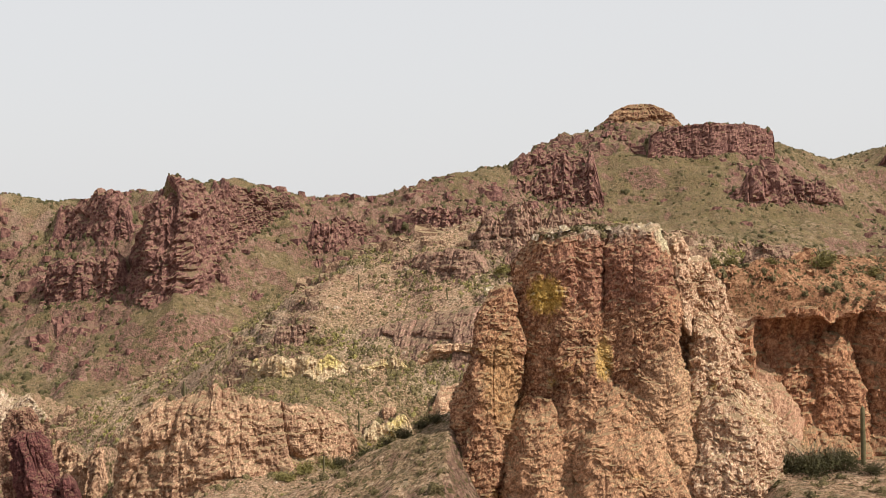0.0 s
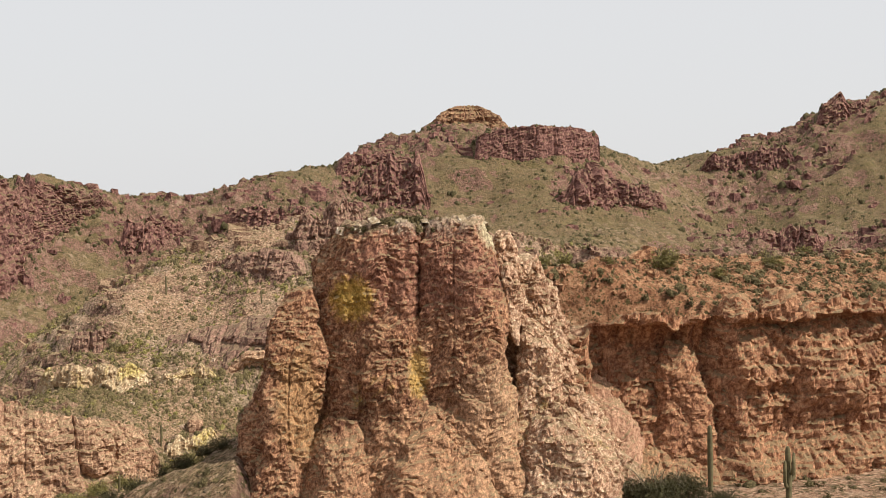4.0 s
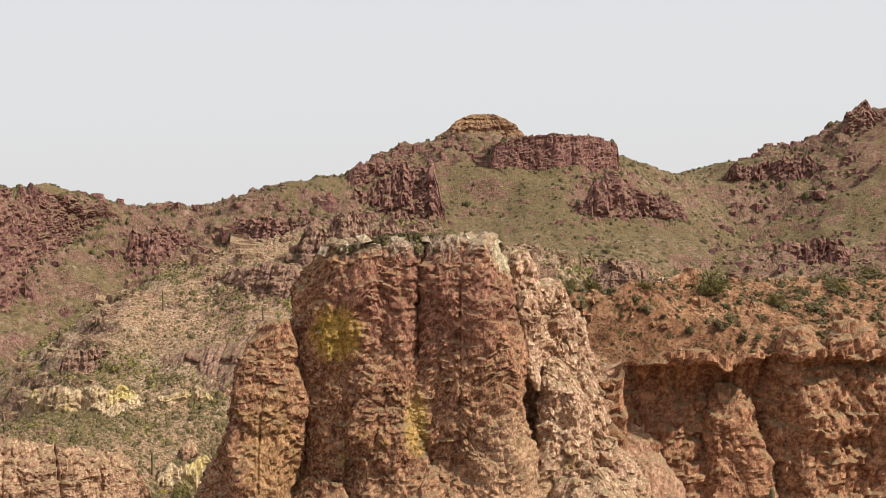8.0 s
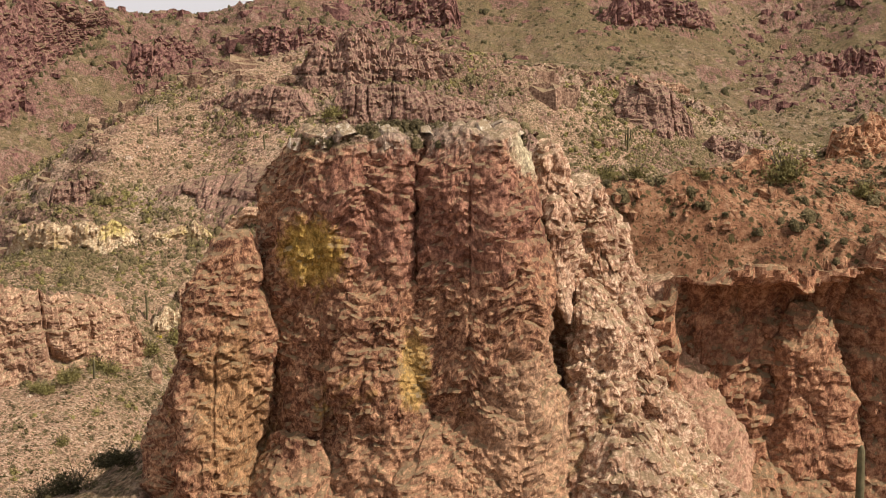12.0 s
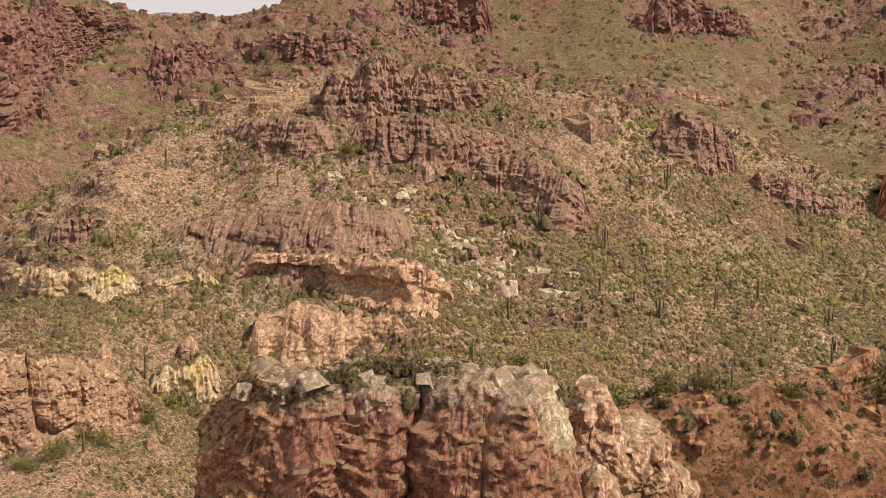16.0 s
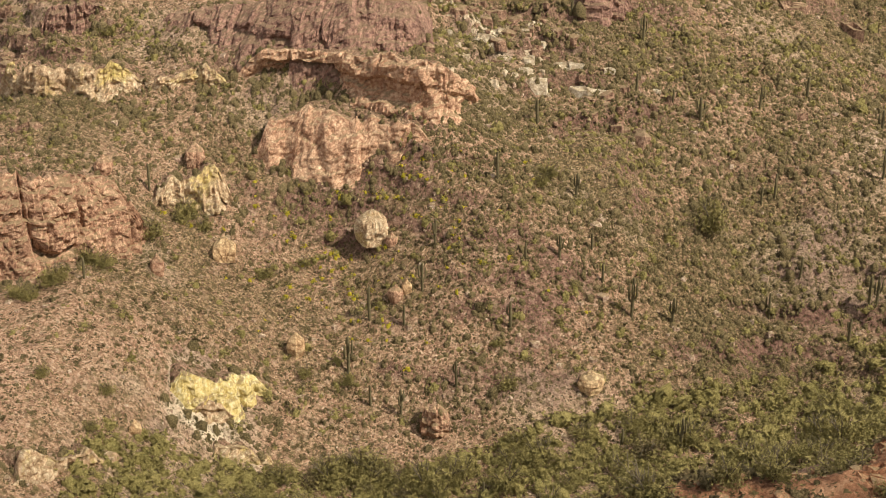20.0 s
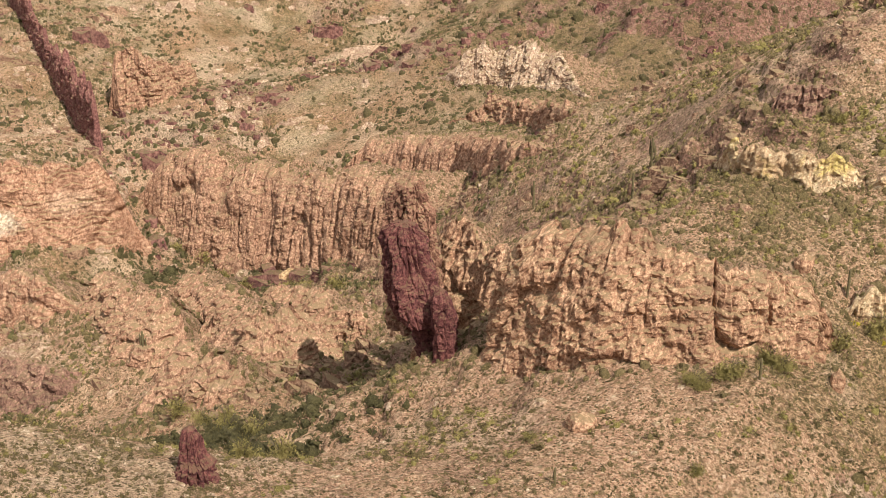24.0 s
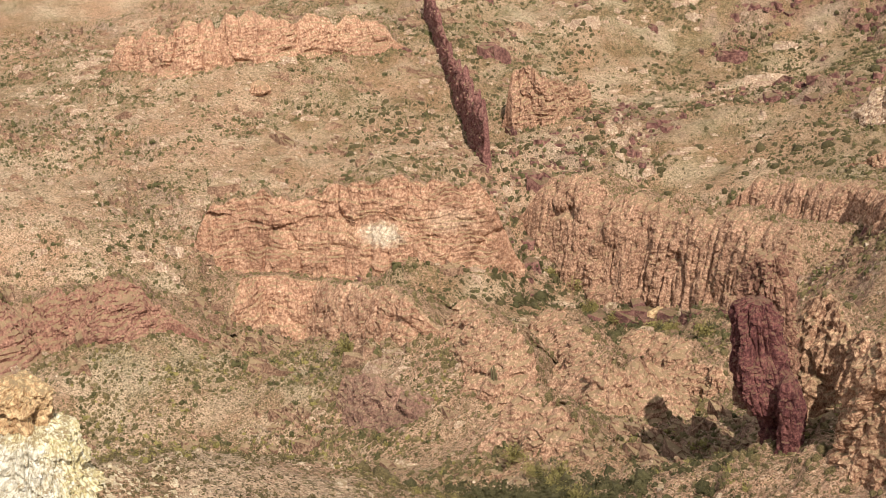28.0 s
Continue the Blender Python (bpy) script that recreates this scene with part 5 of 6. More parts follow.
cliff("pale_ledge", "low cream-white rock ledge beside the wash",
      [(-49.5, 202.5, 93.9, 95.4), (-46.6, 206.8, 92.7, 94.9), (-43.3, 210.6, 91.2, 93.4), (-38.7, 215.6, 88.9, 89.7)],
      CREAM, 4, 2.4, 0.7, 0.5, 0.6, seed=113, res=0.4)
cliff("pale_ledge", "short pinkish rock ledge above green brush",
      [(-32.1, 224.1, 85.1, 86.1), (-28.5, 225.8, 83.6, 85), (-24.4, 227.6, 82.1, 83.2)],
      CREAM, 3.5, 2.4, 0.6, 0.5, 0.6, seed=115, res=0.4)
cliff("pale_ledge", "broken cream ledge under a yellow outcrop",
      [(-35, 228, 88.6, 90.3), (-32.5, 229.7, 87.1, 89.2), (-30.1, 233.1, 86.2, 87.4)],
      CREAM, 3.5, 2.4, 0.6, 0.5, 0.6, seed=117, res=0.4)
cliff("tan_knob", "rounded tan rock knob above the wash",
      [(-6.4, 238.3, 81.7, 84.7), (-4, 237.5, 81.7, 85.5), (-1.7, 238.2, 82, 84.4)],
      CLIFF, 3.5, 2.0, 0.7, 0.5, 0.8, seed=119, res=0.35)
def notch(s, v, z):
    """A long shaded undercut across the wall, dropping towards its middle."""
    at = 55.5 - 5.0 * np.exp(-(((s - 34) / 14.0) ** 2)) + 1.2 * vnoise(s / 5.0, 0, 0, 96)
    cut = np.exp(-np.clip((at - z) / 1.8, -3, 9) ** 2) * (z < at + 0.4)
    return 0.4 * smooth(at, at + 0.8, z) - 1.3 * cut * smooth(6, 14, s) * (1 - smooth(30, 44, s)) * smooth(-0.3, 0.3, vnoise(s / 4.0, 0, 0, 98) + 0.25)


cliff("canyon_wall", "smooth pink canyon wall with a white patch",
      [(-362, 262, 30, 56), (-349, 284, 24, 59), (-338, 296, 18, 62), (-326, 307, 22, 64), (-316, 316, 30, 67), (-305, 328, 36, 67), (-296, 342, 38, 65), (-292, 352, 38, 61)],
      PINKWALL, 14, 7.0, 1.6, 0.7, 0.35, shape=notch, seed=95, res=0.5, lean=0.16, ragged=0.8, crown=0.05, wander=0.08, columns=0.4, taper=0.14, terrace=0.5)
cliff("columned_bluff", "broken tan bluff beside a dark spire",
      [(-130, 275, 84, 99), (-119, 270, 91, 101), (-105, 262, 94, 104)],
      CLIFF, 8, 4.0, 1.2, 0.5, 0.55, seed=45, lean=0.4)

# ---- free-standing spires ----
column("rock_spire", "dark maroon rock spire standing at the canyon edge",
       [(77, -111.1, 252.3, 3.4, 3), (85.8, -111.9, 252.1, 3, 2.7), (88.2, -112.6, 251.9, 3, 2.7), (91.2, -113.7, 251.6, 3.4, 3), (92.4, -114.6, 250.9, 4.3, 3.9), (94.6, -115.3, 250.7, 4.9, 4.4), (96.7, -115.9, 250.7, 5.1, 4.6), (101, -117.1, 250.7, 4.3, 3.9), (105.2, -117.9, 250.7, 3.4, 3), (107.4, -118.3, 250.7, 2.9, 2.4), (108.6, -118.1, 250.7, 2, 1.7)],
       SPIRE, 2.6, 0.9, 0.34, 0.2, 15, 0.08, pieces=(0.3, 2.4, 4.2, 5.2), sides=4, turn=1.25)
column("small_spire", "low dark maroon rock column against a taller spire",
       [(77, -107.2, 247.7, 2.2, 2), (89.4, -107.6, 247.7, 1.9, 1.8), (95.8, -108.2, 247.7, 1.9, 1.8), (98.4, -108.5, 247.9, 1.5, 1.4), (99.8, -108.8, 248.1, 0.8, 0.8)], SPIRE, 1.8, 0.5, 0.3, 0.18, 16, 0.1, sides=5)
column("rock_tower", "brown rock tower behind the dark spire",
       [(85, -123.7, 261.7, 5, 4.4), (97, -123.9, 261.3, 4.4, 4), (103, -124.1, 260.9, 4, 3.6), (107.8, -124.2, 260.7, 3.4, 3), (110.4, -124.2, 260.7, 2.8, 2.4), (111.9, -124.1, 260.7, 1.9, 1.7)], DARKCLIFF, 2.0, 1.0, 0.5, 0.25, 17, 0.2, pieces=(0.4, 2.6, 4.4), sides=5, turn=1.2)
column("yellow_pinnacle", "sunlit yellow and white rock pinnacle under a tan capstone",
       [(92, -136.0, 145, 11.0, 10.0), (104, -135.6, 145, 8.6, 7.8), (106, -135.6, 145, 7.0, 6.4), (108, -135.5, 145, 5.9, 5.4), (111.5, -135.6, 145, 4.9, 4.5), (114.3, -135.6, 145.0, 4.3, 3.9), (115.0, -136.0, 145.0, 3.0, 2.7)],
       YELLOW, 2.6, 0.7, 0.5, 0.22, 19, 0.25, pieces=(0.4, 2.0, 3.6, 5.0), sides=5, turn=0.9)
column("capstone", "golden tan capstone resting on a white pinnacle",
       [(114.0, -137.0, 144.4, 3.0, 2.7), (115.2, -137.1, 144.3, 3.3, 3.0), (117.0, -137.0, 144.3, 3.1, 2.8), (117.5, -136.9, 144.3, 3.5, 3.1), (119.3, -136.6, 144.5, 3.2, 2.8), (120.4, -136.3, 144.6, 2.0, 1.8)],
       GOLD, 2.2, 0.5, 0.5, 0.2, 20, 0.3, sides=5, turn=0.2)
column("small_spire", "small dark red rock spire with a white tip",
       [(94, -97.0, 182, 3.4, 3.0), (100.5, -97.2, 182, 2.6, 2.3), (103.0, -97.4, 182.1, 2.1, 1.9), (103.6, -97.8, 182.2, 1.5, 1.4), (106.0, -98.0, 182.3, 1.1, 1.0), (106.9, -98.1, 182.3, 0.7, 0.7)], SPIRE, 1.3, 0.5, 0.3, 0.14, 23, 0.2, sides=5)

# the summit dome of layered rock
column("summit_dome", "rounded tan dome of layered rock on the mountain top",
       [(186, 36, 846, 44, 30), (203, 37, 846, 36, 26), (210, 38, 846, 30, 22), (217, 39, 846, 24, 18), (222, 39, 846, 20, 15), (226, 39, 846, 15, 12), (229.5, 39, 846, 8, 7)],
       LAYERED, 9.0, 1.2, 1.0, 0.9, 27, 1.6, None, "rock dome")


# ---- boulders ----
BOULDERS = [(-44.3, 275.1, 1.9, 3.2, 0), (-15.3, 265.7, 2.5, 4.4, 1), (-12.1, 263.9, 1.0, 1.3, 0), (-37.3, 261.3, 2.0, 2.6, 2), (-45.2, 252.0, 1.1, 2.4, 0),
            (-24.5, 246.8, 1.3, 2.7, 2), (-9.3, 256.6, 0.9, 1.5, 2), (-10.9, 255.9, 1.2, 1.5, 0), (-57, 268.2, 1.4, 2.0, 0), (-40.5, 220.1, 0.9, 1.5, 2),
            (-69.1, 223.5, 2.1, 1.9, 0), (-457, 350, 4.5, 4.5, 0), (-242.5, 360.4, 3.6, 4.6, 2), (-3.7, 238.8, 1.7, 3.1, 0), (17.7, 245, 1.8, 2.0, 2)]
BOULDER_LOOK = (("tan boulder half sunk in the slope", CLIFF), ("large rounded boulder, red below and pale yellow above", CREAM), ("pale yellow boulder among shrubs", GOLD))
for k, (x, y, wide, tall, kind) in enumerate(BOULDERS):
    z = float(land(x, y))
    label, stuff_ = BOULDER_LOOK[kind]
    column("boulder", label, [(z - 0.8, x, y, wide * 0.8, wide * 0.75), (z + tall * 0.3, x, y, wide, wide * 0.85), (z + tall * 0.7, x, y, wide * 0.85, wide * 0.7), (z + tall, x, y, wide * 0.3, wide * 0.3)],
           stuff_, 1.6, 0.1 * wide, 0.1 * wide, max(0.16, wide / 11), 400 + k, 0.1, None, "boulder", sides=4 + k % 3)


# ---- plants ----
rng = np.random.default_rng(5)


def leaf_cloud(n, size, lumps, squash=0.7, lift=0.0, seed=1):
    """Loose small leaves round a few clump centres: vertices, triangles, tone."""
    g = np.random.default_rng(seed)
    c = g.normal(0, 1, (lumps, 3))
    c = c / np.linalg.norm(c, axis=1)[:, None] * g.uniform(0.2, 0.75, (lumps, 1))
    c[:, 2] = np.abs(c[:, 2]) * squash + lift
    k = g.integers(0, lumps, n)
    p = c[k] + g.normal(0, 0.2, (n, 3)) * (1, 1, squash)
    p[:, 2] = np.maximum(p[:, 2], 0.03)
    a, b = g.normal(0, 1, (n, 3)), g.normal(0, 1, (n, 3))
    a, b = (v / np.linalg.norm(v, axis=1)[:, None] * size * g.uniform(0.6, 1.4, (n, 1)) for v in (a, b))
    b[:, 2] = b[:, 2] * 0.6 + size * 0.3
    v = np.stack([p - a * 0.5, p + a * 0.5, p + b], 1).reshape(-1, 3)
    tone = np.clip(np.repeat(g.uniform(0, 1, lumps)[k] * 0.5 + g.uniform(0, 0.5, n), 3), 0, 1)
    return v, np.arange(3 * n).reshape(-1, 3), tone


def tube(points, radii, sides=6):
    """A tapered tube along points."""
    p = np.array(points, float)
    d = np.gradient(p, axis=0)
    d = d / np.linalg.norm(d, axis=1)[:, None]
    u = np.cross(d, (0.31, 0.17, 0.93) if abs(d[0][2]) < 0.8 else (1, 0.1, 0))
    u = u / np.linalg.norm(u, axis=1)[:, None]
    w = np.cross(d, u)
    a = np.linspace(0, 2 * np.pi, sides, endpoint=False)
    r = np.array(radii, float)[:, None, None]
    co = p[:, None] + r * (np.cos(a)[None, :, None] * u[:, None] + np.sin(a)[None, :, None] * w[:, None])
    return co.reshape(-1, 3), grid_faces(len(p), sides, True)


def joined(pieces):
    vs, fs, k = [], [], 0
    for v, f in pieces:
        vs.append(v)
        fs.append(f + k)
        k += len(v)
    return np.concatenate(vs), np.concatenate(fs)


def ribbed(points, radii, ribs=11):
    """A cactus limb with ribs and a domed end."""
    p = np.array(points, float)
    v, f = tube(p, radii, ribs * 2)
    c = np.repeat(p, ribs * 2, axis=0)
    fold = np.where(np.arange(len(v)) % 2 == 0, 1.0, 0.84)[:, None]
    return c + (v - c) * fold, f


def build_saguaro(label, tall, arms, seed):
    g = np.random.default_rng(seed)
    ob = tagged(new("saguaro"), label, "cactus", "saguaros on the slopes")
    h = np.r_[np.linspace(-0.4, tall - 0.3, 9), tall - 0.12, tall - 0.02, tall]
    r = np.r_[np.linspace(0.22, 0.28, 4), np.linspace(0.29, 0.24, 5), 0.17, 0.08, 0.01]
    v, f = ribbed(np.stack([0.05 * np.sin(h + seed), 0.04 * np.cos(h * 0.8), h], 1), r)
    part("trunk", mesh_from("trunk", v, f, CACTUS), ob)
    for start, turn, reach, up in arms:
        a = np.radians(np.linspace(-90, 0, 5))
        x = np.r_[0.1, reach * np.cos(a) * 1.0, reach, reach, reach]
        z = np.r_[start, start + 0.35 + 0.35 * np.sin(a), start + 0.35 + up * 0.5, start + 0.3 + up, start + 0.38 + up]
        x = np.r_[x[0], 0.2 + (reach - 0.2) * np.linspace(0, 1, 5) ** 0.7, x[6:]]
        q = np.stack([x * np.cos(turn), x * np.sin(turn), z], 1)
        v, f = ribbed(q, np.r_[0.14, 0.16, 0.17, 0.18, 0.18, 0.18, 0.18, 0.13, 0.01], 8)
        part("arm", mesh_from("arm", v, f, CACTUS), ob)
    return ob


def build_tree(name, label, material, wide, tall, leaves, size, seed, category, group):
    """A many-stemmed desert tree or bush."""
    g = np.random.default_rng(seed)
    ob = tagged(new(name), label, category, group)
    stems = []
    for k in range(6):
        a, r = g.uniform(0, 6.28), g.uniform(0.25, 0.7) * wide
        top = np.array([r * np.cos(a), r * np.sin(a), tall * g.uniform(0.6, 0.95)])
        q = [np.array([0, 0, -0.3]), top * (0.25, 0.25, 0.35), top * (0.65, 0.65, 0.7), top]
        stems.append(tube(q, [0.05 * tall * 0.5, 0.035 * tall * 0.5, 0.02 * tall * 0.5, 0.006 * tall], 5))
        for _ in range(2):
            tip = top + g.normal(0, 0.25, 3) * wide
            stems.append(tube([q[2], (q[2] + tip) / 2 + (0, 0, 0.1), tip], [0.012 * tall, 0.008 * tall, 0.003 * tall], 4))
    v, f = joined(stems)
    part("trunk", mesh_from("trunk", v, f, BARK), ob)
    v, f, tone = leaf_cloud(leaves, size / wide, 22, 0.75, 0.12, seed + 1)
    part("crown", mesh_from("crown", v * (wide, wide, tall * 1.0), f, material, False, tone=tone), ob)
    return ob


def mound(tips, leaf, squash, sides, seed):
    """A small rounded shrub: a lumpy dome with some loose leaves. Its tone paints a shaded foot and a lit tip."""
    g = np.random.default_rng(seed)
    a = np.linspace(0, 2 * np.pi, sides, endpoint=False) + g.uniform(0, 6.28)
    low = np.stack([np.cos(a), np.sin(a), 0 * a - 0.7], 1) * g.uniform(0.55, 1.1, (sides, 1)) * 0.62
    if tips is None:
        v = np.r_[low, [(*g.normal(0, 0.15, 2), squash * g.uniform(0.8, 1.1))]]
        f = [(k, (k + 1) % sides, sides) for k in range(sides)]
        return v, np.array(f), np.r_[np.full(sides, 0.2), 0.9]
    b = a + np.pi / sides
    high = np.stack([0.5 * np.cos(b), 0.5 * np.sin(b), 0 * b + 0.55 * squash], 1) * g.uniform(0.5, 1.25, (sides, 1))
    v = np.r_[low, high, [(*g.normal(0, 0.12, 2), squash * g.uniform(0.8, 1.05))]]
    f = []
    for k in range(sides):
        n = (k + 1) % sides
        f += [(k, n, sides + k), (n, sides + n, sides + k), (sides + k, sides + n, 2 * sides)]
    # dark foot and pale tip: light from above put into the colour
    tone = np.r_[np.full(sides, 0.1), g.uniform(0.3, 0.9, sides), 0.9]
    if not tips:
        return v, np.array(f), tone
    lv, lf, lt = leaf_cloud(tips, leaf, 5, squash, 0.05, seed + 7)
    # the dome inside is darkened to imitate shade between the leaves
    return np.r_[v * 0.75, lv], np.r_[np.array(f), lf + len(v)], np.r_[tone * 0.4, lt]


def spread(name, label, spots, sizes, material, leaves, kinds, leaf, category, seed, squash=0.75, sink=0.1, height=None):
    """Many small plants in one mesh of uncounted growth."""
    g = np.random.default_rng(seed)
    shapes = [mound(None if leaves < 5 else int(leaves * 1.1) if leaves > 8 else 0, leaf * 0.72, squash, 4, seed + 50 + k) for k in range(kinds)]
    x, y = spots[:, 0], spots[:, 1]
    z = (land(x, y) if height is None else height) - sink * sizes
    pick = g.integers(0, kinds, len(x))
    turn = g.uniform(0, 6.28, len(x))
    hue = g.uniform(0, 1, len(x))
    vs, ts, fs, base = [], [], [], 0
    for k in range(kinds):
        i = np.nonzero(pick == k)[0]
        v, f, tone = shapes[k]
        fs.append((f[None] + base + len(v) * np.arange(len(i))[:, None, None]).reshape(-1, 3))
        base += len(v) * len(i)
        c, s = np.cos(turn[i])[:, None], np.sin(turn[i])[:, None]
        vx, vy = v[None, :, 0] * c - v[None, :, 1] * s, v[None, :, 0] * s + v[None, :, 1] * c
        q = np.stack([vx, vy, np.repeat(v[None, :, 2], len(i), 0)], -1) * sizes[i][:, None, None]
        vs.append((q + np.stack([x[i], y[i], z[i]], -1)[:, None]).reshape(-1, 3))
        # painted foot-to-tip shading, plus a random tone for each plant
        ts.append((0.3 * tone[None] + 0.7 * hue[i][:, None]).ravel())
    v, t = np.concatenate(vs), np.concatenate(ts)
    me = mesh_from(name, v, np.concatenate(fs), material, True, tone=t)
    return tagged(new(name, me), label, category, "", "stuff")


def stones(name, label, spots, sizes, material, seed):
    """Loose stones in one mesh of uncounted rubble."""
    g = np.random.default_rng(seed)
    ring = np.array([(1, 0), (0.3, 0.95), (-0.8, 0.6), (-0.9, -0.4), (0.2, -1)])
    base = np.r_[np.c_[ring * 1.1, np.full(5, -0.9)], np.c_[ring * 0.9, (0.45, 0.6, 0.4, 0.55, 0.35)], [(0.05, 0.05, 0.75)]]
    tri = np.array([f for k in range(5) for f in ((k, (k + 1) % 5, 5 + k), ((k + 1) % 5, 5 + (k + 1) % 5, 5 + k), (5 + k, 5 + (k + 1) % 5, 10))])
    n = len(spots)
    z = land(spots[:, 0], spots[:, 1])
    turn = g.uniform(0, 6.28, n)
    v = base[None] * g.uniform(0.65, 1.35, (n, 11, 3)) * sizes[:, None, None] * 0.6
    c, s = np.cos(turn)[:, None], np.sin(turn)[:, None]
    v = np.stack([v[..., 0] * c - v[..., 1] * s + spots[:, 0, None], v[..., 0] * s + v[..., 1] * c + spots[:, 1, None], v[..., 2] + (z - 0.1 * sizes)[:, None]], -1)
    f = (tri[None] + 11 * np.arange(n)[:, None, None]).reshape(-1, 3)
    return tagged(new(name, mesh_from(name, v.reshape(-1, 3), f, material, False)), label, "stones", "", "stuff")


def sown(n, r0, r1, a0, a1, seed):
    """Random places in a sector of the landscape, even over its area."""
    g = np.random.default_rng(seed)
    r, a = np.sqrt(g.uniform(r0 * r0, r1 * r1, n)), np.radians(g.uniform(a0, a1, n))
    return np.stack([r * np.sin(a), r * np.cos(a) - 30], 1)


def kept_where(spots, odds, seed):
    return spots[np.random.default_rng(seed).uniform(0, 1, len(spots)) < odds]


def lushness(p):
    x, y = p[:, 0], p[:, 1]
    patchy = 0.5 + 0.8 * fbm(x / 22, y / 22, 0, 3, 201)
    hill = smooth(-40, 20, x) * smooth(235, 260, y) * (1 - smooth(330, 390, y))
    bare = np.exp(-(((x + 75) / 40) ** 2 + ((y - 215) / 22) ** 2))
    return np.clip(patchy + 0.45 * hill - 0.25 * bare, 0.06, 1)


def apart(p, reach=175.0):
    """Splits places into those close under the camera's way and the rest."""
    close = np.hypot(p[:, 0], p[:, 1] - 95) < reach
    return p[close], p[~close]


CLOSE = []
p = sown(120000, 205, 430, -66, 22, 301)
p = kept_where(p, lushness(p), 302)
q, p = apart(p)
CLOSE.append(q)
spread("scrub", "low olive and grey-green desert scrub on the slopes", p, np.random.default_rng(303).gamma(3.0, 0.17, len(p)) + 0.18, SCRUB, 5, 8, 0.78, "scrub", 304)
p = sown(75000, 430, 960, -46, 24, 311)
p = kept_where(p, lushness(p) + 0.15, 312)
spread("far_scrub", "dark olive scrub dotting the far mountain slopes", p, np.random.default_rng(313).gamma(3.0, 0.27, len(p)) + 0.25, FARLEAF, 4, 6, 0.8, "scrub", 314, 0.5)
p = sown(26000, 430, 940, -46, 24, 315)
p = kept_where(p, lushness(p), 316)
spread("far_shrubs", "dark green shrubs scattered over the far mountain slopes", p, np.random.default_rng(317).gamma(3.0, 0.4, len(p)) + 0.5, FARLEAF, 6, 6, 0.8, "shrubs", 318, 0.6)
p = sown(30000, 200, 430, -66, 22, 321)
p = kept_where(p, lushness(p) ** 2 * 0.55, 322)
CLOSE_GREEN, p = apart(p, 205.0)
spread("green_shrubs", "fresh green shrubs among the scrub", p, np.random.default_rng(323).gamma(4.0, 0.22, len(p)) + 0.2, GREENLEAF, 16, 6, 0.45, "shrubs", 324)
p = apart(sown(16000, 200, 430, -66, 22, 331))[1]
spread("dry_grass", "tufts of straw-coloured dry grass", p, np.random.default_rng(333).uniform(0.25, 0.7, len(p)), DRYLEAF, 4, 5, 0.7, "grass", 334, 0.5)
p = sown(12000, 200, 440, -66, 22, 341)
stones("rubble", "loose tan and pinkish stones on the slopes", p, np.random.default_rng(343).gamma(1.6, 0.2, len(p)) + 0.1, STONES, 344)
p = apart(sown(26000, 205, 440, -66, 22, 351), 190.0)[1]
p = kept_where(p, rockiness(p[:, 0], p[:, 1]) * 0.9, 352)
stones("rock_blocks", "broken brown blocks of bedrock on the slopes", p, np.random.default_rng(353).gamma(2.2, 0.36, len(p)) + 0.3, BROWNTAN, 354)
p = sown(16000, 440, 940, -46, 24, 361)
p = kept_where(p, rockiness(p[:, 0], p[:, 1]) * 0.9, 362)
stones("far_rock_blocks", "maroon crags and blocks on the far slopes", p, np.random.default_rng(363).gamma(2.2, 0.9, len(p)) + 0.6, FARROCK, 364)
p = sown(70000, 430, 780, -67, -40, 371)
p = kept_where(p, lushness(p), 372)
spread("slope_scrub", "olive scrub dotting the tan canyon slopes", p, np.random.default_rng(373).gamma(3.0, 0.24, len(p)) + 0.2, SCRUB, 4, 8, 0.8, "scrub", 374, 0.5)
p = sown(5000, 430, 780, -67, -40, 381)
stones("slope_rubble", "pale stones and blocks on the canyon slopes", p, np.random.default_rng(383).gamma(1.6, 0.36, len(p)) + 0.15, STONES, 384)


def outcrops(name, label, spots, sizes, material, seed, along=0.0):
    """Broken ledges and knobs of bedrock that stand out of the slopes, too many to count."""
    g = np.random.default_rng(seed)
    n, rows, cols = len(spots), 4, 9
    a = np.linspace(0, 2 * np.pi, cols, endpoint=False)[None, None]
    k = np.linspace(0, 1, rows)[None, :, None]
    wide = (1.15 - 0.35 * k ** 2) * (1 - 0.985 * (k > 0.99))
    wide = wide * (1 + g.uniform(-0.34, 0.34, (n, 1, cols)) + g.uniform(-0.18, 0.18, (n, rows, cols)))
    turn = along + g.normal(0, 0.35, n)[:, None, None]
    lx, ly = wide * np.cos(a) * g.uniform(0.9, 2.6, n)[:, None, None], wide * np.sin(a) * 0.8
    x = (lx * np.cos(turn) - ly * np.sin(turn)) * sizes[:, None, None] + spots[:, 0, None, None]
    y = (lx * np.sin(turn) + ly * np.cos(turn)) * sizes[:, None, None] + spots[:, 1, None, None]
    rise = np.clip(k * 1.42, 0, 1) * (1 + g.uniform(-0.3, 0.3, (n, 1, cols)))
    tall = g.uniform(0.35, 0.8, n)
    z = (land(spots[:, 0], spots[:, 1]) - 1.8 * sizes)[:, None, None] + rise * (sizes * (1.8 + tall))[:, None, None]
    v = np.stack([x, y, z], -1).reshape(-1, 3)
    f = (grid_faces(rows, cols, True)[None] + rows * cols * np.arange(n)[:, None, None]).reshape(-1, 4)
    return tagged(new(name, mesh_from(name, v, f, material, False)), label, "rocks", "", "stuff")


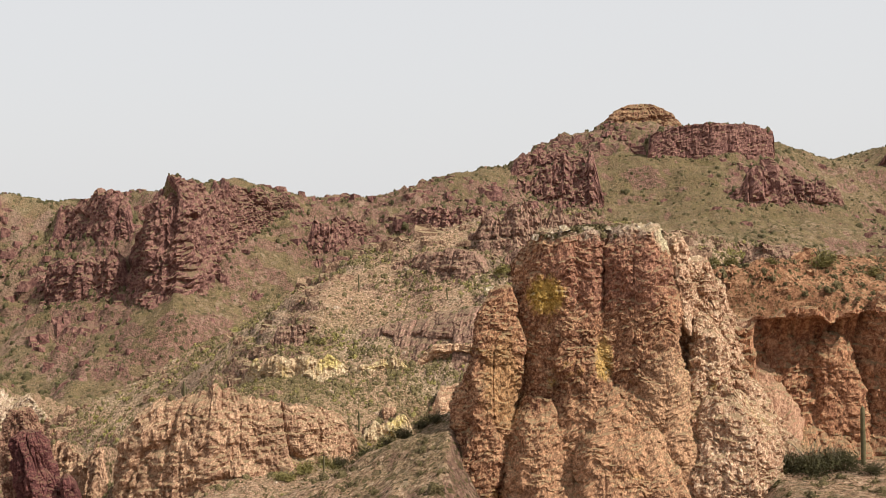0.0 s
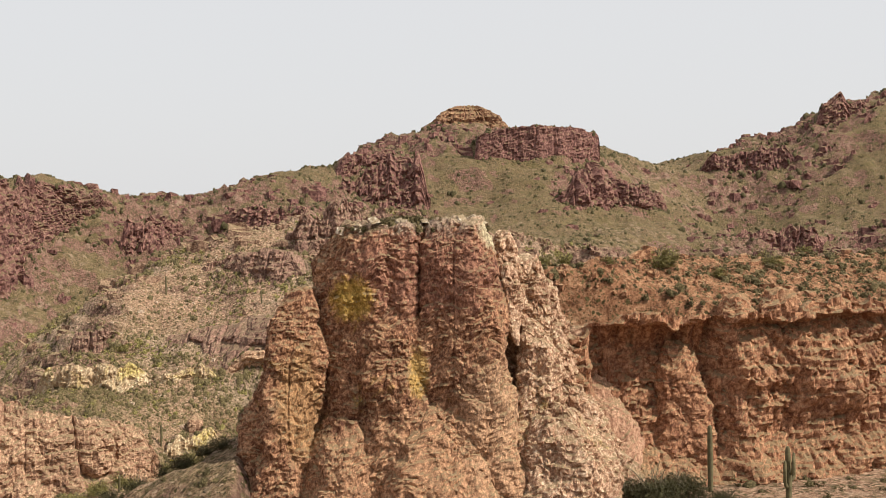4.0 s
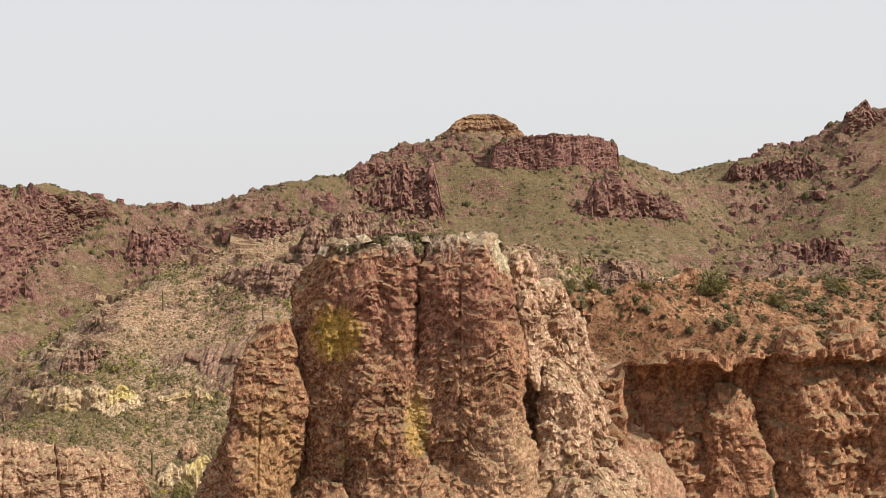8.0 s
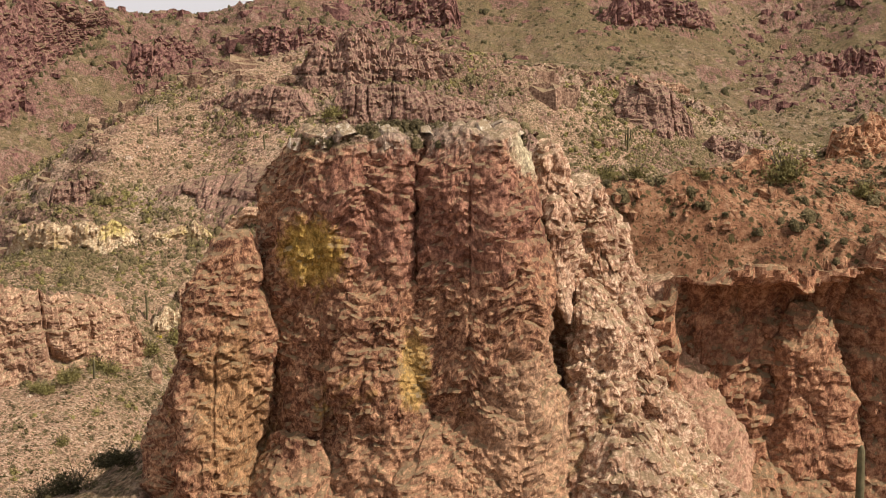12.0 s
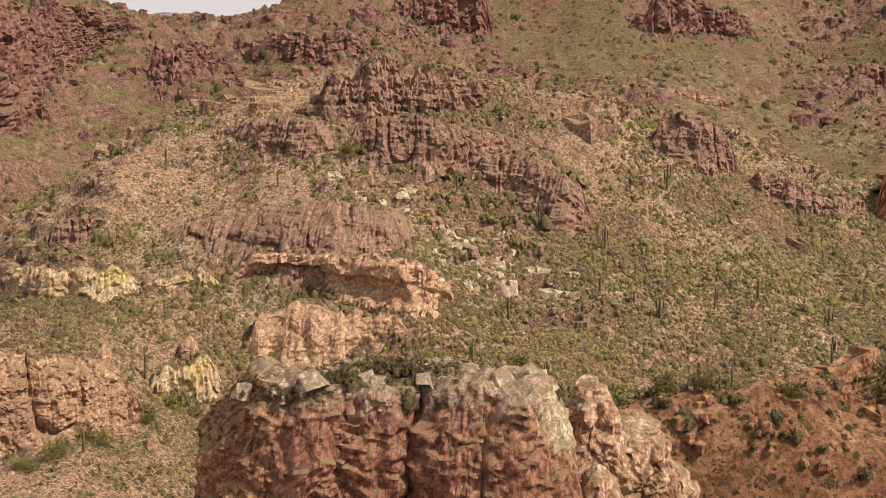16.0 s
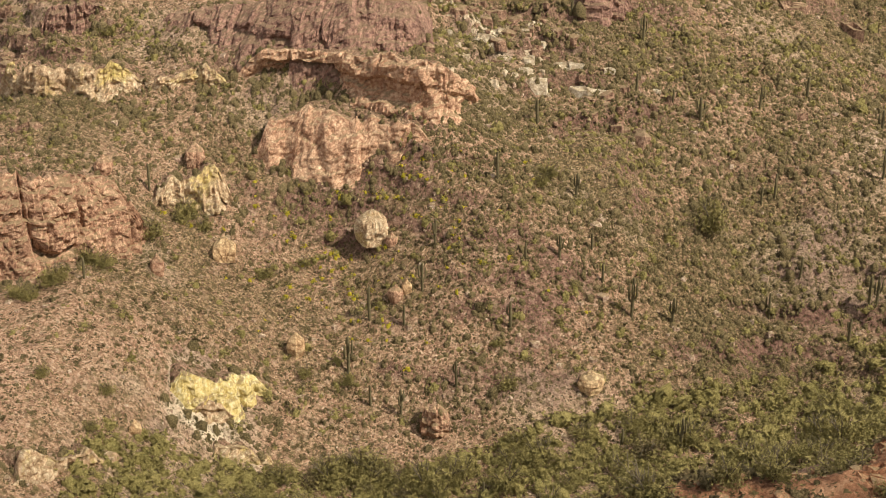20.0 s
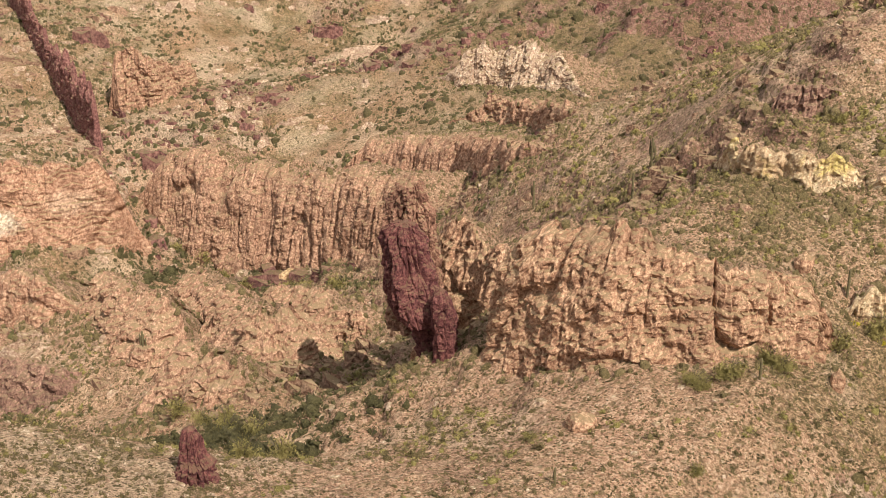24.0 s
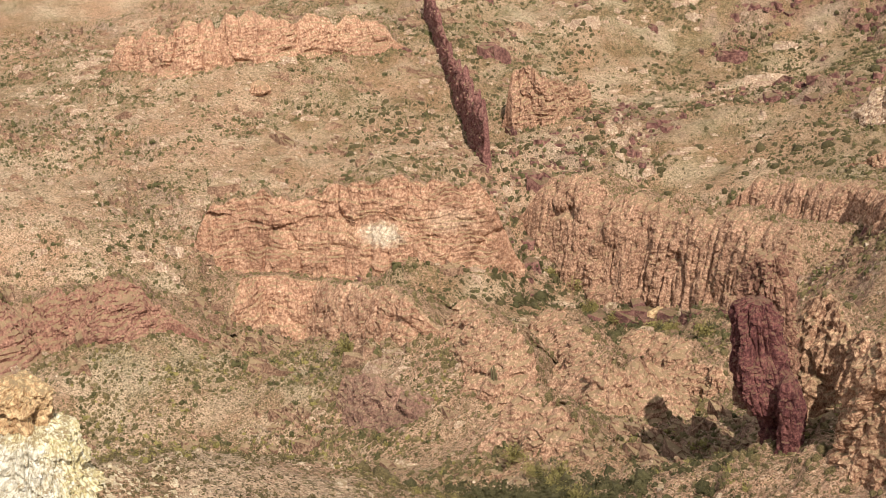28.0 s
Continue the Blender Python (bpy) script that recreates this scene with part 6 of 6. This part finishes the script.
def knobbly(p):
    """Where bedrock shows: not on the brushy hillside, not round the summit."""
    x, y = p[:, 0], p[:, 1]
    hill = smooth(-50, 0, x) * smooth(215, 240, y) * (1 - smooth(300, 330, y))
    top = smooth(790, 820, y) * smooth(-10, 10, x) * (1 - smooth(90, 110, x))
    patch = smooth(-0.1, 0.35, fbm(x / 19, y / 19, 0, 3, 407))
    return np.clip(rockiness(x, y) * patch * (1 - 0.95 * hill) * (1 - top), 0, 1)


p = apart(sown(5200, 235, 440, -66, 22, 401), 195.0)[1]
p = p[~((p[:, 0] > -68) & (p[:, 0] < 24) & (p[:, 1] > 262) & (p[:, 1] < 304))]
p = kept_where(p, knobbly(p) * 0.8 + 0.07 + 0.16 * smooth(-60, -110, p[:, 0]), 402)
outcrops("ledge_rocks", "broken brown and tan bedrock ledges on the slopes", p, np.random.default_rng(403).gamma(2.2, 0.34, len(p)) + 0.25, BROWNTAN, 404)
p = sown(5200, 440, 900, -46, 24, 411)
p = kept_where(p, knobbly(p) * 0.7 + 0.06, 412)
outcrops("far_ledge_rocks", "broken maroon ledges on the mountain slopes", p, np.random.default_rng(413).gamma(2.0, 0.5, len(p)) + 0.35, FARROCK, 414)
p = sown(4500, 400, 760, -67, -40, 421)
p = kept_where(p, knobbly(p) * 0.6 + 0.2, 422)
outcrops("canyon_ledge_rocks", "broken tan ledges on the canyon slopes", p, np.random.default_rng(423).gamma(2.0, 0.36, len(p)) + 0.25, BROWNTAN, 424, 0.7)

g = np.random.default_rng(441)
p = np.stack([g.uniform(-25, 125, 34000), g.uniform(238, 345, 34000)], 1)
p = kept_where(p, smooth(-25, 10, p[:, 0]) * np.clip(0.5 + 1.2 * fbm(p[:, 0] / 14, p[:, 1] / 14, 0, 3, 443), 0.06, 1), 442)
spread("hill_scrub", "dense dark olive scrub on the brushy hillside", p, np.random.default_rng(444).gamma(3.0, 0.13, len(p)) + 0.18, SCRUB, 6, 8, 0.8, "scrub", 445, 0.65)

p = sown(30000, 260, 760, -67, -22, 461)
p = apart(kept_where(p, lushness(p), 462))[1]
spread("slope_shrubs", "olive shrubs scattered over the canyon slopes", p, np.random.default_rng(463).gamma(3.0, 0.3, len(p)) + 0.35, SLOPELEAF, 9, 8, 0.5, "shrubs", 464)
g = np.random.default_rng(471)
p = np.stack([g.uniform(11, 75, 900), g.uniform(114, 160, 900)], 1)
p = p[(p[:, 1] > wall_y(p[:, 0]) + 4.5) & (fbm(p[:, 0] / 7, p[:, 1] / 7, 0, 2, 473) > 0.05)]
outcrops("spur_rocks", "small orange-brown rock knobs on the spur", p, g.gamma(2.0, 0.1, len(p)) + 0.1, ORANGE, 474)

# thickets along the wash and in the gullies
g = np.random.default_rng(431)
x = g.uniform(-45, 85, 4600)
y = 235 + 0.36 * x - 46 * g.uniform(0, 1, 4600) ** 1.3
p = np.stack([x, y], 1)
p = kept_where(p, np.clip(0.75 + 0.9 * fbm(x / 9, y / 9, 0, 3, 433), 0.1, 1), 432)
spread("wash_thicket", "dense yellow-green desert brush along the wash", p, np.random.default_rng(434).gamma(4.0, 0.28, len(p)) + 0.4, GREENLEAF, 36, 8, 0.33, "shrubs", 435, 0.85)
u = g.uniform(0, 1, 1200)
x = np.r_[-305 + 95 * u[:420], -137 + g.normal(0, 13, 600), g.normal(-325, 9, 180)]
y = np.r_[352 - 8 * u[:420] + g.normal(0, 7, 420), 229 + g.normal(0, 8, 600), g.normal(292, 7, 180)]
spread("gully_thicket", "dark green brush filling the canyon gullies", np.stack([x, y], 1), g.gamma(4.0, 0.34, 1200) + 0.4, GULLY, 40, 8, 0.30, "shrubs", 436, 0.85)

# scrub on the ledges above the cliffs and along their feet
for key, leaves_, size in (("near", SCRUB, 0.18), ("far", FARLEAF, 0.4)):
    p = np.concatenate(GROWTH[key])
    spread("ledge_scrub", "olive scrub along the cliff ledges and feet", p[:, :2], np.random.default_rng(451).gamma(3.0, size, len(p)) + 0.2, leaves_, 5, 8, 0.75, "scrub", 452, height=p[:, 2])

# finer plants where the camera passes nearest
p = np.concatenate(CLOSE)
p = kept_where(p, 0.8, 481)
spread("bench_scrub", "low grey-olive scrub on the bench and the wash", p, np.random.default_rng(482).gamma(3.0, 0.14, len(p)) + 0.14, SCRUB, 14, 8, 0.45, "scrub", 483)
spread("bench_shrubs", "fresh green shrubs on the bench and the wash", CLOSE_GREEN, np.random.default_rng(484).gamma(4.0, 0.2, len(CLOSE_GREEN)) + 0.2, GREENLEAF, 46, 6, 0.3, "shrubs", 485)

g = np.random.default_rng(491)
p = np.concatenate([np.stack([g.normal(-14, 9, 40), g.normal(309, 3, 40)], 1), np.stack([g.normal(8, 7, 60), g.normal(304, 3.5, 60)], 1)])
outcrops("white_rocks", "scattered cream-white rocks on the hillside", p, g.gamma(2.0, 0.16, len(p)) + 0.2, PALE, 492)
p = sown(3600, 330, 720, -67, -30, 501)
p = kept_where(p, np.clip(0.35 + 0.8 * fbm(p[:, 0] / 30, p[:, 1] / 30, 0, 3, 503), 0.03, 1) * smooth(-110, -150, p[:, 0]), 502)
outcrops("pale_ledge_rocks", "pale cream and pink rock ledges on the canyon slopes", p, np.random.default_rng(504).gamma(2.0, 0.3, len(p)) + 0.2, STONES, 505, 0.7)
g = np.random.default_rng(521)
p = np.concatenate([np.stack([g.normal(cx, wx, n), g.normal(cy, wy, n)], 1) for cx, cy, wx, wy, n in ((38, 312, 9, 6, 260), (24, 286, 6, 4, 160), (-22, 322, 6, 2.5, 110), (62, 318, 9, 6, 150), (-4, 300, 3, 3, 60), (-62, 305, 5, 2, 70))])
spread("green_patches", "patches of bright green low brush on the hillside", p, g.gamma(3.0, 0.2, len(p)) + 0.25, GREENLEAF, 14, 6, 0.4, "shrubs", 522, 0.7)
g = np.random.default_rng(511)
p = np.stack([g.uniform(-45, 110, 240), g.uniform(238, 335, 240)], 1)
spread("hill_bushes", "rounded green bushes dotted over the hillside", p, g.uniform(0.8, 1.9, 240), GREENLEAF, 70, 6, 0.26, "shrubs", 512, 0.8)

# the bench at the foot of the yellow pinnacle
g = np.random.default_rng(531)
p = np.stack([g.uniform(-152, -92, 5200), g.uniform(138, 205, 5200)], 1)
p = kept_where(p, np.clip(0.45 + 0.8 * fbm(p[:, 0] / 7, p[:, 1] / 7, 0, 3, 532), 0.08, 1), 533)
spread("bench_scrub", "low olive scrub below a yellow pinnacle", p, g.gamma(3.0, 0.12, len(p)) + 0.16, SCRUB, 12, 8, 0.45, "scrub", 534)
p = np.stack([g.uniform(-152, -92, 900), g.uniform(138, 205, 900)], 1)
outcrops("bench_rocks", "scattered cream rocks below a yellow pinnacle", p, g.gamma(2.0, 0.06, len(p)) + 0.08, STONES, 535)
p = np.stack([g.normal(-132, 5, 160), g.normal(152, 5, 160)], 1)
outcrops("white_rocks", "cream-white rubble fallen from a yellow pinnacle", p, g.gamma(2.0, 0.07, len(p)) + 0.08, PALE, 536)
p = np.stack([g.uniform(-150, -95, 60), g.uniform(140, 205, 60)], 1)
spread("bench_shrubs", "rounded green shrubs below a yellow pinnacle", p, g.uniform(0.6, 1.4, 60), GREENLEAF, 60, 6, 0.28, "shrubs", 537, 0.8)

# ---- saguaros ----
SAGUARO_KINDS = [build_saguaro("tall green saguaro with two upturned arms", 5.0, [(2.2, 0.4, 0.75, 1.5), (2.7, 3.4, 0.65, 1.2)], 1),
                 build_saguaro("slim single-stemmed green saguaro", 5.0, [], 2),
                 build_saguaro("green saguaro with several short arms", 5.0, [(2.0, 1.2, 0.7, 1.6), (2.4, 4.0, 0.7, 1.7), (3.0, 2.6, 0.55, 0.9)], 3),
                 build_saguaro("green saguaro with one arm", 5.0, [(2.3, 5.2, 0.7, 1.4)], 4)]
SAGUAROS = [(-5.4, 262, 4.4), (-14.6, 253.2, 5.4), (-7, 256.4, 4.6), (-9.4, 252.3, 3.3), (6.1, 251.2, 4.1), (13.3, 261.2, 3.6), (8.2, 259.8, 2.5),
            (18.3, 264.2, 2.6), (19.8, 259.9, 2.9), (16.1, 272.1, 4), (24.1, 256.4, 6.3), (30.3, 257.2, 4.2), (46.7, 281.5, 2.8), (49, 282.6, 4.2),
            (48.9, 300.7, 3.9), (27.2, 298.7, 3.4), (3.7, 270.6, 4.6), (45.7, 263.2, 4.3), (51.2, 268.8, 3.5), (60.6, 263.5, 4.7), (61.5, 262.7, 5.1),
            (29.5, 235.5, 4.6), (-16.9, 245.6, 5.7), (-13.4, 241.7, 3.2), (-9, 240.7, 4.1), (-50, 267.9, 4.4), (2.9, 228.2, 2.2), (56.3, 256.6, 3.8),
            (33.6, 299.1, 2.9), (21.6, 236, 2.3), (-1.4, 244, 4.0)]
MORE_SAGUAROS = [(-60.2, 329.1, 4.6), (-35.1, 316.4, 3.1), (16.4, 314.6, 4.6), (29.3, 312.3, 5.0), (44.5, 335.9, 5.6), (0.3, 320, 3.9), (67.2, 286.5, 5.9),
                 (-102.9, 310.6, 7.2), (-99.6, 296.4, 5.8), (-61.5, 247.5, 3), (-67.9, 246.2, 2.8), (-53, 243.1, 3.2), (-64.8, 209.2, 2.4), (-62.3, 201.4, 2.3),
                 (-140.2, 329.3, 6.8), (-201, 265.6, 8.0), (24.5, 108.3, 5.4), (28.4, 100.0, 5.0)]
for k, (x, y, tall) in enumerate(SAGUAROS + MORE_SAGUAROS):
    g = np.random.default_rng(900 + k)
    kind = SAGUARO_KINDS[1 if tall < 3.6 else int(g.integers(0, 4))] if tall < 5.2 or k > 40 else SAGUARO_KINDS[int(g.integers(0, 3)) * 1 % 4 if k % 2 else 2]
    if (x, y) == (24.5, 108.3):
        kind = SAGUARO_KINDS[1]
    thick = 0.55 + 0.05 * tall
    spin = Matrix.LocRotScale((x, y, float(land(x, y))), Euler((0, 0, g.uniform(0, 6.28))), (thick, thick, tall / 5.0))
    copy_thing(kind, spin)
for k, ob in enumerate(SAGUARO_KINDS):
    x, y = ((38, 296), (58, 306), (70, 300), (10, 287))[k]
    ob.matrix_basis = Matrix.LocRotScale((x, y, float(land(x, y))), Euler((0, 0, k)), (1, 1, 0.8))

# ---- trees and large bushes ----
TREES = [build_tree("palo_verde", "spreading yellow-green palo verde tree", GREENLEAF, 1.35, 2.0, 1100, 0.15, 31, "tree", "palo verdes"),
         build_tree("palo_verde", "low rounded green palo verde", GREENLEAF, 1.5, 1.7, 1200, 0.14, 41, "tree", "palo verdes"),
         build_tree("desert_bush", "grey-green desert bush with bare stems", SCRUB, 1.2, 1.4, 600, 0.15, 51, "bush", "desert bushes"),
         build_tree("desert_bush", "dense dark olive bush at the foot of the rocks", GULLY, 1.5, 1.6, 1900, 0.10, 53, "bush", "desert bushes")]
SPOTS = [(37.7, 274, 5), (11.7, 274, 2.8), (-21.2, 321.9, 3.4), (-19.2, 324, 3.4), (-66.2, 305.7, 2.7), (-31, 259.8, 2.4), (-25.5, 263.5, 2.2), (10.8, 272, 2.2),
         (37.5, 279, 2.6), (4.3, 248.9, 2), (6, 243.5, 2.4), (-16.9, 244.3, 2), (-22.8, 243.2, 2), (-44.7, 223.4, 1.8), (-45.1, 217, 1.7), (-58.6, 237.4, 2),
         (-54.3, 248.7, 2.9), (-52.1, 221.9, 1.8), (-74.2, 219, 1.6), (-281.8, 365.4, 6), (-251.3, 352.4, 5), (-236.8, 354.2, 5), (-212.3, 345.9, 5),
         (-294, 364.4, 6), (-165.3, 242, 4), (-144.5, 234, 4), (-116.4, 217.4, 4), (-106.7, 199.5, 3.4), (-322.9, 293.2, 8)]
SPOTS2 = [(-264.3, 266.6, 5), (-181.6, 303.7, 4), (-48.3, 259.2, 4), (-56.6, 241, 3.4), (-41.4, 265.5, 2.6), (13.1, 118.5, 1.9), (18.2, 121.3, 0.9), (23.8, 123.4, 2.3),
          (28.8, 123.6, 1.3), (35.9, 130.7, 1.7), (13.5, 116.6, 0.8), (7.4, 117.0, 1.0), (20.1, 108.3, 2.6), (18.3, 106.6, 2.2), (22.3, 109.8, 2.3), (38.5, 113.5, 1.6),
          (19.8, 105.5, 3.6), (22.4, 106.3, 3.0), (18.0, 106.8, 2.8), (24.6, 104.0, 1.8), (-44.1, 265.6, 4.0), (-52.1, 248.7, 3.5), (-60.4, 238.2, 3.0), (-268, 357, 5), (-228, 350, 5), (-150, 240, 4), (-130, 226, 4), (-112, 209, 3.5), (-138, 231, 3.6), (-155, 238, 3.4), (-15.5, 112, 1.9), (-18.5, 112.5, 2.4), (-20.2, 113.5, 1.8), (-22.5, 113, 2.2), (-25, 114, 1.9), (-16.8, 114.5, 2.0)]
for k, (x, y, tall) in enumerate(SPOTS + SPOTS2):
    g = np.random.default_rng(700 + k)
    kind = TREES[int(g.integers(0, 2)) if y > 116.5 else 3 if tall > 1.5 else 2]
    s = tall / 2.0
    copy_thing(kind, Matrix.LocRotScale((x, y, float(land(x, y))), Euler((0, 0, g.uniform(0, 6.28))), (s * g.uniform(0.9, 1.25), s * g.uniform(0.9, 1.2), s)))
g = np.random.default_rng(777)
for k in range(110):
    x = g.uniform(-30, 80)
    y = 243 + 0.22 * (x - 30) - g.uniform(2, 40) * (0.55 + 0.45 * smooth(-20, 40, x))
    s = g.uniform(1.0, 2.3)
    copy_thing(TREES[int(g.integers(0, 5)) % 3 if k % 3 else int(g.integers(0, 2))], Matrix.LocRotScale((x, y, float(land(x, y))), Euler((0, 0, g.uniform(0, 6.28))), (s * g.uniform(1, 1.3), s * g.uniform(1, 1.3), s)))
for k in range(34):
    x = g.uniform(9, 46)
    y = np.interp(x, [8, 13, 25, 42], [116, 120, 127, 140]) + g.uniform(-1, 9)
    s = g.uniform(0.35, 0.85)
    copy_thing(TREES[k % 2], Matrix.LocRotScale((x, y, float(land(x, y)) - 0.05), Euler((0, 0, g.uniform(0, 6.28))), (s * g.uniform(1, 1.4), s * g.uniform(1, 1.4), s)))
for k, ob in enumerate(TREES):
    x, y = ((48, 226), (20, 226), (0, 218), (40, 119))[k]
    ob.matrix_basis = Matrix.Translation((x, y, float(land(x, y))))

# yellow flowers on the slope under the ledge
g = np.random.default_rng(61)
p = np.stack([g.normal(-16, 12, 150), g.normal(266, 7, 150)], 1)
spread("yellow_bushes", "bright yellow flowering bushes", p, g.uniform(0.4, 1.1, 150), BLOOM, 26, 4, 0.35, "shrubs", 611)
# growth on the near spur and round the pinnacle
p = np.stack([g.uniform(6, 75, 4600), g.uniform(110, 165, 4600)], 1)
w = wall_y(p[:, 0])
p = p[(p[:, 1] > w + 3) & (p[:, 1] < w + 45)]
spread("spur_scrub", "small grey and olive scrub on the orange spur", p, g.gamma(3.0, 0.15, len(p)) + 0.12, SCRUB, 22, 6, 0.38, "scrub", 621)
p = np.concatenate([np.stack([g.uniform(14, 70, 260), g.uniform(88, 114, 260)], 1), np.stack([g.uniform(-46, -12, 160), g.uniform(97, 117, 160)], 1)])
spread("foot_scrub", "olive scrub at the foot of the wall and pinnacle", p, g.gamma(3.0, 0.2, len(p)) + 0.15, SCRUB, 40, 6, 0.3, "scrub", 631)
p = np.stack([g.uniform(6, 75, 6000), g.uniform(110, 160, 6000)], 1)
p = p[p[:, 1] > wall_y(p[:, 0]) + 3]
stones("spur_rubble", "small reddish stones on the spur", p, g.gamma(1.5, 0.14, len(p)) + 0.05, ORANGE, 641)

# pale blocks and plants on the flat top of the pinnacle
for k in range(90):
    g = np.random.default_rng(1200 + k)
    a, r = g.uniform(0, 6.28), g.uniform(0.1, 1.0) ** 0.5
    x, y, s = 0.6 + 6.0 * r * np.cos(a), 110.5 + 1.9 * r * np.sin(a), g.uniform(0.12, 0.5)
    if k < 3:
        x, y, s = ((-2.6, 109.2, 0.6), (4.4, 109.4, 0.8), (5.7, 109.6, 1.0))[k]
    v = np.array([(1, 0, -0.6), (0.3, 0.95, -0.6), (-0.8, 0.6, -0.6), (-0.9, -0.4, -0.6), (0.2, -1, -0.6), (0.6, 0.3, 0.7), (-0.5, 0.3, 0.8), (0.1, -0.6, 0.65)]) * g.uniform(0.75, 1.25, (8, 3)) * s
    f = [(0, 1, 5), (1, 2, 6), (1, 6, 5), (2, 3, 6), (3, 4, 7), (3, 7, 6), (4, 0, 7), (0, 5, 7), (5, 6, 7)]
    block = part("cap_rock", mesh_from("cap_rock", v, f, CAPROCK, False), pinnacle, "pale crusted cap rock")
    block.location = (x, y, 150.55 - 0.9 * r * r + 0.15 * s)
    block.rotation_euler = (g.uniform(-0.5, 0.5), g.uniform(-0.5, 0.5), g.uniform(0, 6.28))
g = np.random.default_rng(1300)
a, r = g.uniform(0, 6.28, 150), g.uniform(0, 1, 150) ** 0.5
p = np.stack([0.6 + 6.2 * r * np.cos(a), 110.5 + 1.8 * r * np.sin(a)], 1)
spread("top_scrub", "small olive scrub on top of the pinnacle", p, g.uniform(0.25, 0.85, 150), SCRUB, 50, 4, 0.25, "scrub", 1301, height=150.75 - 1.0 * r * r)

# a low mountain far beyond the saddle, with the haze in its colour
u = np.linspace(-1, 1, 60)
crest = 196 + 5 * fbm(u * 3, 0, 0, 3, 55) - 60 * np.abs(u + 0.1) ** 1.6
rows_ = [np.stack([-690 + 190 * u, 3090 + 0 * u + d, np.maximum(crest * (1 - k) + 60 * k, 60)], -1) for d, k in ((-160, 1), (-60, 0.3), (0, 0), (120, 1))]
tagged(new("far_mountain", mesh_from("far_mountain", np.stack(rows_).reshape(-1, 3), grid_faces(4, 60), HAZY, False)), "low mountain far beyond the saddle, coloured mauve for haze", "mountain", "", "structure")
